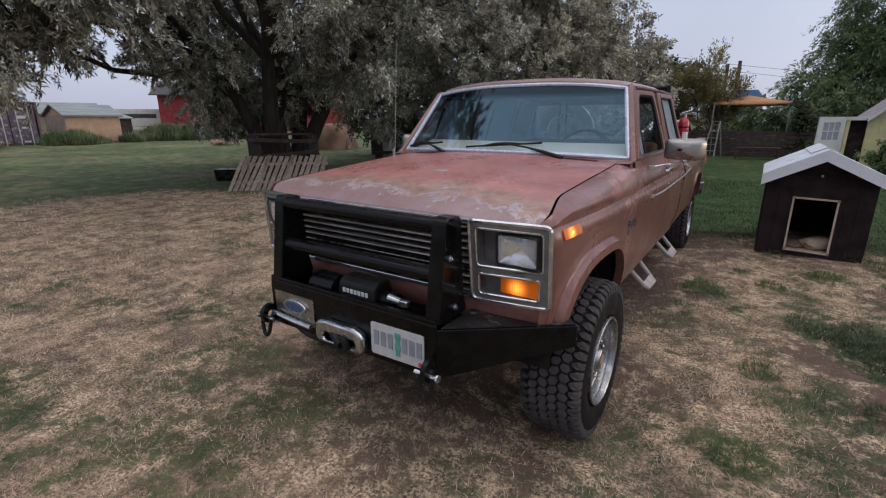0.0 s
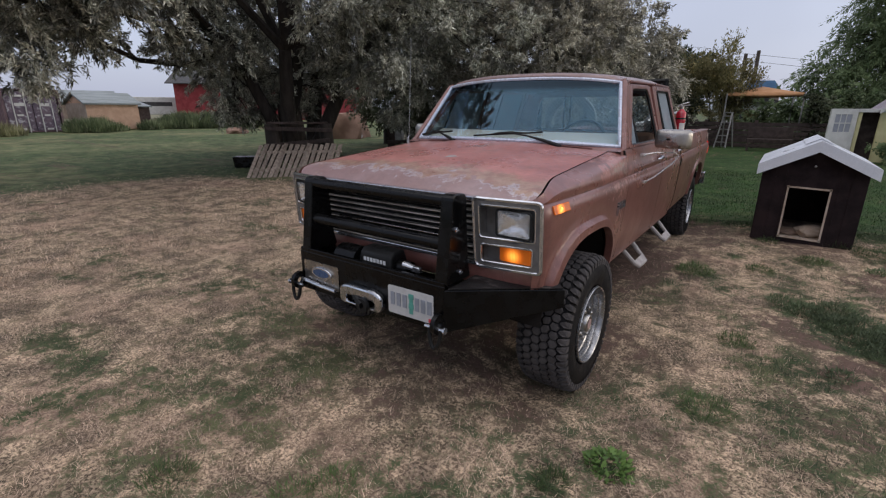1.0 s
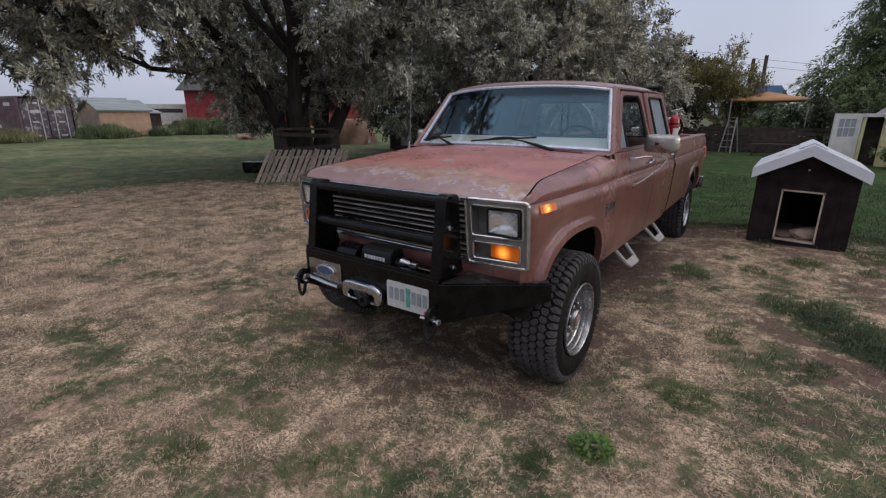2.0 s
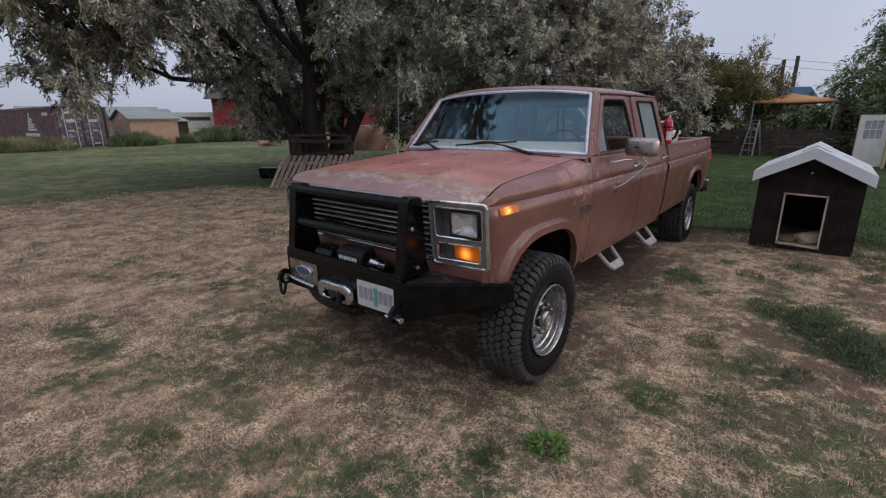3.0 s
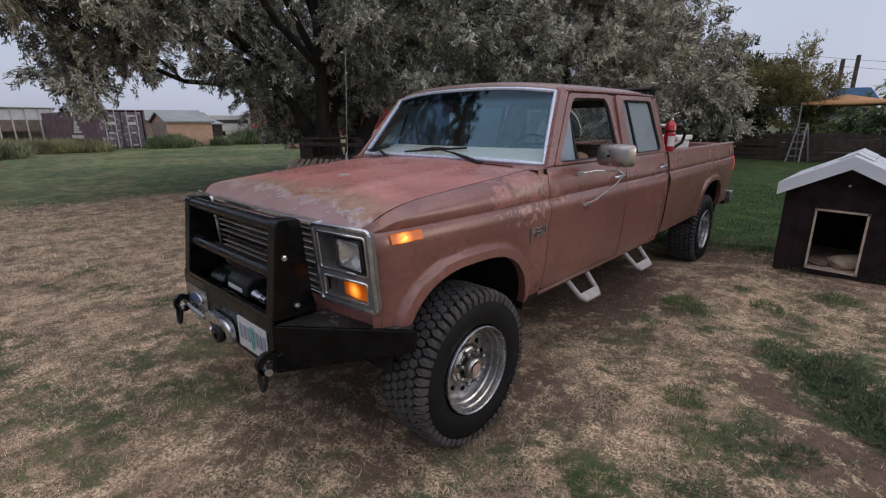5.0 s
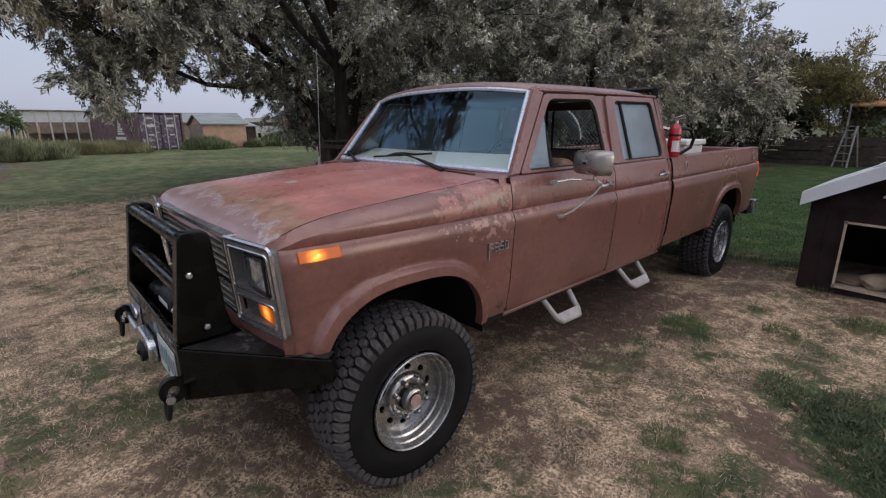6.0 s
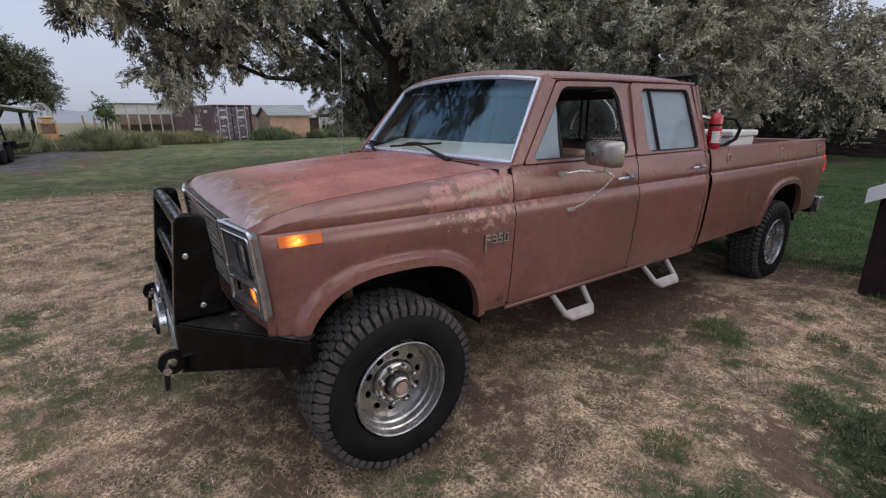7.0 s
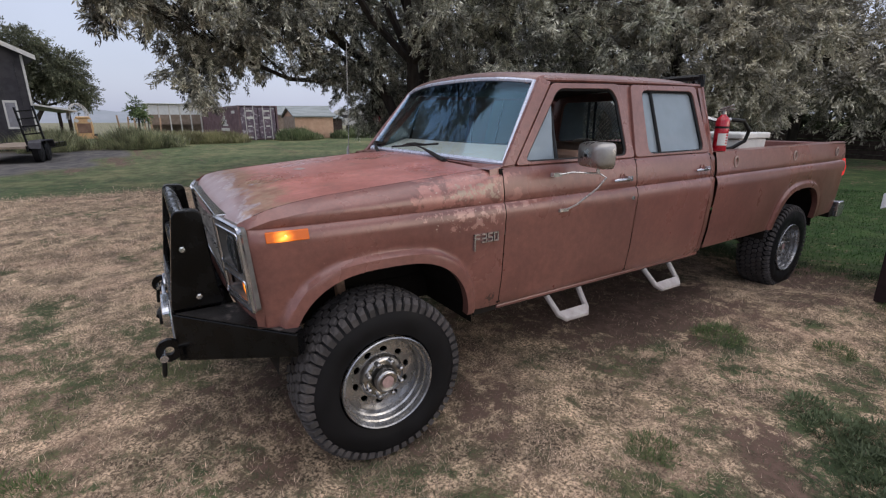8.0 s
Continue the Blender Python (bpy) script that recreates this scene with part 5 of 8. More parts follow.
# cargo bed
RING = mat("faded_ring", (0.33, 0.25, 0.21), (0.26, 0.18, 0.15), 20, 0.5)
for s in (1, -1):
    bm = bmesh.new()
    body_side(bm, s, 4.888, 7.40, lambda y: 0.555, lambda y: 1.262, lambda y: [(0.895, 1.274), (0.87, 1.279), (0.80, 1.279), (0.79, 1.27), (0.79, 0.86)])
    side = part("bed_side", bm, PAINT, truck, "", True)
    for y in (5.16, 6.18, 7.12):
        bm = bmesh.new()
        loop = [(CX + s * 0.917, y + 0.026 * math.cos(a), 1.193 + 0.038 * math.sin(a)) for a in np.linspace(0, 2 * math.pi, 20)]
        tube(bm, loop, 0.007, 6, False)
        part("tie_ring", bm, RING, side, "", True)
    bm = bmesh.new()
    prism(bm, [(CX + s * (side_u(7.37, z) - 0.012), y, z) for y, z in ((7.365, 0.945), (7.41, 0.945), (7.42, 1.03), (7.41, 1.115), (7.365, 1.115))], (s * 0.018, 0, 0))
    part("tail_light", bm, TAILRED, side, "lit red tail light", False, 0.005)
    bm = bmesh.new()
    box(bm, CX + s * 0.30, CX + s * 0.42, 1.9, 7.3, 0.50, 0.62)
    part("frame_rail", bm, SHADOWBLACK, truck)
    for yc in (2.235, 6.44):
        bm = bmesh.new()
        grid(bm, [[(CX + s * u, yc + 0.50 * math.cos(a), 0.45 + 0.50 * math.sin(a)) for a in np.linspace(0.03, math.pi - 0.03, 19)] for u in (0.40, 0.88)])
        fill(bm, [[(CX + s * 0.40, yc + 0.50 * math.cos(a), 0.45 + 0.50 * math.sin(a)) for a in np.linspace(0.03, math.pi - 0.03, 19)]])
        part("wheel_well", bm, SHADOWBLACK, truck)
    bm = bmesh.new()
    tube(bm, [(CX + s * 0.62, 2.14, 0.36), (CX + s * 0.60, 2.10, 0.93)], 0.028, 8)
    part("shock_absorber", bm, mat("rusty_tan", (0.30, 0.19, 0.13), None, 10, 0.7) if s > 0 else SHADOWBLACK, truck, "", True)
bm = bmesh.new()
box(bm, CX - 0.80, CX + 0.80, 4.91, 7.38, 0.83, 0.86)
box(bm, CX - 0.80, CX + 0.80, 4.905, 4.93, 0.60, 1.262)
part("bed_floor", bm, PAINT, truck)
bm = bmesh.new()
box(bm, CX - 0.80, CX + 0.80, 7.36, 7.405, 0.60, 1.268)
part("tailgate", bm, PAINT, truck, "", False, 0.012)
bm = bmesh.new()
prism(bm, [(CX - 0.93, y, z) for y, z in ((7.45, 0.50), (7.58, 0.50), (7.60, 0.55), (7.60, 0.645), (7.58, 0.665), (7.45, 0.665))], (1.86, 0, 0))
part("rear_bumper", bm, CHROME, truck, "chrome step bumper", False, 0.012)
bm = bmesh.new()
box(bm, CX - 0.88, CX + 0.88, 7.38, 7.452, 0.50, 0.60)
part("bumper_bracket", bm, SHADOWBLACK, truck)
for y in (2.225, 6.465):
    bm = bmesh.new()
    tube(bm, [(CX - 0.70, y, 0.342), (CX + 0.70, y, 0.342)], 0.05, 10)
    bmesh.ops.create_uvsphere(bm, u_segments=12, v_segments=8, radius=0.15, matrix=Matrix.Translation((CX + 0.1, y, 0.342)))
    part("axle", bm, SHADOWBLACK, truck, "", True)
# hoop steps
for y0, y1 in ((3.29, 3.58), (4.22, 4.53)):
    bm = bmesh.new()
    pts = [(CX + 0.80, y0, 0.53), (CX + 0.86, y0 + 0.01, 0.49), (CX + 0.95, y0 + 0.03, 0.395), (CX + 0.975, y0 + 0.06, 0.375), (CX + 0.98, y1 - 0.06, 0.375), (CX + 0.95, y1 - 0.03, 0.395), (CX + 0.86, y1 - 0.01, 0.49), (CX + 0.80, y1, 0.53)]
    tube(bm, pts, 0.0175, 8)
    prism(bm, [(CX + u, y, z) for u, y, z in ((0.94, y0 + 0.03, 0.41), (0.975, y0 + 0.05, 0.380), (0.975, y1 - 0.05, 0.380), (0.94, y1 - 0.03, 0.41))], (0.008, 0, 0.008))
    part("hoop_step", bm, STEPPAINT, truck, "worn off-white tubular step", True)
# driver's mirror on its bent arm, and the far one
for s in (1, -1):
    m = Matrix.Translation(sided(s, 1.085, 3.37, 1.33)) @ Matrix.Rotation(radians(-18 * s), 4, 'Z')
    bm = bmesh.new()
    rows = []
    for d, q in ((0.038, 0.94), (0.03, 1.0), (-0.02, 0.98), (-0.045, 0.86), (-0.058, 0.6), (-0.062, 0.1)):
        rows.append([m @ Vector((p[0] * q, d, p[1] * q)) for p in rounded([(-0.122, -0.066), (0.122, -0.066), (0.122, 0.066), (-0.122, 0.066)], 0.035)])
    grid(bm, [r + r[:1] for r in rows])
    mirror = part("side_mirror", bm, mat("brushed_mirror_shell", (0.40, 0.38, 0.36), (0.33, 0.31, 0.29), 9, 0.36, 0.9, bump=0.04) if s > 0 else DULLCHROME, truck, "brushed metal side mirror on a bent arm", True)
    bm = bmesh.new()
    bm.faces.new([bm.verts.new(m @ Vector((p[0], 0.036, p[1]))) for p in rounded([(-0.112, -0.058), (0.112, -0.058), (0.112, 0.058), (-0.112, 0.058)], 0.03)])
    part("mirror_glass", bm, CHROME, mirror)
    bm = bmesh.new()
    tube(bm, [sided(s, 0.935, 3.27, 1.222), sided(s, 1.0, 3.30, 1.238), sided(s, 1.11, 3.38, 1.236), sided(s, 1.135, 3.40, 1.215), sided(s, 1.10, 3.385, 1.16), sided(s, 1.0, 3.345, 1.06), sided(s, 0.955, 3.32, 1.03)], 0.0055, 8)
    tube(bm, [sided(s, 1.10, 3.375, 1.237), sided(s, 1.10, 3.375, 1.26)], 0.009, 8)
    box(bm, CX + s * 0.915, CX + s * 0.94, 3.22, 3.28, 1.212, 1.232)
    box(bm, CX + s * 0.93, CX + s * 0.955, 3.27, 3.335, 1.018, 1.034)
    part("mirror_arm", bm, mat("pale_chrome", (0.70, 0.68, 0.66), (0.55, 0.52, 0.50), 15, 0.28, 0.7) if s > 0 else CHROME, mirror, "", True)
# headache rack with expanded mesh
rack = bmesh.new()
for s in (1, -1):
    tube(rack, [sided(s, 0.70, 4.915, 1.28), sided(s, 0.70, 4.915, 1.815)], 0.024, 6)
    tube(rack, [(-1.755 + s * 0.036, 4.915, 1.28), (-1.755 + s * 0.036, 4.915, 1.80)], 0.012, 6)
tube(rack, [(CX - 0.72, 4.915, 1.80), (CX + 0.72, 4.915, 1.80)], 0.022, 6)
tube(rack, [(CX - 0.72, 4.915, 1.30), (CX + 0.72, 4.915, 1.30)], 0.022, 6)
for s in (1, -1):
    prism(rack, [sided(s, a, 4.93, z) for a, z in ((0.60, 1.29), (0.715, 1.29), (0.715, 1.81), (0.60, 1.81))], (0, 0.008, 0))
rack = part("headache_rack", rack, BLACK, truck, "black steel rack behind the cab with expanded mesh", False)
bm = bmesh.new()
for k in range(-34, 35):
    for sl in (1, -1):
        x0, x1 = k * 0.04 - sl * 0.24, k * 0.04 + sl * 0.24
        z0, z1 = 1.31, 1.79
        if abs(x0) > 0.70:
            c = math.copysign(0.70, x0)
            z0, x0 = z0 + (z1 - z0) * (c - x0) / (x1 - x0), c
        if abs(x1) > 0.70:
            c = math.copysign(0.70, x1)
            z1, x1 = z0 + (z1 - z0) * (c - x0) / (x1 - x0), c
        if z1 - z0 > 0.02 and abs(x0) <= 0.71 and abs(x1) <= 0.71:
            tube(bm, [(CX + x0, 4.918, z0), (CX + x1, 4.918, z1)], 0.0035, 3, False)
part("expanded_mesh", bm, mat("mesh_grey", (0.22, 0.22, 0.22), None, 20, 0.5, 0.4), rack)
bm = bmesh.new()
arch = [(-1.735 + 0.30 * math.cos(a), 4.945, 1.40 + 0.30 * math.sin(a)) for a in np.linspace(0, math.pi, 19)] + [(-1.735 + 0.20 * math.cos(a), 4.945, 1.40 + 0.20 * math.sin(a)) for a in np.linspace(math.pi, 0, 19)]
prism(bm, arch, (0, 0.03, 0))
part("mesh_arch", bm, mat("pale_arch_plastic", (0.62, 0.62, 0.60), (0.55, 0.55, 0.53), 6, 0.5), rack, "pale arched band behind the mesh")

# ---- load in the bed ----
ex = thing("fire_extinguisher", (CX + 0.86, 4.99, 1.279), "red fire extinguisher with a white label on the bed rail", "fire extinguisher")
bm = bmesh.new()
lathe(bm, [(1.279, 0.044), (1.285, 0.047), (1.485, 0.047), (1.51, 0.040), (1.525, 0.024), (1.54, 0.016)], (CX + 0.86, 4.99, 0), 2, 24)
part("cylinder", bm, REDPAINT, ex, "", True)
bm = bmesh.new()
tube(bm, [(CX + 0.86, 4.99, 1.53), (CX + 0.86, 4.99, 1.56)], 0.018, 8)
tube(bm, [(CX + 0.82, 4.99, 1.56), (CX + 0.93, 4.99, 1.575)], 0.008, 6)
tube(bm, [(CX + 0.83, 4.99, 1.572), (CX + 0.92, 4.99, 1.60)], 0.007, 6)
part("valve", bm, DULLCHROME, ex, "", True)
bm = bmesh.new()
lathe(bm, [(1.44, 0.0475), (1.44, 0.049), (1.455, 0.049), (1.455, 0.0475)], (CX + 0.86, 4.99, 0), 2, 24, 1, True)
part("strap", bm, TRIMBLACK, ex)
bm = bmesh.new()
grid(bm, [[(CX + 0.86 + 0.0478 * math.cos(a), 4.99 + 0.0478 * math.sin(a), z) for a in np.linspace(-1.5, 0.35, 9)] for z in (1.32, 1.405)])
part("label", bm, WHITEPLASTIC, ex, "white paper label")
bm = bmesh.new()
for k in range(4):
    grid(bm, [[(CX + 0.86 + 0.0482 * math.cos(a), 4.99 + 0.0482 * math.sin(a), z) for a in np.linspace(-0.35, 0.15, 5)] for z in (1.33 + 0.019 * k, 1.341 + 0.019 * k)])
part("label_bar", bm, REDPAINT, ex)
tank = thing("fuel_tank", (CX + 0.45, 5.18, 0.86), "black fuel tank with a steel hand pump and hose", "fuel tank")
bm = bmesh.new()
box(bm, CX - 0.60, CX + 0.70, 4.96, 5.36, 0.86, 1.25)
part("tank_body", bm, BLACK, tank, "", False, 0.02)
bm = bmesh.new()
lathe(bm, [(1.25, 0.04), (1.30, 0.04), (1.31, 0.075), (1.42, 0.08), (1.46, 0.05), (1.50, 0.02)], (CX + 0.56, 5.18, 0), 2, 16)
tube(bm, [(CX + 0.56, 5.18, 1.44), (CX + 0.64, 5.12, 1.52), (CX + 0.74, 5.15, 1.49), (CX + 0.80, 5.22, 1.50)], 0.017, 8)
part("pump", bm, DULLCHROME, tank, "grey steel pump", True)
bm = bmesh.new()
tube(bm, [(CX + 0.80, 5.22, 1.50), (CX + 0.86, 5.30, 1.49), (CX + 0.88, 5.36, 1.42), (CX + 0.86, 5.36, 1.34), (CX + 0.80, 5.30, 1.285), (CX + 0.70, 5.24, 1.26)], 0.015, 8)
part("hose", bm, TRIMBLACK, tank, "black rubber hose", True)
cooler = thing("cooler_box", (CX + 0.58, 5.72, 0.86), "white plastic cooler box with a lid in the truck bed", "cooler")
bm = bmesh.new()
prism(bm, [(CX + a, 5.48, z) for a, z in ((0.36, 0.86), (0.74, 0.86), (0.77, 1.345), (0.34, 1.345))], (0, 0.46, 0))
part("body", bm, WHITEPLASTIC, cooler, "", False, 0.015)
bm = bmesh.new()
box(bm, CX + 0.32, CX + 0.79, 5.465, 5.955, 1.347, 1.395)
part("lid", bm, WHITEPLASTIC, cooler, "", False, 0.012)


# the truck and its load stand slightly askew towards the tail
for th in (truck, ex, tank, cooler):
    for ob in th.children_recursive:
        for v in ob.data.vertices:
            v.co.x -= 0.021 * max(0.0, v.co.y - 4.3)


# ---- trees ----
BARK = mat("dark_bark", (0.04, 0.03, 0.025), (0.022, 0.018, 0.015), 8, 0.95, bump=0.9, bscale=30, stretch=(1, 1, 0.25))
# wide lo-hi range paints shaded hollows and lit clumps into the olive leaves
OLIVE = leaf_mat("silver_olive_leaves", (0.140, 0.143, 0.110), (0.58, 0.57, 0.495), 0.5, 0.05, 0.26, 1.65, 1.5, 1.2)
TANOLIVE = leaf_mat("tan_olive_leaves", (0.23, 0.215, 0.165), (0.58, 0.54, 0.45), 0.6, 0.10, 0.45, 1.5, 1.4)
WILLOW = leaf_mat("willow_leaves", (0.11, 0.16, 0.075), (0.22, 0.27, 0.14), 0.5, 0.35)
DARKLEAF = leaf_mat("dark_green_leaves", (0.06, 0.075, 0.042), (0.12, 0.13, 0.08), 0.5, 0.3)
YELLOWLEAF = leaf_mat("yellowing_leaves", (0.36, 0.30, 0.14), (0.15, 0.155, 0.075), 0.6, 0.3)
WEEDLEAF = leaf_mat("weed_leaves", (0.17, 0.20, 0.11), (0.38, 0.37, 0.23), 0.6, 0.3, 0.5, 1.4, 1.4)


def unit(v):
    return v / np.maximum(1e-9, np.linalg.norm(v, axis=-1, keepdims=True))


def leaves(rnd, centres, outward, per, spray, droop, size, slim):
    """Leaf blades along drooping branchlets: each branchlet runs outward from its centre and bows down, its leaves point along it."""
    k = len(centres)
    d = unit(outward + rnd.normal(0, 0.60, (k, 3)) + np.array([0, 0, 0.35 - 0.6 * droop]))
    t = rnd.uniform(0, 1, (k, per, 1)) ** 0.8
    ln = (spray * rnd.uniform(0.55, 1.4, (k, 1, 1)))
    down = np.array([0, 0, -1.0]) * 0.32 * droop
    p = centres[:, None] + d[:, None] * t * ln + down * (t ** 2) * ln + rnd.normal(0, spray * 0.08, (k, per, 3))
    run = unit(d[:, None] + down * 2 * t).reshape(-1, 3)
    p = p.reshape(-1, 3)
    n = len(p)
    a = unit(run + rnd.normal(0, 0.55, (n, 3)))
    b = unit(np.cross(a, rnd.normal(0, 0.75, (n, 3)) + np.array([0, 0, 1.0])))
    s = (size * rnd.uniform(0.6, 1.35, (n, 1)))
    v = np.stack([p, p + a * s * 0.45 + b * s * slim, p + a * s, p + a * s * 0.45 - b * s * slim], 1).reshape(-1, 3)
    return v


def limb(bm, a, b, r0, r1, rnd, bend=0.12, n=6, steps=5):
    a, b = Vector(a), Vector(b)
    off = Vector(rnd.normal(0, 1, 3)) * (b - a).length * bend
    pts = [a.lerp(b, t) + off * math.sin(math.pi * t) + Vector((0, 0, (b - a).length * 0.06 * math.sin(math.pi * t))) for t in np.linspace(0, 1, steps)]
    tube(bm, pts, [r0 + (r1 - r0) * t for t in np.linspace(0, 1, steps)], n)
    return pts


def tree(name, label, trunks, blobs, sprays, per, material, seed, spray=0.55, droop=0.8, size=0.085, slim=0.14, shell=0.55, crown="crown", gaps=0.25, category="tree", twigs=0.08, clump=0.10):
    """Trunks: list of (foot, head, radius). Blobs: (centre, radii, weight) that the crown fills unevenly."""
    rnd = np.random.RandomState(seed)
    base = trunks[0][0]
    th = thing(name, base, label, category)
    bm = bmesh.new()
    heads = []
    for foot, head, r in trunks:
        f = Vector(foot) - Vector((0, 0, 0.1))
        mid = f.lerp(Vector(head), 0.5) + Vector((rnd.normal(0, 0.12), rnd.normal(0, 0.12), 0))
        tube(bm, [f, f + Vector((0, 0, 0.12)), mid, head], [r * 1.35, r, r * 0.85, r * 0.65], 10)
        heads.append((Vector(head), r * 0.65))
    part("trunk", bm, BARK, th, "", True)
    lb = bmesh.new()
    cs, outs = [], []
    wsum = sum(b[2] for b in blobs)
    for c, rad, w in blobs:
        c, rad = np.array(c), np.array(rad)
        head, hr = min(heads, key=lambda h: (h[0] - Vector(c)).length)
        pts = limb(lb, head, c, hr * 0.7, hr * 0.22, rnd)
        for q in range(5):
            dirv = unit(rnd.normal(0, 1, 3))
            limb(lb, pts[-1 - q % 3], c + dirv * rad * 0.8, hr * 0.22, hr * 0.04, rnd, 0.1, 5, 4)
        k = int(sprays * w / wsum)
        nc = max(3, int(k / 24))
        cd = unit(rnd.normal(0, 1, (nc, 3)))
        cc = c + cd * rad * (shell + (1 - shell) * rnd.uniform(0, 1.05, (nc, 1)) ** 0.6)
        keep = np.array([noise.noise(Vector(q) * 0.6 + Vector((seed, 0, 0))) > -0.45 + gaps for q in cc])
        cc, cd = cc[keep], cd[keep]
        pick = rnd.randint(0, len(cc), k)
        sig = clump * rad.mean() * rnd.uniform(0.6, 1.3, len(cc))
        off = rnd.normal(0, 1, (k, 3)) * sig[pick][:, None] * np.array([1, 1, 0.7])
        p = cc[pick] + off
        d = unit(cd[pick] * 0.6 + unit(off) * 0.8)
        inner = rnd.uniform(0, 1, k) < 0.34
        p[inner] = c + rnd.normal(0, 0.30, (inner.sum(), 3)) * rad
        cs.append(p)
        outs.append(d)
        for q in p[: int(len(p) * twigs)]:
            e = pts[-1] if rnd.rand() < 0.6 else pts[-2]
            tube(lb, [e, Vector(q).lerp(e, 0.5) + Vector((0, 0, 0.15)), q], [0.014, 0.009, 0.004], 3, False)
    part("limb", lb, BARK, th, "", True)
    v = leaves(rnd, np.concatenate(cs), np.concatenate(outs), per, spray, droop, size, slim)
    quads(crown, v, np.arange(len(v)).reshape(-1, 4), material, th)
    return th


g0 = ground_z
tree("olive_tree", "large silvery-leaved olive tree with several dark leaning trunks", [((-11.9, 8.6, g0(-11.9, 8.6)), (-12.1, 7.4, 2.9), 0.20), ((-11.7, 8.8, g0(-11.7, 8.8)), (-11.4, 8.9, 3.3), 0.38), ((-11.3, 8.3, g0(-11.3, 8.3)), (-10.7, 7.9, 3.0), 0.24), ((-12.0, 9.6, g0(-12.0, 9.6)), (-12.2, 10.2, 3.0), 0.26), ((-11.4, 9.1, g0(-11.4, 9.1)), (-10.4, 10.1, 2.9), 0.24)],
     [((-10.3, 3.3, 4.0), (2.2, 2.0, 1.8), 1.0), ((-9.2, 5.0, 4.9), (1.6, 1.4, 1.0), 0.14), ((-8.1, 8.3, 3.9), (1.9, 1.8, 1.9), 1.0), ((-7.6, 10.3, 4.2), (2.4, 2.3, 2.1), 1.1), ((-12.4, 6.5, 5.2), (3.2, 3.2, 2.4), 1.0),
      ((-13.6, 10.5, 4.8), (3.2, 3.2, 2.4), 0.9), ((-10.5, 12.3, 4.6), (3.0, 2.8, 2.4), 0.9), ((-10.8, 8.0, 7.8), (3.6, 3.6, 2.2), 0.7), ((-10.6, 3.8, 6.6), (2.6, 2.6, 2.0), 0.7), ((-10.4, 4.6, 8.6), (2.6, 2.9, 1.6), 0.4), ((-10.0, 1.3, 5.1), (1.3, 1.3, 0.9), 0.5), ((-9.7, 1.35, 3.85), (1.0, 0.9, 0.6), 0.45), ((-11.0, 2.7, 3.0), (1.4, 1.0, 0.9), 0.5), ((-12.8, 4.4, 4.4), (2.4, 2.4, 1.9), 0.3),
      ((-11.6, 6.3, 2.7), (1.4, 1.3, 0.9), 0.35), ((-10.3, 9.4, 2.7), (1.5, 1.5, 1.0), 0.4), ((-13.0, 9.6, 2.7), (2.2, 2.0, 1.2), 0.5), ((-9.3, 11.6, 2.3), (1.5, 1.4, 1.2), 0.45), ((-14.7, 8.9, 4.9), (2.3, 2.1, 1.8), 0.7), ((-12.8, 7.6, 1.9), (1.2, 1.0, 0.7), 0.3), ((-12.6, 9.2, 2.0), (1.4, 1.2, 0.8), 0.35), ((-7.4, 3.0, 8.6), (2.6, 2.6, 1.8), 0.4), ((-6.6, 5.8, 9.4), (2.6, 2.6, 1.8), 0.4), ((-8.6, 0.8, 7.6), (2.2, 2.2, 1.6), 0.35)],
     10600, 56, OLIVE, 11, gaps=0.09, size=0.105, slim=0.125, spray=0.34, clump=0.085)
tree("olive_tree", "broad silvery olive tree standing behind the truck bed", [((-7.0, 14.6, g0(-7, 14.6)), (-6.8, 14.3, 2.2), 0.20), ((-7.3, 14.9, g0(-7.3, 14.9)), (-8.2, 15.4, 2.4), 0.16)],
     [((-6.9, 13.6, 3.8), (2.4, 2.2, 2.2), 1.1), ((-5.4, 14.9, 3.4), (1.5, 1.9, 2.1), 0.9), ((-8.6, 15.2, 4.2), (2.6, 2.4, 2.3), 0.9), ((-6.8, 15.6, 5.6), (2.2, 2.2, 2.0), 0.9), ((-5.6, 14.2, 2.3), (1.4, 1.4, 0.8), 0.35), ((-8.0, 13.4, 2.3), (1.6, 1.4, 1.1), 0.5), ((-7.6, 15.0, 7.0), (2.6, 2.4, 1.8), 0.5)],
     4400, 54, TANOLIVE, 12, gaps=-0.1, size=0.115, slim=0.13, spray=0.36, clump=0.09)
tree("olive_tree", "grey-green olive tree at the back of the yard", [((-6.2, 20.0, g0(-6.2, 20)), (-6.0, 19.8, 2.0), 0.18)],
     [((-5.7, 19.4, 3.4), (2.2, 2.0, 2.2), 1.0), ((-4.4, 20.6, 2.6), (1.2, 1.4, 1.7), 0.6), ((-7.6, 19.6, 3.6), (2.3, 2.0, 2.3), 1.0), ((-6.0, 20.0, 5.0), (2.0, 2.0, 1.5), 0.7)],
     1800, 46, TANOLIVE, 13, gaps=-0.1, size=0.13, slim=0.16)
tree("shade_tree", "dark dense tree behind the old log stand", [((-12.2, 15.8, g0(-12.2, 15.8)), (-12.0, 15.6, 1.8), 0.2)],
     [((-12.0, 15.4, 1.9), (2.0, 1.8, 1.3), 1.0), ((-10.2, 16.6, 2.2), (1.8, 1.6, 1.7), 1.0), ((-13.6, 14.4, 2.4), (1.7, 1.7, 1.2), 0.7), ((-11.5, 16.0, 4.0), (2.6, 2.2, 1.8), 0.9)],
     1100, 42, DARKLEAF, 14, gaps=0.0, size=0.11, slim=0.24)


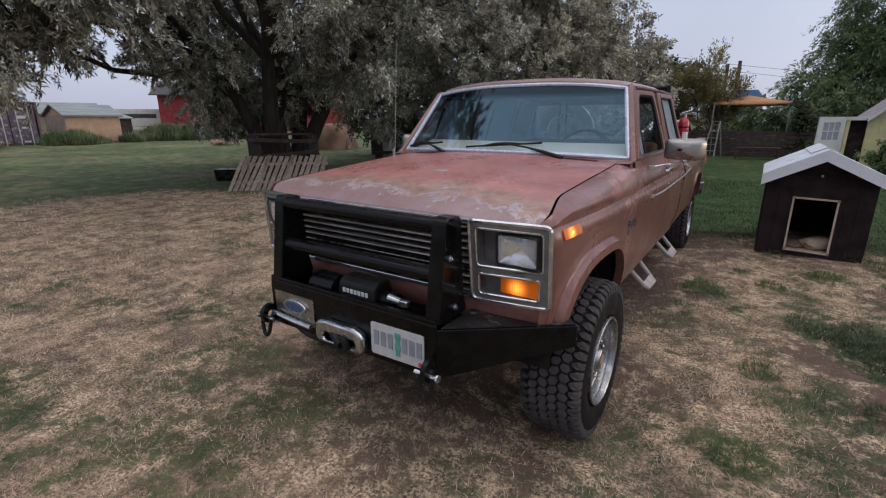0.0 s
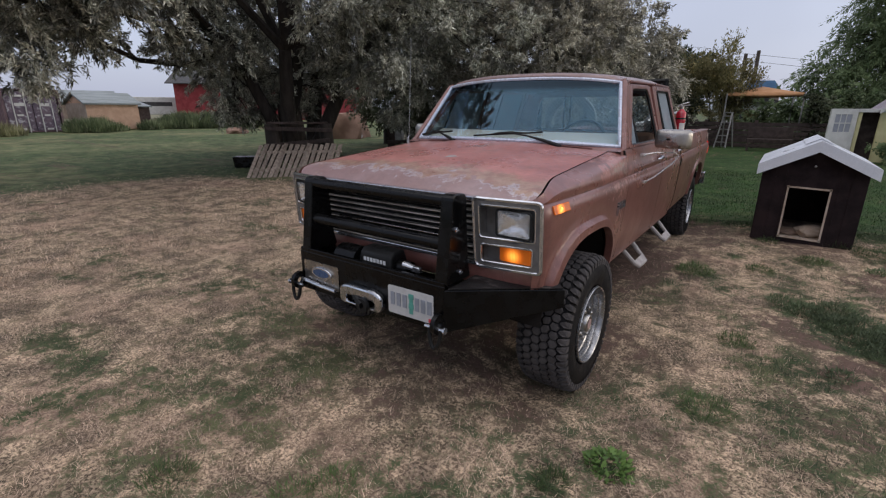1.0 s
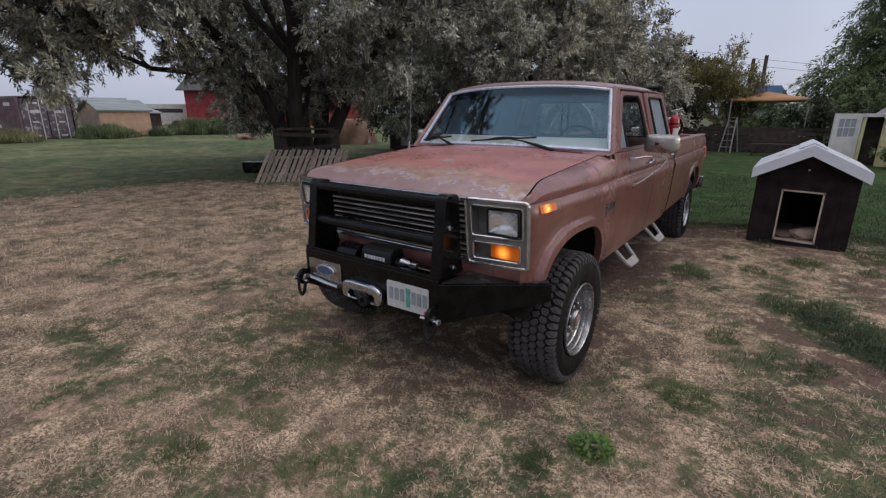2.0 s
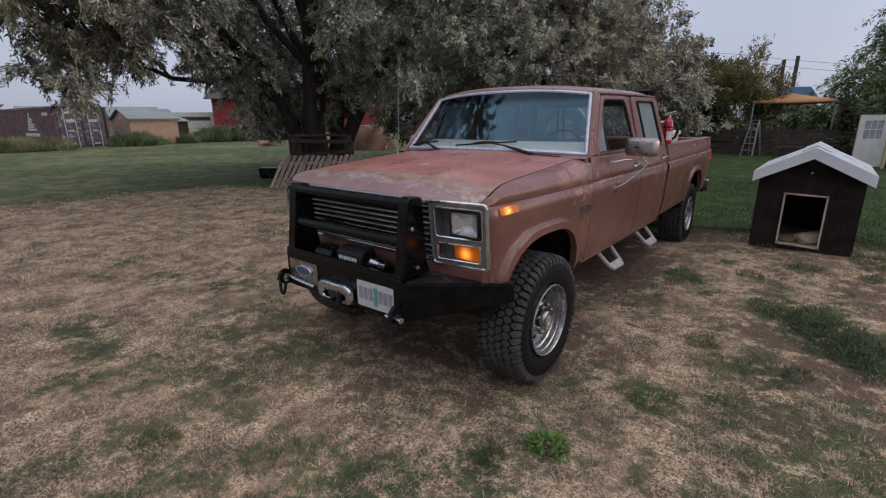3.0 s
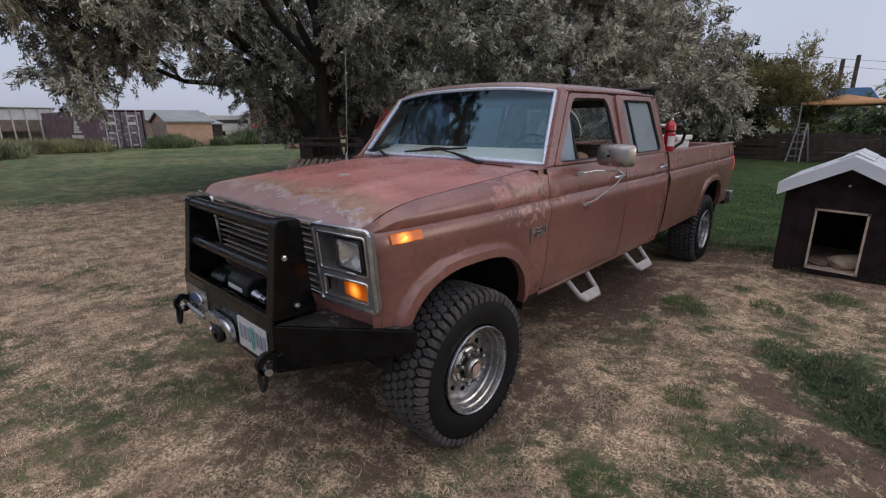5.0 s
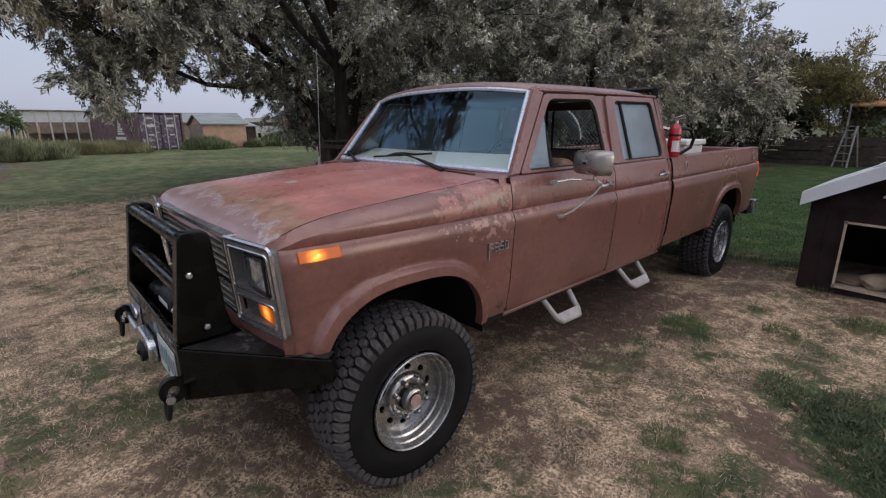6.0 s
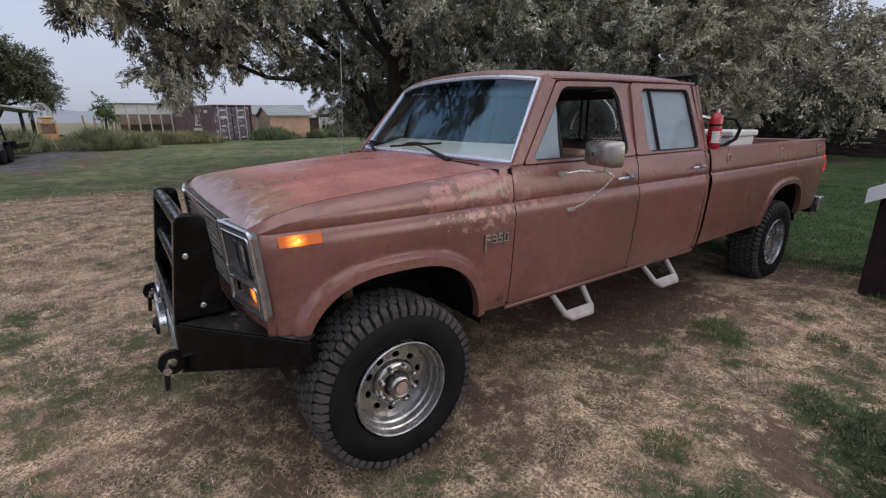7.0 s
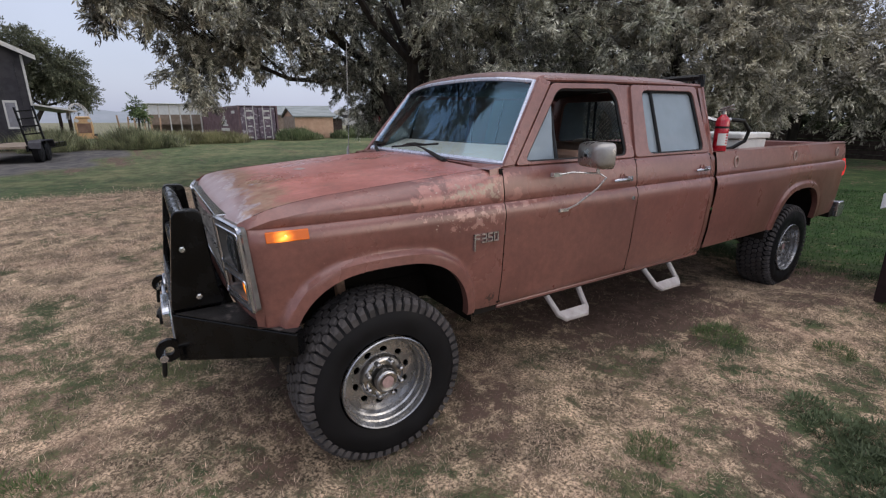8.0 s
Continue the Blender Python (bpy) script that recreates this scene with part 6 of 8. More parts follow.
# ---- yard behind the truck ----
WOODGREY = mat("weathered_grey_wood", (0.30, 0.245, 0.20), (0.19, 0.15, 0.12), 6, 0.85, bump=0.5, bscale=40, rand=0.18, stretch=(3, 3, 0.6))
WOODDARK = mat("dark_stained_boards", (0.055, 0.035, 0.03), (0.035, 0.024, 0.02), 7, 0.8, bump=0.4, bscale=40, rand=0.15)
DOGBROWN = mat("dark_brown_siding", (0.021, 0.0115, 0.012), (0.012, 0.0075, 0.008), 6, 0.7, bump=0.2, bscale=50, spec=0.2)
ROOFWHITE = mat("white_sheet_metal", (0.62, 0.64, 0.68), (0.54, 0.56, 0.60), 3, 0.4, bump=0.03, c3=(0.42, 0.42, 0.42), s3=6, cut=(0.66, 0.8))
TRIMWOOD = mat("bare_wood_trim", (0.50, 0.41, 0.33), (0.36, 0.27, 0.20), 9, 0.7)
BEDDING = mat("grubby_cushion", (0.42, 0.33, 0.25), (0.30, 0.22, 0.16), 10, 0.9, bump=0.4)
REDBARN = mat("red_barn_boards", (0.24, 0.03, 0.035), (0.18, 0.022, 0.026), 3, 0.8, bump=0.3)
ROOFDARK = mat("dark_roof", (0.06, 0.055, 0.055), (0.04, 0.04, 0.04), 3, 0.8)
ROOFGREY = mat("grey_green_metal_roof", (0.24, 0.265, 0.26), (0.19, 0.212, 0.205), 2, 0.5, stretch=(3, 0.4, 1))
TANWALL = mat("tan_board_wall", (0.58, 0.38, 0.26), (0.50, 0.325, 0.22), 3, 0.8)
BROWNWALL = mat("brown_grey_wall", (0.26, 0.20, 0.16), (0.2, 0.155, 0.12), 3, 0.8)
CONTAINER = mat("container_maroon", (0.155, 0.092, 0.102), (0.115, 0.07, 0.08), 2, 0.6, c3=(0.22, 0.16, 0.14), s3=4, cut=(0.64, 0.75))
CONTDOOR = mat("container_door_violet", (0.15, 0.105, 0.135), (0.095, 0.07, 0.10), 3, 0.6, c3=(0.42, 0.40, 0.43), s3=5, cut=(0.53, 0.62))
OFFWHITE = mat("off_white_paint", (0.62, 0.61, 0.58), (0.52, 0.51, 0.48), 4, 0.6, c3=(0.4, 0.36, 0.32), s3=9, cut=(0.64, 0.74))
CANVAS = mat("tan_canvas", (0.46, 0.24, 0.11), (0.40, 0.20, 0.09), 4, 0.9)
YELLOWWALL = mat("pale_yellow_boards", (0.60, 0.55, 0.30), (0.52, 0.47, 0.25), 4, 0.8)
SHEDROOF = mat("purplish_grey_roofing", (0.30, 0.27, 0.29), (0.24, 0.21, 0.23), 5, 0.8)
BLUESHEET = mat("blue_sheet_metal", (0.12, 0.25, 0.42), (0.10, 0.2, 0.36), 3, 0.5)
POLEWOOD = mat("tarred_pole", (0.075, 0.055, 0.045), (0.05, 0.04, 0.032), 5, 0.9)
ALU = mat("dull_aluminium", (0.42, 0.41, 0.40), (0.33, 0.32, 0.31), 9, 0.45, 0.7)
YELLOWPAINT = mat("faded_yellow_machine_paint", (0.70, 0.46, 0.23), (0.60, 0.38, 0.19), 5, 0.6, c3=(0.30, 0.15, 0.08), s3=5, cut=(0.6, 0.7))
DARKMETAL = mat("dark_blue_grey_cladding", (0.026, 0.024, 0.031), (0.02, 0.018, 0.024), 3, 0.6)
PLYWOOD = mat("old_deck_boards", (0.26, 0.20, 0.15), (0.18, 0.14, 0.10), 5, 0.85)
RUST = mat("rust_heap", (0.27, 0.165, 0.115), (0.17, 0.10, 0.07), 2, 0.9, bump=0.8, bscale=8)
HILL = mat("haze_tinted_hills", (0.27, 0.29, 0.33), (0.23, 0.26, 0.28), 0.02, 1.0, bump=0)


def placed(name, at, turn, label, category, group="", kind=""):
    """A thing whose parts are then laid out round its own foot point, turned about z."""
    th = thing(name, at, label, category, group, kind)
    return th, Matrix.Translation(at) @ Matrix.Rotation(radians(turn), 4, 'Z')


def slab(m, x0, x1, y0, y1, z0, z1, name, material, parent, label="", bevel=0.004):
    bm = bmesh.new()
    box(bm, x0, x1, y0, y1, z0, z1, m)
    return part(name, bm, material, parent, label, False, bevel)


def poly(m, outline, depth, name, material, parent, label="", bevel=0.0):
    bm = bmesh.new()
    o = [m @ Vector(p) for p in outline]
    prism(bm, o, m.to_3x3() @ Vector(depth))
    return part(name, bm, material, parent, label, False, bevel)


# dog house
dh, m = placed("dog_house", (0.590, 6.30, 0.055), 0, "dark brown wooden dog house with a white metal gable roof", "dog house")
W, D, HW, HP = 0.465, 1.15, 0.865, 1.09
bm = bmesh.new()
op = [(-0.205, 0.065), (0.178, 0.055), (0.178, 0.635), (-0.205, 0.645)]
fill(bm, [[m @ Vector((x, 0, z)) for x, z in ((-W, 0), (W, 0), (W, HW), (0, HP), (-W, HW))], [m @ Vector((x, 0, z)) for x, z in op]])
part("front_wall", bm, DOGBROWN, dh, "", False, 0.0, 0.022)
for x in (-W, W):
    slab(m, x - 0.011, x + 0.011, 0.012, D, 0, HW, "side_wall", DOGBROWN, dh)
poly(m, [(x, D, z) for x, z in ((-W, 0), (W, 0), (W, HW), (0, HP), (-W, HW))], (0, 0.02, 0), "back_wall", DOGBROWN, dh)
slab(m, -W, W, 0.012, D, 0.02, 0.055, "floor_board", TRIMWOOD, dh)
for sgn in (-1, 1):
    a, b = ((0.535 if sgn > 0 else -0.525), HW - 0.012), (0.0, HP + 0.033)
    poly(m, [(a[0], -0.16, a[1]), (b[0], -0.16, b[1]), (b[0], -0.16, b[1] + 0.045), (a[0], -0.16, a[1] + 0.045)], (0, D + 0.28, 0.0), "roof_sheet", ROOFWHITE, dh, "", 0.006)
    poly(m, [(a[0], -0.175, a[1] - 0.075), (b[0], -0.175, b[1] - 0.075), (b[0], -0.175, b[1] + 0.042), (a[0], -0.175, a[1] + 0.042)], (0, 0.014, 0), "fascia", ROOFWHITE, dh)
for i in range(4):
    (xa, za), (xb, zb) = op[i], op[(i + 1) % 4]
    d = Vector((xb - xa, 0, zb - za)).normalized()
    nrm = Vector((-d.z, 0, d.x)) * 0.009
    poly(m, [(xa + q.x, -0.024, za + q.z) for q in (-nrm - d * 0.012, nrm - d * 0.012)] + [(xb + q.x, -0.024, zb + q.z) for q in (nrm + d * 0.012, -nrm + d * 0.012)], (0, 0.012, 0), "door_trim", TRIMWOOD, dh, "pale bare wood trim")
rs = (HP + 0.045 - HW) / 0.53
for sgn in (-1, 1):
    poly(m, [(0.0, 0.10, HP + 0.084), (sgn * 0.13, 0.10, HP + 0.084 - 0.13 * rs), (sgn * 0.13, 0.10, HP + 0.090 - 0.13 * rs), (0.0, 0.10, HP + 0.091)], (0, D - 0.06, 0), "ridge_cap", ROOFWHITE, dh)
for x, h in ((-0.34, 0.90), (-0.24, 0.94), (0.24, 0.94), (0.34, 0.90)):
    slab(m, x - 0.006, x + 0.006, -0.016, -0.010, 0.0, h, "batten", DOGBROWN, dh)
bm = bmesh.new()
lathe(bm, [(0, 0.012), (0.01, 0.012), (0.011, 0.004)], m @ Vector((0.0, -0.013, 0.885)), 1, 10, -1)
part("knob", bm, DULLCHROME, dh)


def cushion(name, at, size, turn, material, label, seed):
    bm = bmesh.new()
    bmesh.ops.create_icosphere(bm, subdivisions=3, radius=1.0)
    for v in bm.verts:
        c = v.co
        k = 1 + 0.18 * noise.noise(c * 2.2 + Vector((seed, 0, 0)))
        v.co = Vector((math.copysign(abs(c.x) ** 0.6, c.x) * size[0], math.copysign(abs(c.y) ** 0.6, c.y) * size[1], c.z * size[2])) * k
    bm.transform(Matrix.Translation(at) @ Matrix.Rotation(radians(turn), 4, 'Z'))
    ob = part(name, bm, material, None, "", True)
    return tagged(ob, label, "cushion")


cushion("cushion", (0.70, 6.52, 0.17), (0.16, 0.12, 0.07), 25, BEDDING, "pale grubby cushion on the dog house floor", 1.0)
cushion("blanket", (0.46, 6.58, 0.135), (0.14, 0.14, 0.035), -10, mat("brown_blanket", (0.22, 0.15, 0.11), None, 9, 0.95), "crumpled brown blanket in the dog house", 5.0)

# tyre standing beside the dog house
ty = thing("tyre", (1.78, 6.9, g0(1.78, 6.9)), "black rubber tyre standing on the lawn beside the dog house", "tyre")
bm = bmesh.new()
lathe(bm, [(-0.08, 0.19), (-0.10, 0.24), (-0.09, 0.31), (-0.06, 0.335), (0.06, 0.335), (0.09, 0.31), (0.10, 0.24), (0.08, 0.19)], (1.78, 6.9, g0(1.78, 6.9) + 0.325), 1, 40, 1, True)
part("casing", bm, RUBBER, ty, "", True)
bm = bmesh.new()
lathe(bm, [(-0.05, 0.192), (-0.03, 0.15), (-0.03, 0.05), (-0.06, 0.045), (-0.06, 0.0)], (1.78, 6.9, g0(1.78, 6.9) + 0.325), 1, 28, 1)
part("rim", bm, BLACK, ty, "", True)

# leaning picket panel with the old log stand behind it
pp, m = placed("picket_panel", (-8.95, 6.45, 0.0), 48, "weathered grey picket panel leaning in front of a tree", "fence panel")
lean = m @ Matrix.Rotation(radians(-52), 4, 'X')
for k in range(17):
    x = -0.94 + 0.117 * k
    bm = bmesh.new()
    hw, up, tw = 0.043 + 0.005 * ((k * 5) % 3 - 1), 0.05 * ((k * 7) % 4) / 3, 0.02 * ((k * 11) % 5 - 2)
    o = [(x - hw, 0, 0.0), (x + hw, 0, 0.0), (x + hw + 0.27 + tw, 0, 1.10 + up), (x - hw + 0.27 + tw, 0, 1.12 + up)]
    prism(bm, [lean @ Vector(p) for p in o], lean.to_3x3() @ Vector((0, 0.02, 0)))
    part("picket", bm, WOODGREY, pp)
for z in (0.25, 0.85):
    poly(lean, [(-0.98 + 0.27 * z, 0.021, z), (0.98 + 0.27 * z, 0.021, z), (0.98 + 0.27 * z, 0.021, z + 0.08), (-0.98 + 0.27 * z, 0.021, z + 0.08)], (0, 0.03, 0), "rail", WOODGREY, pp)
ls, m = placed("log_stand", (-10.6, 7.55, g0(-10.6, 7.55)), 48, "rough old log stand of posts and rails under the tree", "log stand")
for x in (-0.30, 1.10):
    bm = bmesh.new()
    tube(bm, [m @ Vector((x, 0, -0.05)), m @ Vector((x + 0.02, 0, 0.6)), m @ Vector((x, 0, 1.12))], [0.19, 0.18, 0.17], 10)
    part("log_post", bm, BARK, ls, "", True)
for z, y in ((0.95, -0.16), (0.55, -0.18)):
    slab(m @ Matrix.Rotation(radians(2 if z > 0.8 else -5), 4, 'Y'), -0.45, 1.25, y - 0.05, y + 0.02, z, z + 0.10, "rail", WOODDARK, ls)
slab(m, -0.4, 1.15, -0.12, 0.2, 1.12, 1.17, "plank", WOODDARK, ls)
bx, m = placed("plastic_tub", (-11.3, 6.9, g0(-11.3, 6.9)), 40, "black plastic tub lying on the lawn", "tub")
poly(m, [(-0.32, -0.2, 0), (0.32, -0.2, 0), (0.36, -0.2, 0.28), (-0.36, -0.2, 0.28)], (0, 0.4, 0), "tub_body", BLACK, bx, "", 0.02)
# post and mailbox-like drum beyond the trees
dp, m = placed("drum_on_post", (-11.8, 13.4, g0(-11.8, 13.4)), 40, "grey steel drum against a brown post", "drum")
bm = bmesh.new()
lathe(bm, [(0.35, 0.22), (0.36, 0.24), (1.1, 0.24), (1.11, 0.2)], m @ Vector((0.2, 0, 0)), 2, 16)
part("drum", bm, ALU, dp, "", True)
slab(m, -0.3, -0.02, -0.1, 0.1, -0.05, 1.2, "post", WOODDARK, dp)
slab(m, -0.3, 0.5, -0.2, 0.2, 0.25, 0.34, "shelf", WOODDARK, dp)

# white sheet lying against the trees, and old posts beside it
ws2, m = placed("roofing_sheet", (-16.9, 16.3, g0(-16.9, 16.3)), 40, "bent white sheet of roofing leaning in the grass", "metal sheet")
poly(m @ Matrix.Rotation(radians(-25), 4, 'X'), [(-0.2, 0, 0), (0.2, 0, 0), (0.3, 0, 0.15), (0.15, 0, 0.5), (-0.1, 0, 0.25)], (0, 0.02, 0), "sheet", ROOFWHITE, ws2)
for px, py, r, h in ((-13.9, 15.2, 0.13, 1.25), (-13.55, 15.5, 0.16, 1.15), (-13.2, 15.75, 0.12, 1.3), (-12.5, 15.3, 0.1, 1.0)):
    bm = bmesh.new()
    z = g0(px, py)
    tube(bm, [(px, py, z - 0.1), (px + 0.01, py, z + h * 0.5), (px - 0.01, py, z + h), (px - 0.01, py, z + h + 0.01)], [r * 1.1, r, r * 0.95, r * 0.5], 10)
    tagged(part("log_post", bm, BARK, None, "", True), "old dark log post standing under the trees", "post", "log posts under the trees")

# back fence
fence = thing("board_fence", (-1.0, 22.2, g0(-1, 22.2)), "low dark weathered board fence along the back of the yard", "fence")
for i in range(11):
    x = -13.0 + 1.75 * i
    slab(Matrix.Identity(4), x - 0.06, x + 0.06, 22.2, 22.32, 0.05, 1.18, "post", WOODDARK, fence)
rnd = random.Random(4)
for i in range(10):
    x = -13.0 + 1.75 * i
    for k in range(6):
        t = rnd.uniform(-0.6, 0.6)
        slab(Matrix.Translation((x, 22.2, 0)) @ Matrix.Rotation(radians(t), 4, 'Y'), 0.0, 1.75, -0.03, -0.005, 0.13 + 0.165 * k, 0.27 + 0.165 * k + rnd.uniform(-0.01, 0.01), "board", WOODDARK, fence)
# step ladder
lad, m = placed("step_ladder", (-1.72, 21.8, g0(-1.72, 21.8)), -20, "dull aluminium step ladder standing by the fence", "ladder")
m = m @ Matrix.Diagonal((0.8, 0.8, 0.86, 1))
for sgn in (-1, 1):
    for y0, y1 in ((-0.35, 0.0), (0.4, 0.05)):
        bm = bmesh.new()
        tube(bm, [m @ Vector((sgn * 0.27, y0, 0)), m @ Vector((sgn * 0.17, y1, 1.55))], 0.028, 6)
        part("leg", bm, ALU, lad)
for k in range(5):
    z = 0.25 + 0.29 * k
    w = 0.27 - 0.1 * z / 1.55
    y = -0.35 + 0.35 * z / 1.55
    slab(m, -w, w, y - 0.05, y + 0.06, z - 0.015, z + 0.02, "step", ALU, lad)
slab(m, -0.2, 0.2, -0.08, 0.12, 1.55, 1.58, "cap", ALU, lad)
# bench below the canopy
be, m = placed("garden_bench", (-0.2, 20.9, g0(-0.2, 20.9)), 5, "dark rusty garden bench by the fence", "bench")
slab(m, -0.7, 0.7, -0.2, 0.2, 0.40, 0.44, "seat", WOODDARK, be)
slab(m, -0.7, 0.7, 0.18, 0.22, 0.5, 0.85, "backrest", WOODDARK, be)
for x in (-0.65, 0.65):
    for y in (-0.17, 0.17):
        slab(m, x - 0.03, x + 0.03, y - 0.03, y + 0.03, 0, 0.41, "leg", WOODDARK, be)
# canopy
can, m = placed("canopy", (-0.82, 23.6, g0(-0.82, 23.6)), 8, "tan canvas canopy on thin poles", "canopy")
bm = bmesh.new()
cz = 2.06
apex = m @ Vector((0, 0, cz + 0.30))
cor = [m @ Vector((x, y, cz)) for x, y in ((-1.27, -1.2), (1.27, -1.2), (1.27, 1.2), (-1.27, 1.2))]
rows = [[], [], [], []]
for i in range(4):
    for t in np.linspace(0, 1, 7)[:-1]:
        e = cor[i].lerp(cor[(i + 1) % 4], t)
        sag = 0.03 * math.sin(math.pi * t)
        for j, q in enumerate((1.0, 0.66, 0.33, 0.02)):
            rows[j].append(apex.lerp(e, q) + Vector((0, 0, -0.06 * q * (1 - q) - sag * q)))
grid(bm, rows, True)
grid(bm, [[p + Vector((0, 0, -0.09)) for p in rows[0]], rows[0]], True)
part("canvas", bm, CANVAS, can, "", True, 0, 0.006)
for c in cor:
    bm = bmesh.new()
    tube(bm, [(c.x, c.y, 0.1), c], 0.03, 6)
    part("pole", bm, ALU, can)
# yellow garden shed with its white door ajar
sh, m = placed("garden_shed", (2.05, 18.5, g0(2.05, 18.5)), 0, "small pale yellow shed with an open white door", "shed")
slab(m, 0.35, 2.6, 0, 0.08, 0, 1.5, "wall", YELLOWWALL, sh)
slab(m, 2.52, 2.6, 0.08, 2.4, 0, 1.5, "wall", YELLOWWALL, sh)
slab(m, -0.12, -0.04, 0.0, 2.4, 0, 1.5, "wall", YELLOWWALL, sh)
slab(m, -0.12, 2.6, 2.32, 2.4, 0, 1.5, "wall", YELLOWWALL, sh)
slab(m, -0.2, 0.5, -0.03, 0.03, 1.42, 1.52, "lintel", OFFWHITE, sh)
slab(m, -0.2, 0.45, 0.03, 2.4, 1.46, 1.52, "porch_roof", SHEDROOF, sh)
# dark panel added inside the opening, standing in for the unlit interior
slab(m, -0.04, 2.5, 0.45, 0.48, 0, 1.46, "inner_wall", WOODDARK, sh)
for k in range(8):
    slab(m, 0.36 + 0.28 * k, 0.362 + 0.28 * k, -0.012, 0.002, 0, 1.5, "batten", YELLOWWALL, sh)
for sgn, x0 in ((1, 0.30), (-1, 2.75)):
    poly(m, [(x0, -0.25, 1.42), (1.5, -0.25, 2.52), (1.5, -0.25, 2.57), (x0, -0.25, 1.47)], (0, 2.9, 0), "roof", SHEDROOF, sh)
    poly(m, [(x0, -0.28, 1.38), (1.5, -0.28, 2.48), (1.5, -0.28, 2.58), (x0, -0.28, 1.48)], (0, 0.03, 0), "bargeboard", OFFWHITE, sh)
poly(m, [(0.40, 0.0, 1.5), (2.55, 0.0, 1.5), (1.5, 0.0, 2.5)], (0, 0.06, 0), "gable", YELLOWWALL, sh)
dm = m @ Matrix.Translation((-0.16, -0.06, 0)) @ Matrix.Rotation(radians(40), 4, 'Z')
bm = bmesh.new()
fill(bm, [[dm @ Vector(p) for p in ((-0.86, 0, 0.06), (0, 0, 0.06), (0, 0, 1.52), (-0.86, 0, 1.52))], [dm @ Vector(p) for p in ((-0.70, 0, 0.86), (-0.16, 0, 0.86), (-0.16, 0, 1.36), (-0.70, 0, 1.36))]])
door = part("door", bm, OFFWHITE, sh, "white door with a six-pane window", False, 0.0, 0.04)
slab(dm, -0.70, -0.16, -0.005, 0.005, 0.86, 1.36, "pane", mat("grey_pane", (0.30, 0.31, 0.35), (0.26, 0.27, 0.3), 6, 0.15), door)
for x in (-0.52, -0.34):
    slab(dm, x - 0.012, x + 0.012, -0.016, 0.016, 0.86, 1.36, "glazing_bar", OFFWHITE, door)
slab(dm, -0.70, -0.16, -0.0165, 0.0165, 1.10, 1.125, "glazing_bar", OFFWHITE, door)
# blue-roofed outbuilding, poles and wires
bs, m = placed("blue_shed", (-1.9, 42.0, 0.3), 0, "outbuilding with a blue sheet-metal roof", "outbuilding")
slab(m, -1.3, 1.3, 0, 3, 0, 2.6, "wall", BROWNWALL, bs)
poly(m, [(-1.4, -0.2, 2.6), (1.4, -0.2, 2.6), (0.9, -0.2, 3.3), (-0.7, -0.2, 3.35)], (0, 3.4, 0), "roof", BLUESHEET, bs)
wh, m = placed("white_house", (-0.9, 32.0, 0.25), 0, "low white house half hidden behind the hedge", "house")
slab(m, -2.6, 0.6, 0, 3, 0, 1.7, "wall", OFFWHITE, wh)
poly(m, [(-2.9, -0.3, 1.7), (0.9, -0.3, 1.7), (-1.0, -0.3, 2.3)], (0, 3.6, 0), "roof", ROOFDARK, wh)
slab(m, -1.6, -0.7, -0.02, 0.01, 0.7, 1.3, "window", mat("dark_pane", (0.06, 0.065, 0.07), None, 5, 0.1), wh)
for x, h in ((-7.6, 10.9), (-5.8, 11.35)):
    po, m = placed("utility_pole", (x, 100, 0.5), 0, "tall tarred wooden utility pole", "utility pole", "utility poles")
    bm = bmesh.new()
    tube(bm, [(x, 100, 0.3), (x, 100, h)], [0.34, 0.28], 10)
    part("mast", bm, POLEWOOD, po, "", True)
for z in (0.0, -1.1):
    bm = bmesh.new()
    tube(bm, [(-60, 108, 19.0 + z), (-30, 104, 14.6 + z), (-15, 100.5, 12.5 + z), (-6.7, 100, 10.8 + z), (2, 99.5, 9.3 + z), (30, 100, 6.6 + z)], 0.032, 4)
    tagged(part("overhead_wire", bm, TRIMBLACK), "thin dark overhead wire", "wire")

# ---- far side of the field ----
cn, m = placed("shipping_container", (-33.4, 8.14, 0.22), 185, "maroon steel shipping container with violet-grey double doors", "container")
L, CW, CH = 12.2, 1.25, 2.3
for sgn in (-1, 1):
    bm = bmesh.new()
    pts = []
    for k in range(int(L / 0.28)):
        y0 = 0.1 + 0.28 * k
        pts += [(y0, 0.0), (y0 + 0.09, 0.0), (y0 + 0.13, 0.04), (y0 + 0.22, 0.04)]
    grid(bm, [[m @ Vector((y, sgn * (CW - d), z)) for y, d in pts] for z in (0.12, CH - 0.1)])
    part("corrugated_side", bm, CONTAINER, cn, "", False, 0, 0.02)
    for z in (0.0, CH - 0.13):
        slab(m, 0, L, sgn * CW - 0.06, sgn * CW + 0.03, z, z + 0.13, "side_rail", CONTAINER, cn)
    slab(m, -0.02, 0.14, sgn * CW - 0.08, sgn * CW + 0.035, 0, CH, "corner_post", CONTAINER, cn)
slab(m, 0, L, -CW, CW, CH - 0.06, CH + 0.002, "container_roof", CONTAINER, cn)
slab(m, L - 0.05, L, -CW, CW, 0.1, CH - 0.1, "end_wall", CONTAINER, cn)
slab(m, 0, L, -CW, CW, 0.05, 0.12, "container_floor", CONTAINER, cn)
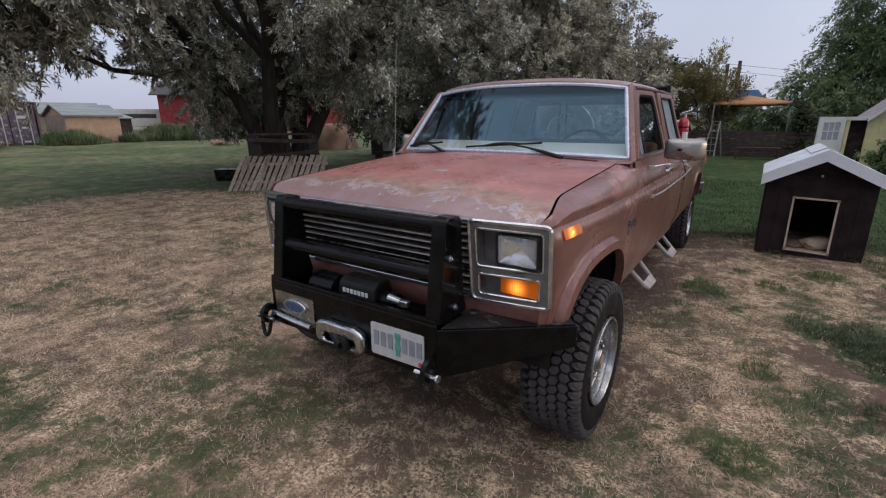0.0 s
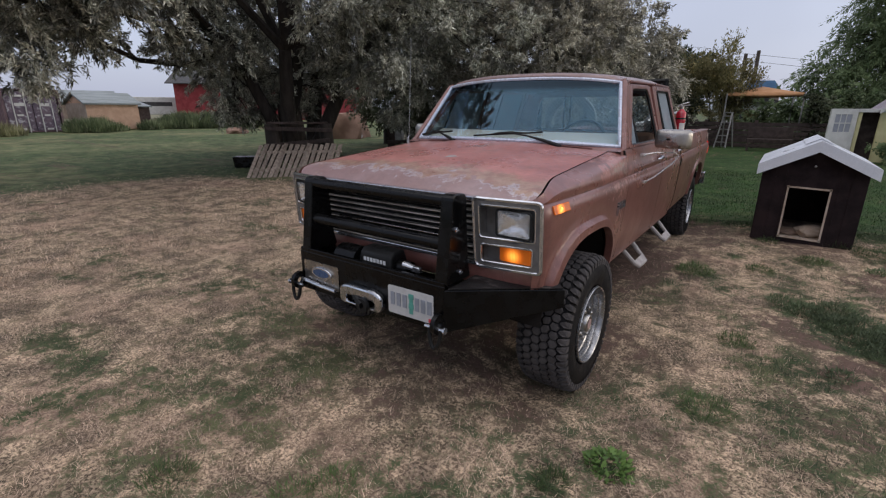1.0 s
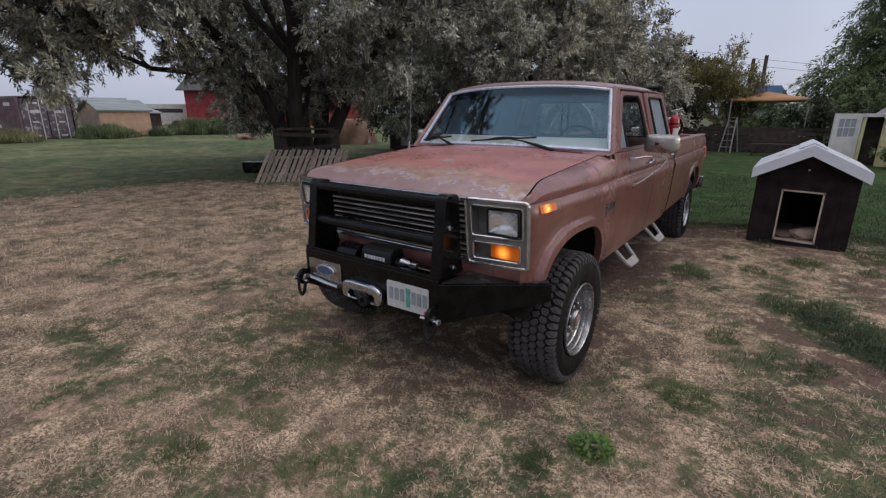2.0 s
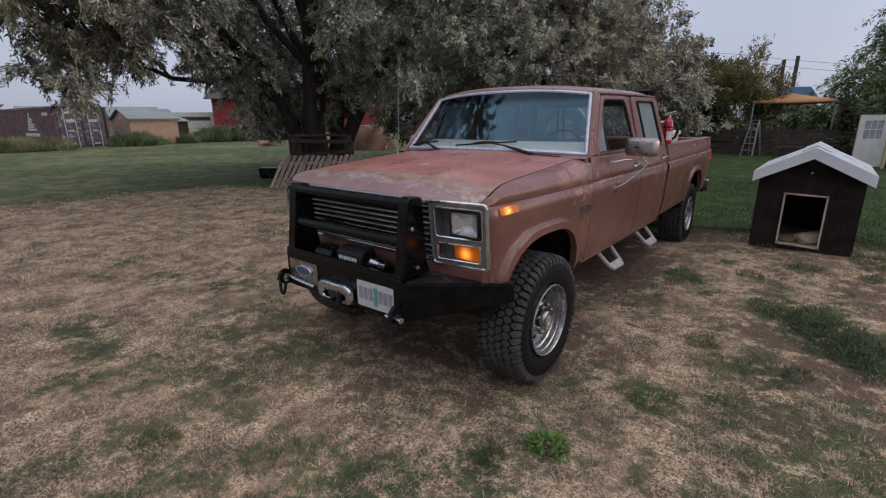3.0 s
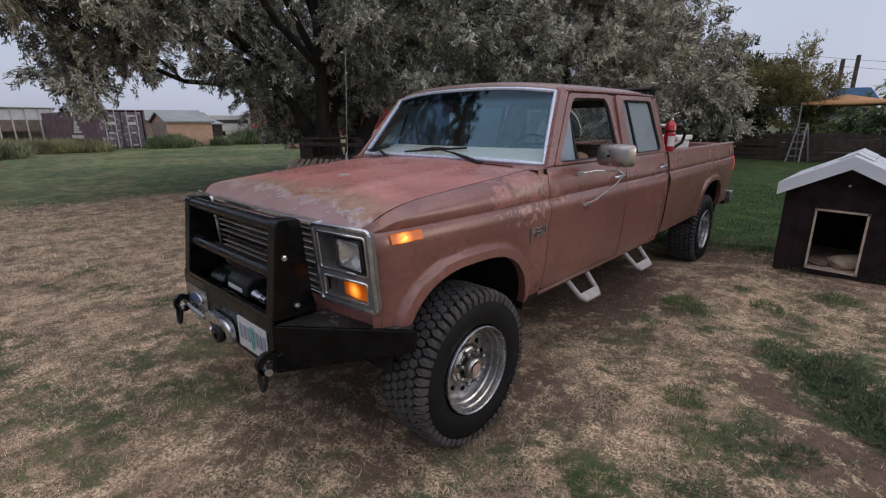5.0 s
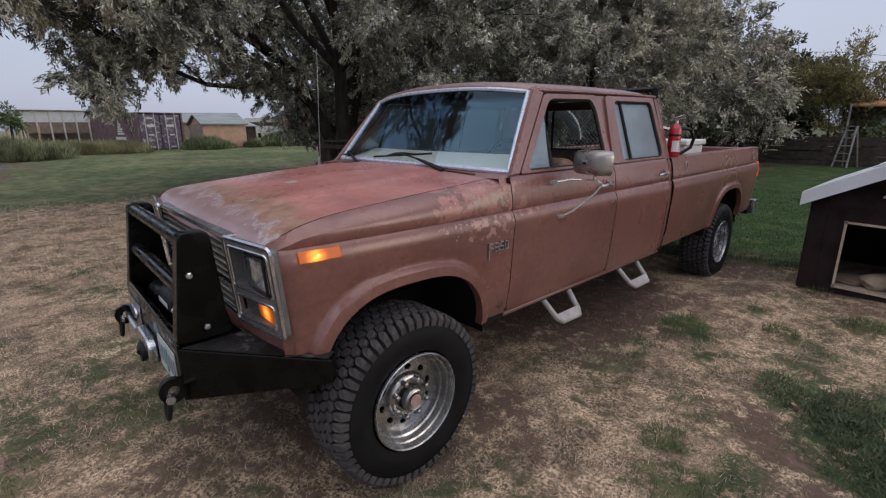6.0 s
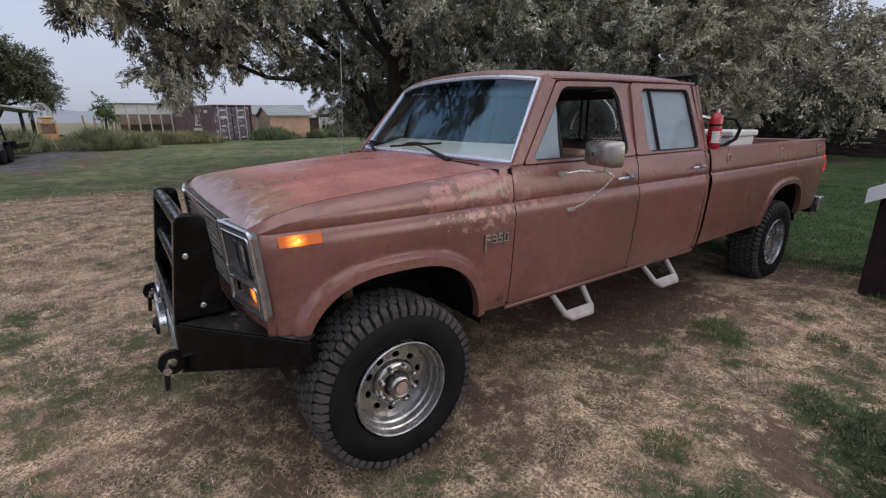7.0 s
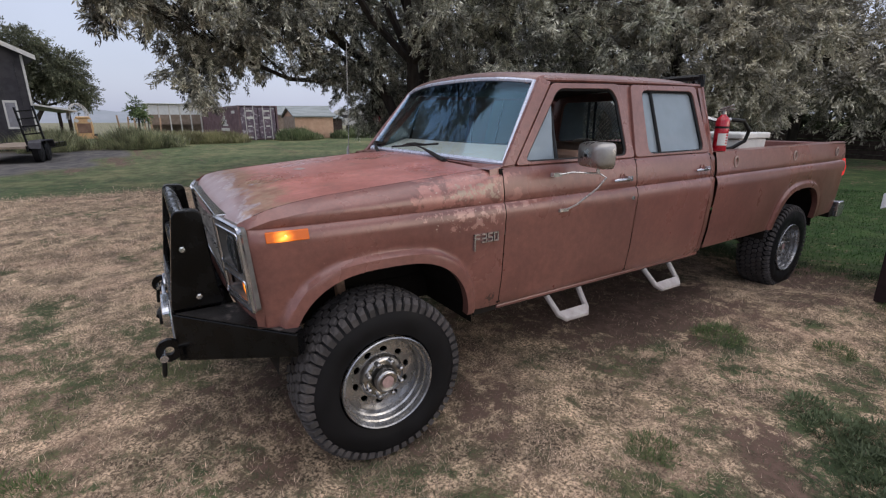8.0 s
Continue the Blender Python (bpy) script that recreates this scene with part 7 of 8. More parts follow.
for sgn in (-1, 1):
    d = slab(m, 0.0, 0.05, min(0.02 * sgn, sgn * 1.14), max(0.02 * sgn, sgn * 1.14), 0.13, CH - 0.13, "container_door", CONTDOOR, cn)
    for k in range(5):
        slab(m, -0.018, 0.0, min(0.06 * sgn, sgn * 1.10), max(0.06 * sgn, sgn * 1.10), 0.26 + 0.40 * k, 0.54 + 0.40 * k, "door_rib", CONTDOOR, d)
    for yy in (0.32, 0.85):
        bm = bmesh.new()
        tube(bm, [m @ Vector((-0.05, sgn * yy, 0.02)), m @ Vector((-0.05, sgn * yy, CH - 0.03))], 0.03, 6)
        part("lock_rod", bm, OFFWHITE, d)
    for yy, z, w, h in ((0.58, 1.90, 0.40, 0.10), (0.55, 1.42, 0.44, 0.16), (0.6, 0.90, 0.28, 0.09), (0.6, 0.16, 0.30, 0.10)):
        slab(m, -0.024, -0.018, min(sgn * (yy - w / 2), sgn * (yy + w / 2)), max(sgn * (yy - w / 2), sgn * (yy + w / 2)), z, z + h, "marking_bar", OFFWHITE, d)
for k in range(7):
    w = 1.0 * (1 - k / 7)
    slab(m, 4.2 - w + 0.25 * (k % 2), 4.2 + w * 0.6, CW + 0.004, CW + 0.014, 0.95 + 0.15 * k, 1.07 + 0.15 * k, "emblem_bar", OFFWHITE, cn)
slab(m, 2.9, 5.4, CW + 0.004, CW + 0.014, 0.6, 0.8, "emblem_bar", OFFWHITE, cn)
slab(m, 1.0, 1.9, CW + 0.004, CW + 0.014, 1.8, 1.98, "marking_bar", OFFWHITE, cn)


def gable_house(name, at, turn, w, d, h, ridge, wall, roof, label, category, over=0.35, along=True):
    """A plain gabled building: w along its front, d deep; the ridge runs along the front."""
    th, mm = placed(name, at, turn, label, category)
    slab(mm, -w / 2, w / 2, 0, 0.15, 0, h, "wall", wall, th)
    slab(mm, -w / 2, w / 2, d - 0.15, d, 0, h, "wall", wall, th)
    for x in (-w / 2, w / 2 - 0.15):
        poly(mm, [(x, 0.15, 0), (x, d - 0.15, 0), (x, d - 0.15, h), (x, d / 2, ridge - 0.08), (x, 0.15, h)], (0.15, 0, 0), "gable_wall", wall, th)
    for a, b in (((-over, h - 0.05 * ridge), (d / 2, ridge)), ((d + over, h - 0.05 * ridge), (d / 2, ridge))):
        poly(mm, [(-w / 2 - over, a[0], a[1]), (-w / 2 - over, b[0], b[1]), (-w / 2 - over, b[0], b[1] + 0.09), (-w / 2 - over, a[0], a[1] + 0.09)], (w + 2 * over, 0, 0), "roof", roof, th)
    return th, mm


ts, m = gable_house("tan_shed", (-33.4, 12.0, 0.28), 90, 2.8, 3.2, 1.58, 2.12, TANWALL, ROOFGREY, "tan board shed with a grey-green metal roof", "shed", 0.16)
for k in range(7):
    slab(m, -1.4, 1.4, -0.014, 0.0, 0.06 + 0.21 * k, 0.255 + 0.21 * k, "board", TANWALL, ts)
slab(m, -1.43, -1.40, 0.0, 3.2, 0, 1.55, "gable_cladding", mat("tan_grey_gable", (0.40, 0.33, 0.27), (0.33, 0.27, 0.22), 3, 0.8), ts)
ln, m = placed("brown_lean_to", (-34.2, 13.95, 0.28), 90, "small brown lean-to beside the tan shed", "lean-to")
slab(m, -0.45, 0.45, 0, 0.1, 0, 1.35, "wall", WOODDARK, ln)
slab(m, -0.45, -0.35, 0.1, 2.0, 0, 1.35, "wall", WOODDARK, ln)
slab(m, 0.35, 0.45, 0.1, 2.0, 0, 1.35, "wall", WOODDARK, ln)
poly(m, [(-0.55, -0.2, 1.35), (0.55, -0.2, 1.35), (0.55, 2.1, 1.75), (-0.55, 2.1, 1.75)], (0, 0, 0.06), "roof", ROOFGREY, ln)
gable_house("long_barn", (-60.0, 15.5, 0.4), 72, 12, 6, 1.9, 2.9, BROWNWALL, ROOFGREY, "long low barn with a pale metal roof", "barn")
gable_house("red_barn", (-44.2, 31.2, 0.45), 52, 19, 9, 3.7, 5.0, REDBARN, ROOFDARK, "big red barn with a dark roof", "barn", 0.6)
rv, m = placed("camper_trailer", (-53.5, 23.0, 0.45), 66, "white camper trailer parked by the barn", "camper")
poly(m, [(-2.4, 0, 0.5), (2.4, 0, 0.5), (2.4, 0, 1.7), (2.1, 0, 2.25), (-2.2, 0, 2.25), (-2.4, 0, 1.9)], (0, 2.2, 0), "shell", OFFWHITE, rv, "", 0.06)
slab(m, -1.9, 1.8, -0.02, 0.01, 1.35, 1.75, "window_band", ROOFDARK, rv)
for x in (-0.9, 0.9):
    bm = bmesh.new()
    lathe(bm, [(0, 0.3), (0.15, 0.3)], m @ Vector((x, 0, 0.25)), 1, 14)
    part("tyre", bm, RUBBER, rv)
# stock shed with pale posts
ra, m = placed("stock_shed", (-46.5, 4.1, 0.36), 92, "open brown stock shed with pale posts and a clear sheet roof", "shed")
slab(m, -2.3, 2.6, 2.0, 2.1, 0, 1.75, "wall", BROWNWALL, ra)
for k in range(7):
    slab(m, -2.3 + 0.8 * k, -2.2 + 0.8 * k, 0, 0.1, 0, 2.6, "post", OFFWHITE, ra)
slab(m, -2.3, 2.6, 0.1, 0.16, 0.9, 1.7, "panel", BROWNWALL, ra)
SHEET = mat("clear_sheet", (0.70, 0.72, 0.74), (0.60, 0.62, 0.64), 3, 0.4)
slab(m, -2.3, 2.6, 0.11, 0.15, 1.72, 2.5, "clear_band", SHEET, ra)
poly(m, [(-2.5, -0.2, 2.6), (2.8, -0.2, 2.6), (2.8, 2.2, 2.2), (-2.5, 2.2, 2.2)], (0, 0, 0.04), "roof", SHEET, ra)
for k in range(6):
    po = slab(Matrix.Translation((-44.5, -0.2 + 0.55 * k, 0.3)) @ Matrix.Rotation(radians((-1) ** k * 3), 4, 'X'), -0.06, 0.06, -0.06, 0.06, -0.1, 1.7 - 0.1 * (k % 3), "fence_post", TANWALL, None)
    tagged(po, "bare tan wooden fence post in tall grass", "fence post", "far fence posts")
# dark shed at the edge of the yard
ds, m = placed("metal_shed", (-29.0, -3.0, 0.2), 14, "tall dark metal shed with white corner trim", "shed")
slab(m, -6, 0, -0.08, 0, 0, 4.2, "side_wall", DARKMETAL, ds)
poly(m, [(0, 0, 0), (0, -9, 0), (0, -9, 4.2), (0, -4.5, 6.5), (0, 0, 4.35)], (-0.1, 0, 0), "end_wall", DARKMETAL, ds)
for k in range(14):
    slab(m, 0.0, 0.03, -0.35 - 0.6 * k, -0.31 - 0.6 * k, 0.05, 4.2, "rib", DARKMETAL, ds)
slab(m, 0.0, 0.05, -0.06, 0.03, 0, 4.35, "corner_trim", OFFWHITE, ds)
poly(m, [(0.45, 0.4, 4.15), (0.45, -4.5, 6.55), (0.45, -4.5, 6.72), (0.45, 0.4, 4.32)], (-7, 0, 0), "roof", ROOFDARK, ds)
poly(m, [(0.5, 0.45, 4.12), (0.5, -4.5, 6.52), (0.5, -4.5, 6.73), (0.5, 0.45, 4.33)], (-0.05, 0, 0), "verge_trim", OFFWHITE, ds)
wi = slab(m, 0.0, 0.04, -1.05, -0.55, 1.0, 2.3, "window_frame", OFFWHITE, ds)
slab(m, 0.04, 0.05, -0.98, -0.62, 1.1, 2.2, "pane", mat("dim_pane", (0.25, 0.25, 0.28), None, 5, 0.2), wi)
for x in (-1.5, -4.5):
    slab(m, x, x + 0.15, 1.45, 1.6, 0, 1.83, "lean_to_post", WOODDARK, ds)
poly(m, [(0.0, 0.0, 2.1), (0.0, 1.7, 1.8), (0.0, 1.7, 1.88), (0.0, 0.0, 2.18)], (-5, 0, 0), "lean_to_roof", OFFWHITE, ds)
# flat trailer
tr, m = placed("flat_trailer", (-21.6, -2.95, 0.11), -6, "flatbed trailer with a plank deck and raised ramps", "trailer")
slab(m, -3.6, 1.15, -0.9, 0.9, 0.50, 0.58, "deck", PLYWOOD, tr)
for y in (-0.92, 0.90):
    slab(m, -3.8, 1.2, y, y + 0.06, 0.40, 0.60, "side_rail", BLACK, tr)
for x in (0.62, -0.20):
    for y in (-1.18, 0.96):
        bm = bmesh.new()
        mc = m @ Vector((x, y, 0.36))
        d = (m.to_3x3() @ Vector((0, 1, 0))).normalized()
        tube(bm, [mc, mc + d * 0.02, mc + d * 0.2, mc + d * 0.22], [0.30, 0.365, 0.365, 0.30], 20)
        part("trailer_wheel", bm, RUBBER, tr, "", True)
for y0, y1 in ((-1.28, -0.92), (0.94, 1.30)):
    poly(m, [(-0.70, y0, 0.50), (-0.62, y0, 0.70), (-0.48, y0, 0.78), (0.90, y0, 0.78), (1.04, y0, 0.70), (1.12, y0, 0.50), (1.09, y0, 0.50), (1.01, y0, 0.68), (0.88, y0, 0.75), (-0.46, y0, 0.75), (-0.59, y0, 0.68), (-0.66, y0, 0.50)], (0, y1 - y0, 0), "mudguard", DARKMETAL, tr)
rm = m @ Matrix.Translation((0.08, 0.92, 0.60)) @ Matrix.Rotation(radians(6), 4, 'X')
for y in (-0.28, 0.25):
    slab(rm, -0.04, 0.04, y, y + 0.06, 0, 1.35, "ramp_rail", BLACK, tr)
for k in range(5):
    slab(rm, -0.03, 0.03, -0.22, 0.25, 0.10 + 0.27 * k, 0.15 + 0.27 * k, "ramp_rung", BLACK, tr)
# yellow tractor-like machine
ym, m = placed("yellow_tractor", (-29.4, -1.2, 0.20), 96, "small faded yellow tractor with a pale roll hoop in tall weeds", "tractor")
m = m @ Matrix.Diagonal((0.82, 0.82, 0.95, 1))
poly(m, [(-0.42, -0.3, 0.62), (0.42, -0.3, 0.62), (0.48, -0.3, 1.1), (0.42, -0.3, 1.58), (-0.42, -0.3, 1.58), (-0.48, -0.3, 1.1)], (0, 1.3, 0), "engine_hood", YELLOWPAINT, ym, "", 0.05)
slab(m, -0.34, 0.34, -0.33, -0.30, 0.80, 1.30, "radiator_grille", RUST, ym)
slab(m, -0.36, 0.36, -0.36, 0.9, 1.56, 1.66, "hood_cap", YELLOWPAINT, ym, "", 0.04)
for x in (-0.32, 0.32):
    bm = bmesh.new()
    tube(bm, [m @ Vector((x, -0.40, 1.44)), m @ Vector((x, -0.30, 1.44))], [0.09, 0.06], 12)
    part("head_lamp", bm, OFFWHITE, ym, "", True)
slab(m, -0.60, 0.60, -0.5, -0.30, 0.5, 0.64, "front_bar", YELLOWPAINT, ym)
for x in (-0.62, 0.42):
    bm = bmesh.new()
    c = m @ Vector((x, 0.2, 0.36))
    d = m.to_3x3() @ Vector((0.2, 0, 0))
    tube(bm, [c, c + d], 0.36, 18)
    part("tractor_tyre", bm, RUBBER, ym)
for y in (0.7, 1.15, 1.6):
    bm = bmesh.new()
    tube(bm, [m @ Vector((0.52 * math.cos(a) - 0.16 * y, y, 1.5 + 0.85 * math.sin(a))) for a in np.linspace(0, math.pi, 13)], 0.017, 6)
    part("roll_hoop", bm, OFFWHITE, ym, "", True)
# heaps of rusty earth in front of the barn
for hx, hy, w, h, sd, top in ((-25.4, 15.1, 0.6, 0.34, 3.0, 1.0), (-18.3, 16.7, 1.35, 2.3, 8.0, 0.5)):
    bm = bmesh.new()
    bmesh.ops.create_icosphere(bm, subdivisions=4, radius=1.0)
    for v in bm.verts:
        c = v.co * (1 + 0.35 * noise.noise(v.co * 2.0 + Vector((sd, 0, 0))))
        v.co = Vector((c.x * w + hx, c.y * w + hy, max(-0.3, min(c.z, top + 0.06 * c.x)) * h + ground_z(hx, hy)))
    tagged(part("dirt_mound", bm, RUST, None, "", True), "low heap of dull brown earth beyond the trees", "earth heap")
# hills on the horizon, distance haze put into their blue-grey colour
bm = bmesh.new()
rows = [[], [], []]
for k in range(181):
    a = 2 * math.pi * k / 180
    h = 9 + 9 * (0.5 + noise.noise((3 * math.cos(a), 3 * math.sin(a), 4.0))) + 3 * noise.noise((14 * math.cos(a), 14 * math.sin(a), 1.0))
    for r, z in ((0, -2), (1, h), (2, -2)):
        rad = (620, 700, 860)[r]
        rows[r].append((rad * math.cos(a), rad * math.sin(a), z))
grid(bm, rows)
tagged(part("far_hills", bm, HILL, None, "", True), "low haze-tinted hills on the horizon", "hills", kind="structure")

# ---- more plants ----
tree("willow_tree", "tall green weeping willow beyond the garden shed", [((5.2, 30, g0(5.2, 30)), (5.0, 30, 4.0), 0.35)],
     [((3.0, 28.8, 4.6), (1.9, 2.0, 2.4), 0.9), ((5.2, 29, 6.4), (3.0, 2.6, 2.6), 1.2), ((7.5, 29, 6.0), (3.0, 2.6, 3.0), 1.0), ((3.2, 28.5, 3.4), (2.4, 1.8, 1.7), 0.7), ((6.5, 28, 3.6), (2.5, 1.8, 1.7), 0.7), ((1.5, 29.2, 2.9), (1.2, 1.2, 1.1), 0.3)],
     2300, 44, WILLOW, 21, spray=0.9, droop=1.6, size=0.20, slim=0.12, gaps=-0.1)
tree("leafy_hedge_bush", "dark green climbing bush beside the canopy", [((1.15, 22.6, g0(1.15, 22.6)), (1.15, 22.6, 0.9), 0.06)],
     [((1.15, 22.6, 1.2), (0.75, 0.6, 0.95), 1.0), ((1.9, 23, 0.9), (0.8, 0.6, 0.8), 0.6)], 330, 34, DARKLEAF, 22, spray=0.3, size=0.11, slim=0.3, gaps=-0.2, category="bush", twigs=0)
tree("yellowing_bush", "tall wispy bush with yellowing leaves", [((-2.6, 22.9, g0(-2.6, 22.9)), (-2.5, 22.9, 1.3), 0.05), ((-2.3, 22.9, g0(-2.3, 22.9)), (-2.0, 22.9, 1.3), 0.04)],
     [((-2.9, 22.9, 2.7), (0.8, 0.7, 1.35), 1.0), ((-2.1, 22.9, 2.5), (0.8, 0.7, 1.35), 1.0), ((-1.5, 23.0, 2.1), (0.6, 0.6, 1.0), 0.5)], 620, 32, YELLOWLEAF, 23, spray=0.5, droop=-0.9, size=0.11, slim=0.16, gaps=0.1, category="bush")
tree("shed_bush", "small leafy bush in front of the yellow shed", [((2.75, 17.7, g0(2.75, 17.7)), (2.75, 17.7, 0.5), 0.03)],
     [((2.75, 17.7, 0.65), (0.6, 0.4, 0.5), 1.0)], 130, 30, WILLOW, 28, spray=0.25, size=0.09, slim=0.3, gaps=-0.2, category="bush", twigs=0)
tree("background_tree", "green tree rising behind the hedge", [((-4.6, 27, g0(-4.6, 27)), (-4.6, 27, 2.2), 0.16)],
     [((-4.7, 27, 3.6), (1.5, 1.5, 1.5), 1.0), ((-3.6, 26.5, 2.6), (1.2, 1.2, 1.4), 0.8), ((-6.5, 27, 3.0), (2.0, 1.5, 1.6), 0.8), ((-3.9, 25, 1.4), (1.2, 0.8, 1.2), 0.6)], 800, 36, DARKLEAF, 24, spray=0.5, size=0.15, slim=0.28, gaps=0.0)
# bush added to fill the shaded gap between tree and fence with dark leaves
tree("dark_bush", "dense dark bush behind the board fence", [((-5.6, 24.6, g0(-5.6, 24.6)), (-5.6, 24.6, 0.9), 0.07)],
     [((-5.2, 24.6, 1.3), (1.3, 0.7, 1.3), 1.0), ((-7.4, 24.8, 1.4), (1.5, 0.7, 1.4), 1.0), ((-3.9, 24.6, 1.2), (0.9, 0.6, 1.1), 0.6), ((-9.4, 24.6, 1.5), (1.4, 0.7, 1.5), 0.8)], 900, 36, DARKLEAF, 29, spray=0.35, size=0.14, slim=0.3, gaps=-0.25, category="bush", twigs=0)
tree("hedge_bush", "green bushes behind the fence", [((0.4, 26, g0(0.4, 26)), (0.4, 26, 1.0), 0.08)],
     [((0.2, 26, 1.6), (1.5, 1.0, 1.2), 1.0), ((2.2, 25.6, 1.7), (1.3, 1.0, 1.3), 0.8), ((-1.6, 26, 1.2), (1.3, 1.0, 1.0), 0.7)], 560, 34, WILLOW, 25, spray=0.4, size=0.13, slim=0.25, gaps=0.0, category="bush", twigs=0)
tree("cottonwood_tree", "big dark cottonwood tree at the field's edge", [((-43.5, -6.4, 0.33), (-43.5, -6.4, 2.6), 0.3), ((-43.3, -6.0, 0.33), (-43, -4.4, 2.6), 0.2)],
     [((-43, -5.2, 6.0), (2.2, 2.2, 1.7), 1.1), ((-43, -3.4, 5.2), (1.8, 1.6, 1.6), 0.9), ((-43, -7.6, 5.4), (2.2, 2.0, 1.7), 0.9), ((-43, -2.4, 3.8), (1.3, 1.0, 0.9), 0.4), ((-43, -5.4, 4.1), (1.6, 1.8, 0.9), 0.5)],
     2000, 40, leaf_mat("cottonwood_leaves", (0.085, 0.098, 0.062), (0.20, 0.205, 0.14), 0.5, 0.3), 26, spray=0.9, size=0.19, slim=0.16, gaps=0.16)
tree("young_tree", "small upright young tree by the stock shed", [((-42.5, 1.15, 0.33), (-42.5, 1.15, 1.7), 0.10)],
     [((-42.5, 1.15, 2.0), (0.50, 0.50, 0.34), 1.0), ((-42.5, 1.15, 2.45), (0.36, 0.36, 0.30), 0.7), ((-42.5, 1.15, 2.85), (0.16, 0.16, 0.26), 0.35)], 66, 34, WILLOW, 27, spray=0.55, droop=0.7, size=0.26, slim=0.10, gaps=-0.3, twigs=0)


def weeds(name, label, spots, per, height, material, seed, width=0.012, spread=1.0):
    """Tall grass stalks round a row of spots, as one uncountable mass."""
    rnd = np.random.RandomState(seed)
    vs = []
    for x, y, r, k in spots:
        n = int(per * k)
        a, q = rnd.uniform(0, 2 * np.pi, n), np.sqrt(rnd.uniform(0, 1, n)) * r
        px, py = x + q * np.cos(a), y + q * np.sin(a)
        z = np.array([ground_z(i, j) for i, j in zip(px, py)]) - 0.02
        h = height * rnd.uniform(0.5, 1.25, n) * k ** 0.3 * (1.05 - 0.5 * (q / r) ** 2)
        b = rnd.uniform(0, 2 * np.pi, n)
        lean = rnd.uniform(0.05, 0.45, n) * spread
        base = np.column_stack([px, py, z])
        tip = base + np.column_stack([np.cos(b) * h * lean, np.sin(b) * h * lean, h])
        mid = base * 0.5 + tip * 0.5 + np.array([0, 0, 0.05]) * h[:, None]
        acr = np.column_stack([-np.sin(b), np.cos(b), np.zeros(n)]) * width * rnd.uniform(0.6, 1.5, n)[:, None]
        vs.append(np.stack([base - acr * 0.6, mid - acr, tip, mid + acr], 1).reshape(-1, 3))
    v = np.concatenate(vs)
    return tagged(quads(name, v, np.arange(len(v)).reshape(-1, 4), material), label, "tall grass", kind="stuff")


weeds("tall_weeds", "tall green weeds round the tractor", [(-26.8, -2.5, 1.1, 0.9), (-28.2, -2.1, 0.9, 1.0), (-27.6, -1.1, 0.8, 0.18), (-27.3, 0.7, 0.9, 1.2), (-27.5, 1.5, 0.9, 0.9), (-28.3, 2.2, 1.2, 0.5), (-29, -3.0, 1.6, 1.0), (-29, 0.6, 1.4, 1.1)], 1500, 1.0, WEEDLEAF, 31, 0.015, 2.0)
weeds("tall_grass", "band of tall seeding grass before the container", [(-31.0, 2.6 + 0.7 * k, 1.0, 1.0 - 0.12 * (k % 3)) for k in range(6)] + [(-34, 3.5, 2, 1), (-37, 1.5, 2.0, 0.8)], 1300, 0.72, leaf_mat("seeding_grass", (0.20, 0.205, 0.10), (0.36, 0.33, 0.20), 0.7, 0.3), 32, 0.018, 1.8)
weeds("green_weeds", "dark green weeds along the sheds", [(-32.0, 9.7, 0.8, 0.8), (-31.8, 10.5, 0.9, 1.0), (-32.2, 11.5, 0.7, 0.25), (-32.6, 13.6, 0.7, 0.4), (-33.5, 16.2, 1.6, 2.2), (-32.8, 17.8, 1.6, 2.4), (-31.8, 19.4, 1.4, 1.6)], 1500, 0.8, leaf_mat("dark_weed_leaves", (0.10, 0.14, 0.07), (0.24, 0.265, 0.15), 0.6, 0.3), 33, 0.028, 1.6)


BROADLEAF = leaf_mat("weed_rosette_leaves", (0.17, 0.27, 0.075), (0.08, 0.14, 0.045), 0.5, 0.3)
DULLWEED = leaf_mat("dull_weed_leaves", (0.175, 0.215, 0.122), (0.070, 0.098, 0.052), 0.6, 0.4)


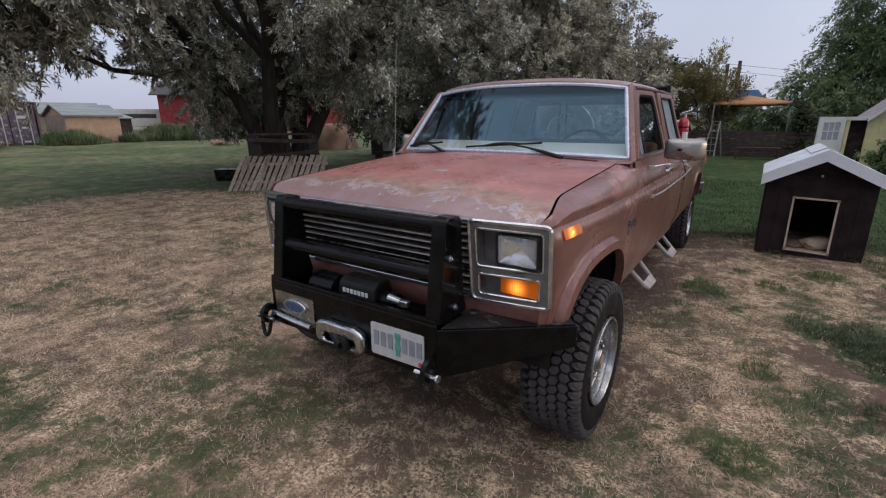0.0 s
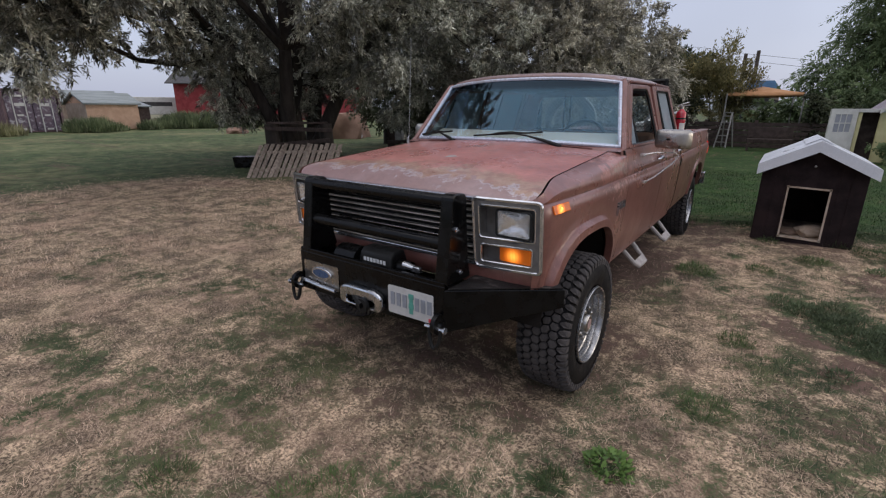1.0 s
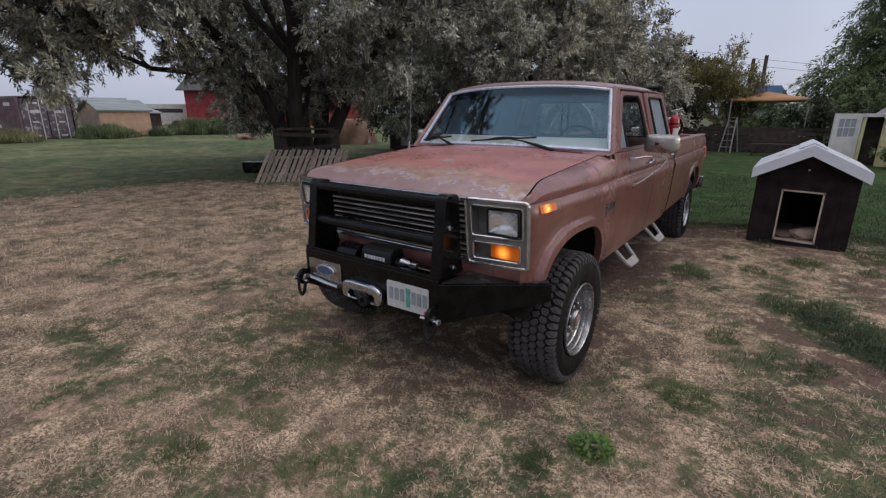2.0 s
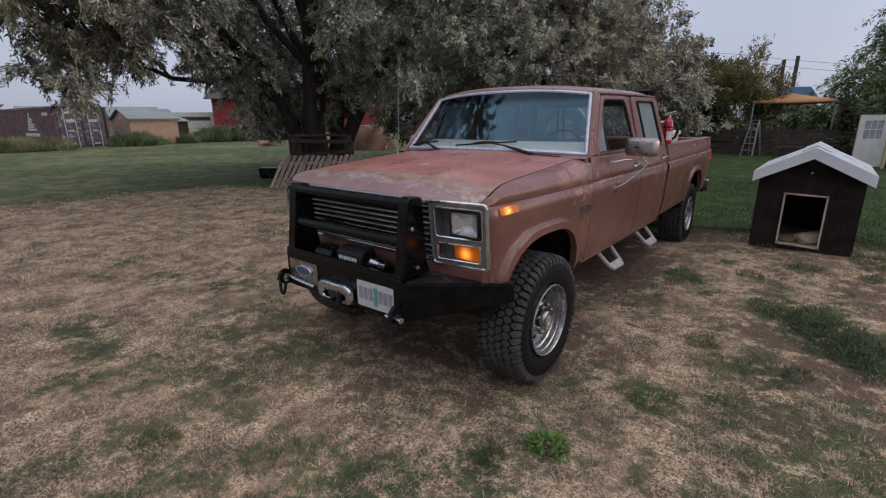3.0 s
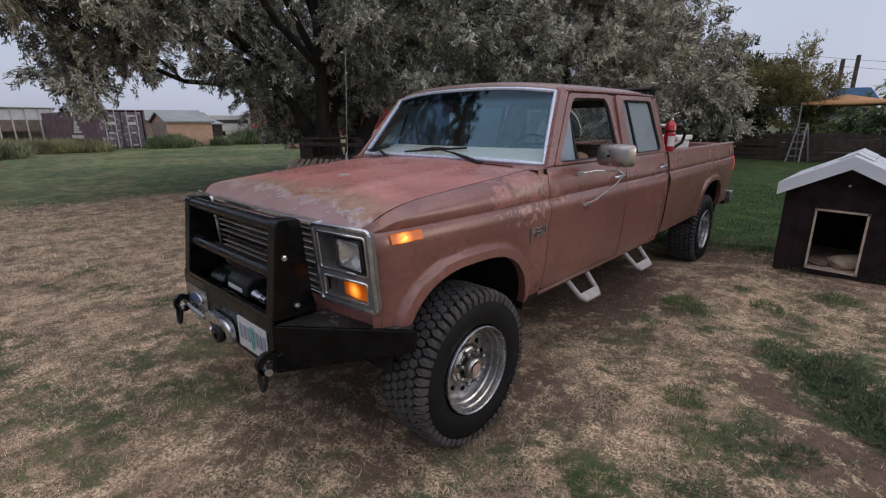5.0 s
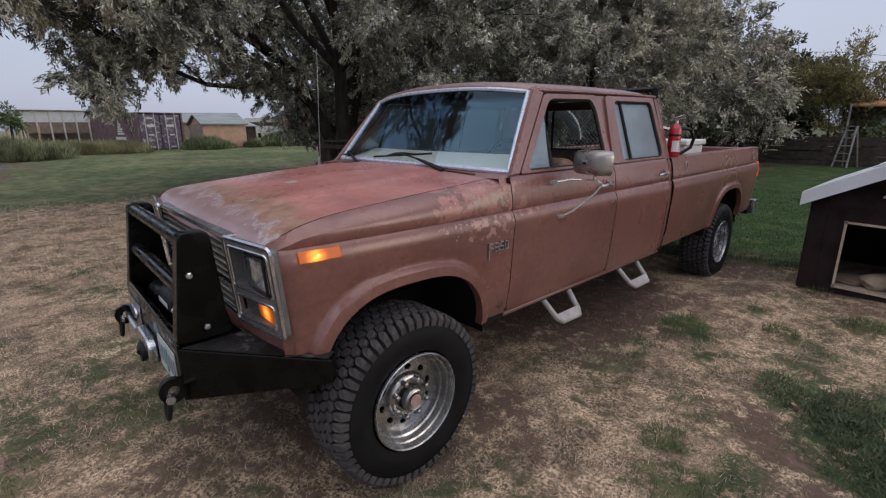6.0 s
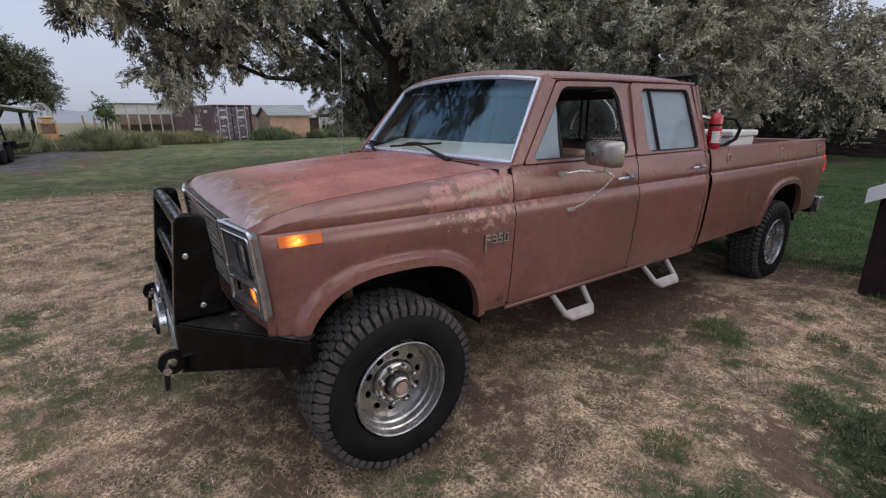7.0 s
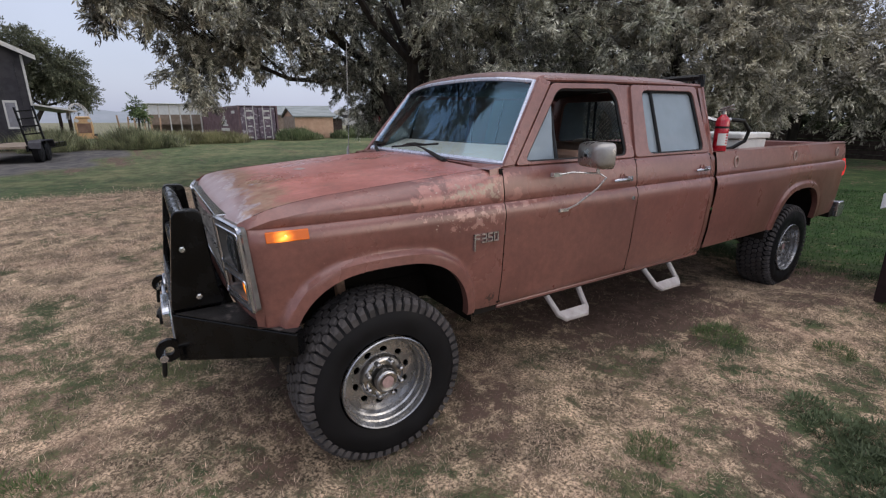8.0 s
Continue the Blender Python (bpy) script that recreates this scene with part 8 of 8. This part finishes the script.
def weed_plant(name, at, r, h, n, seed, label, leaf=0.035, slim=0.32):
    """A low broad-leaved weed: leaves in a rosette."""
    rnd = np.random.RandomState(seed)
    k = n
    a = rnd.uniform(0, 2 * np.pi, k)
    q = np.sqrt(rnd.uniform(0, 1, k)) * r
    z0 = ground_z(*at)
    p = np.column_stack([at[0] + q * np.cos(a), at[1] + q * np.sin(a), z0 + rnd.uniform(0.0, 1, k) * h * (1.1 - q / r)])
    d = unit(np.column_stack([np.cos(a), np.sin(a), rnd.uniform(-0.2, 0.9, k)]) * (1.0 if slim > 0.2 else 0.35) + rnd.normal(0, 0.45, (k, 3)) + np.array([0, 0, 0.0 if slim > 0.2 else 0.5]))
    b = unit(np.cross(d, rnd.normal(0, 0.3, (k, 3)) + np.array([0, 0, 1])))
    s = leaf * rnd.uniform(0.6, 1.4, (k, 1))
    v = np.stack([p, p + d * s * 0.5 + b * s * slim, p + d * s, p + d * s * 0.5 - b * s * slim], 1).reshape(-1, 3)
    return tagged(quads(name, v, np.arange(len(v)).reshape(-1, 4), {0.3: BROADLEAF, 0.11: DULLWEED}.get(slim, TUFT)), label, "weed")


# low weeds in the dry lawn: x, y, radius, height, leaves
weed_plant("weed", (-0.13, 1.53), 0.10, 0.06, 260, 50, "low green broad-leaved weed in the dry grass", 0.03, 0.3)
for i, (x, y, r, h, n) in enumerate(((-1.64, 0.34, 0.11, 0.03, 400), (-1.05, 0.75, 0.09, 0.025, 300), (-0.24, 4.66, 0.17, 0.10, 840), (-0.30, 1.28, 0.08, 0.025, 240), (-1.13, 0.60, 0.09, 0.025, 240), (0.70, 5.58, 0.14, 0.05, 520),
                                     (0.16, 2.24, 0.13, 0.03, 480), (0.28, 5.08, 0.12, 0.04, 400), (0.22, 3.22, 0.11, 0.03, 360), (1.25, 6.15, 0.20, 0.10, 800), (0.98, 6.38, 0.18, 0.10, 600), (0.30, 6.22, 0.12, 0.05, 300))):
    weed_plant("weed", (x, y), r, h, n, 51 + i, "small tuft of green grass in the dry lawn", 0.045, 0.035)
for i, (x, y, r, h, n) in enumerate(((0.46, 4.22, 0.10, 0.05, 220), (0.62, 4.10, 0.14, 0.07, 420), (0.80, 4.22, 0.16, 0.07, 480), (0.82, 3.94, 0.15, 0.08, 480), (0.97, 4.05, 0.16, 0.08, 480),
                                     (0.95, 3.74, 0.15, 0.08, 480), (1.10, 3.82, 0.17, 0.08, 500), (1.06, 3.54, 0.15, 0.08, 440), (1.20, 3.58, 0.18, 0.09, 520), (1.20, 3.36, 0.14, 0.07, 340), (0.77, 3.06, 0.08, 0.035, 150), (1.22, 5.54, 0.10, 0.05, 280))):
    weed_plant("weed", (x, y), r, h, n, 80 + i, "dark green feathery weeds spreading over the dry lawn", 0.036, 0.11)
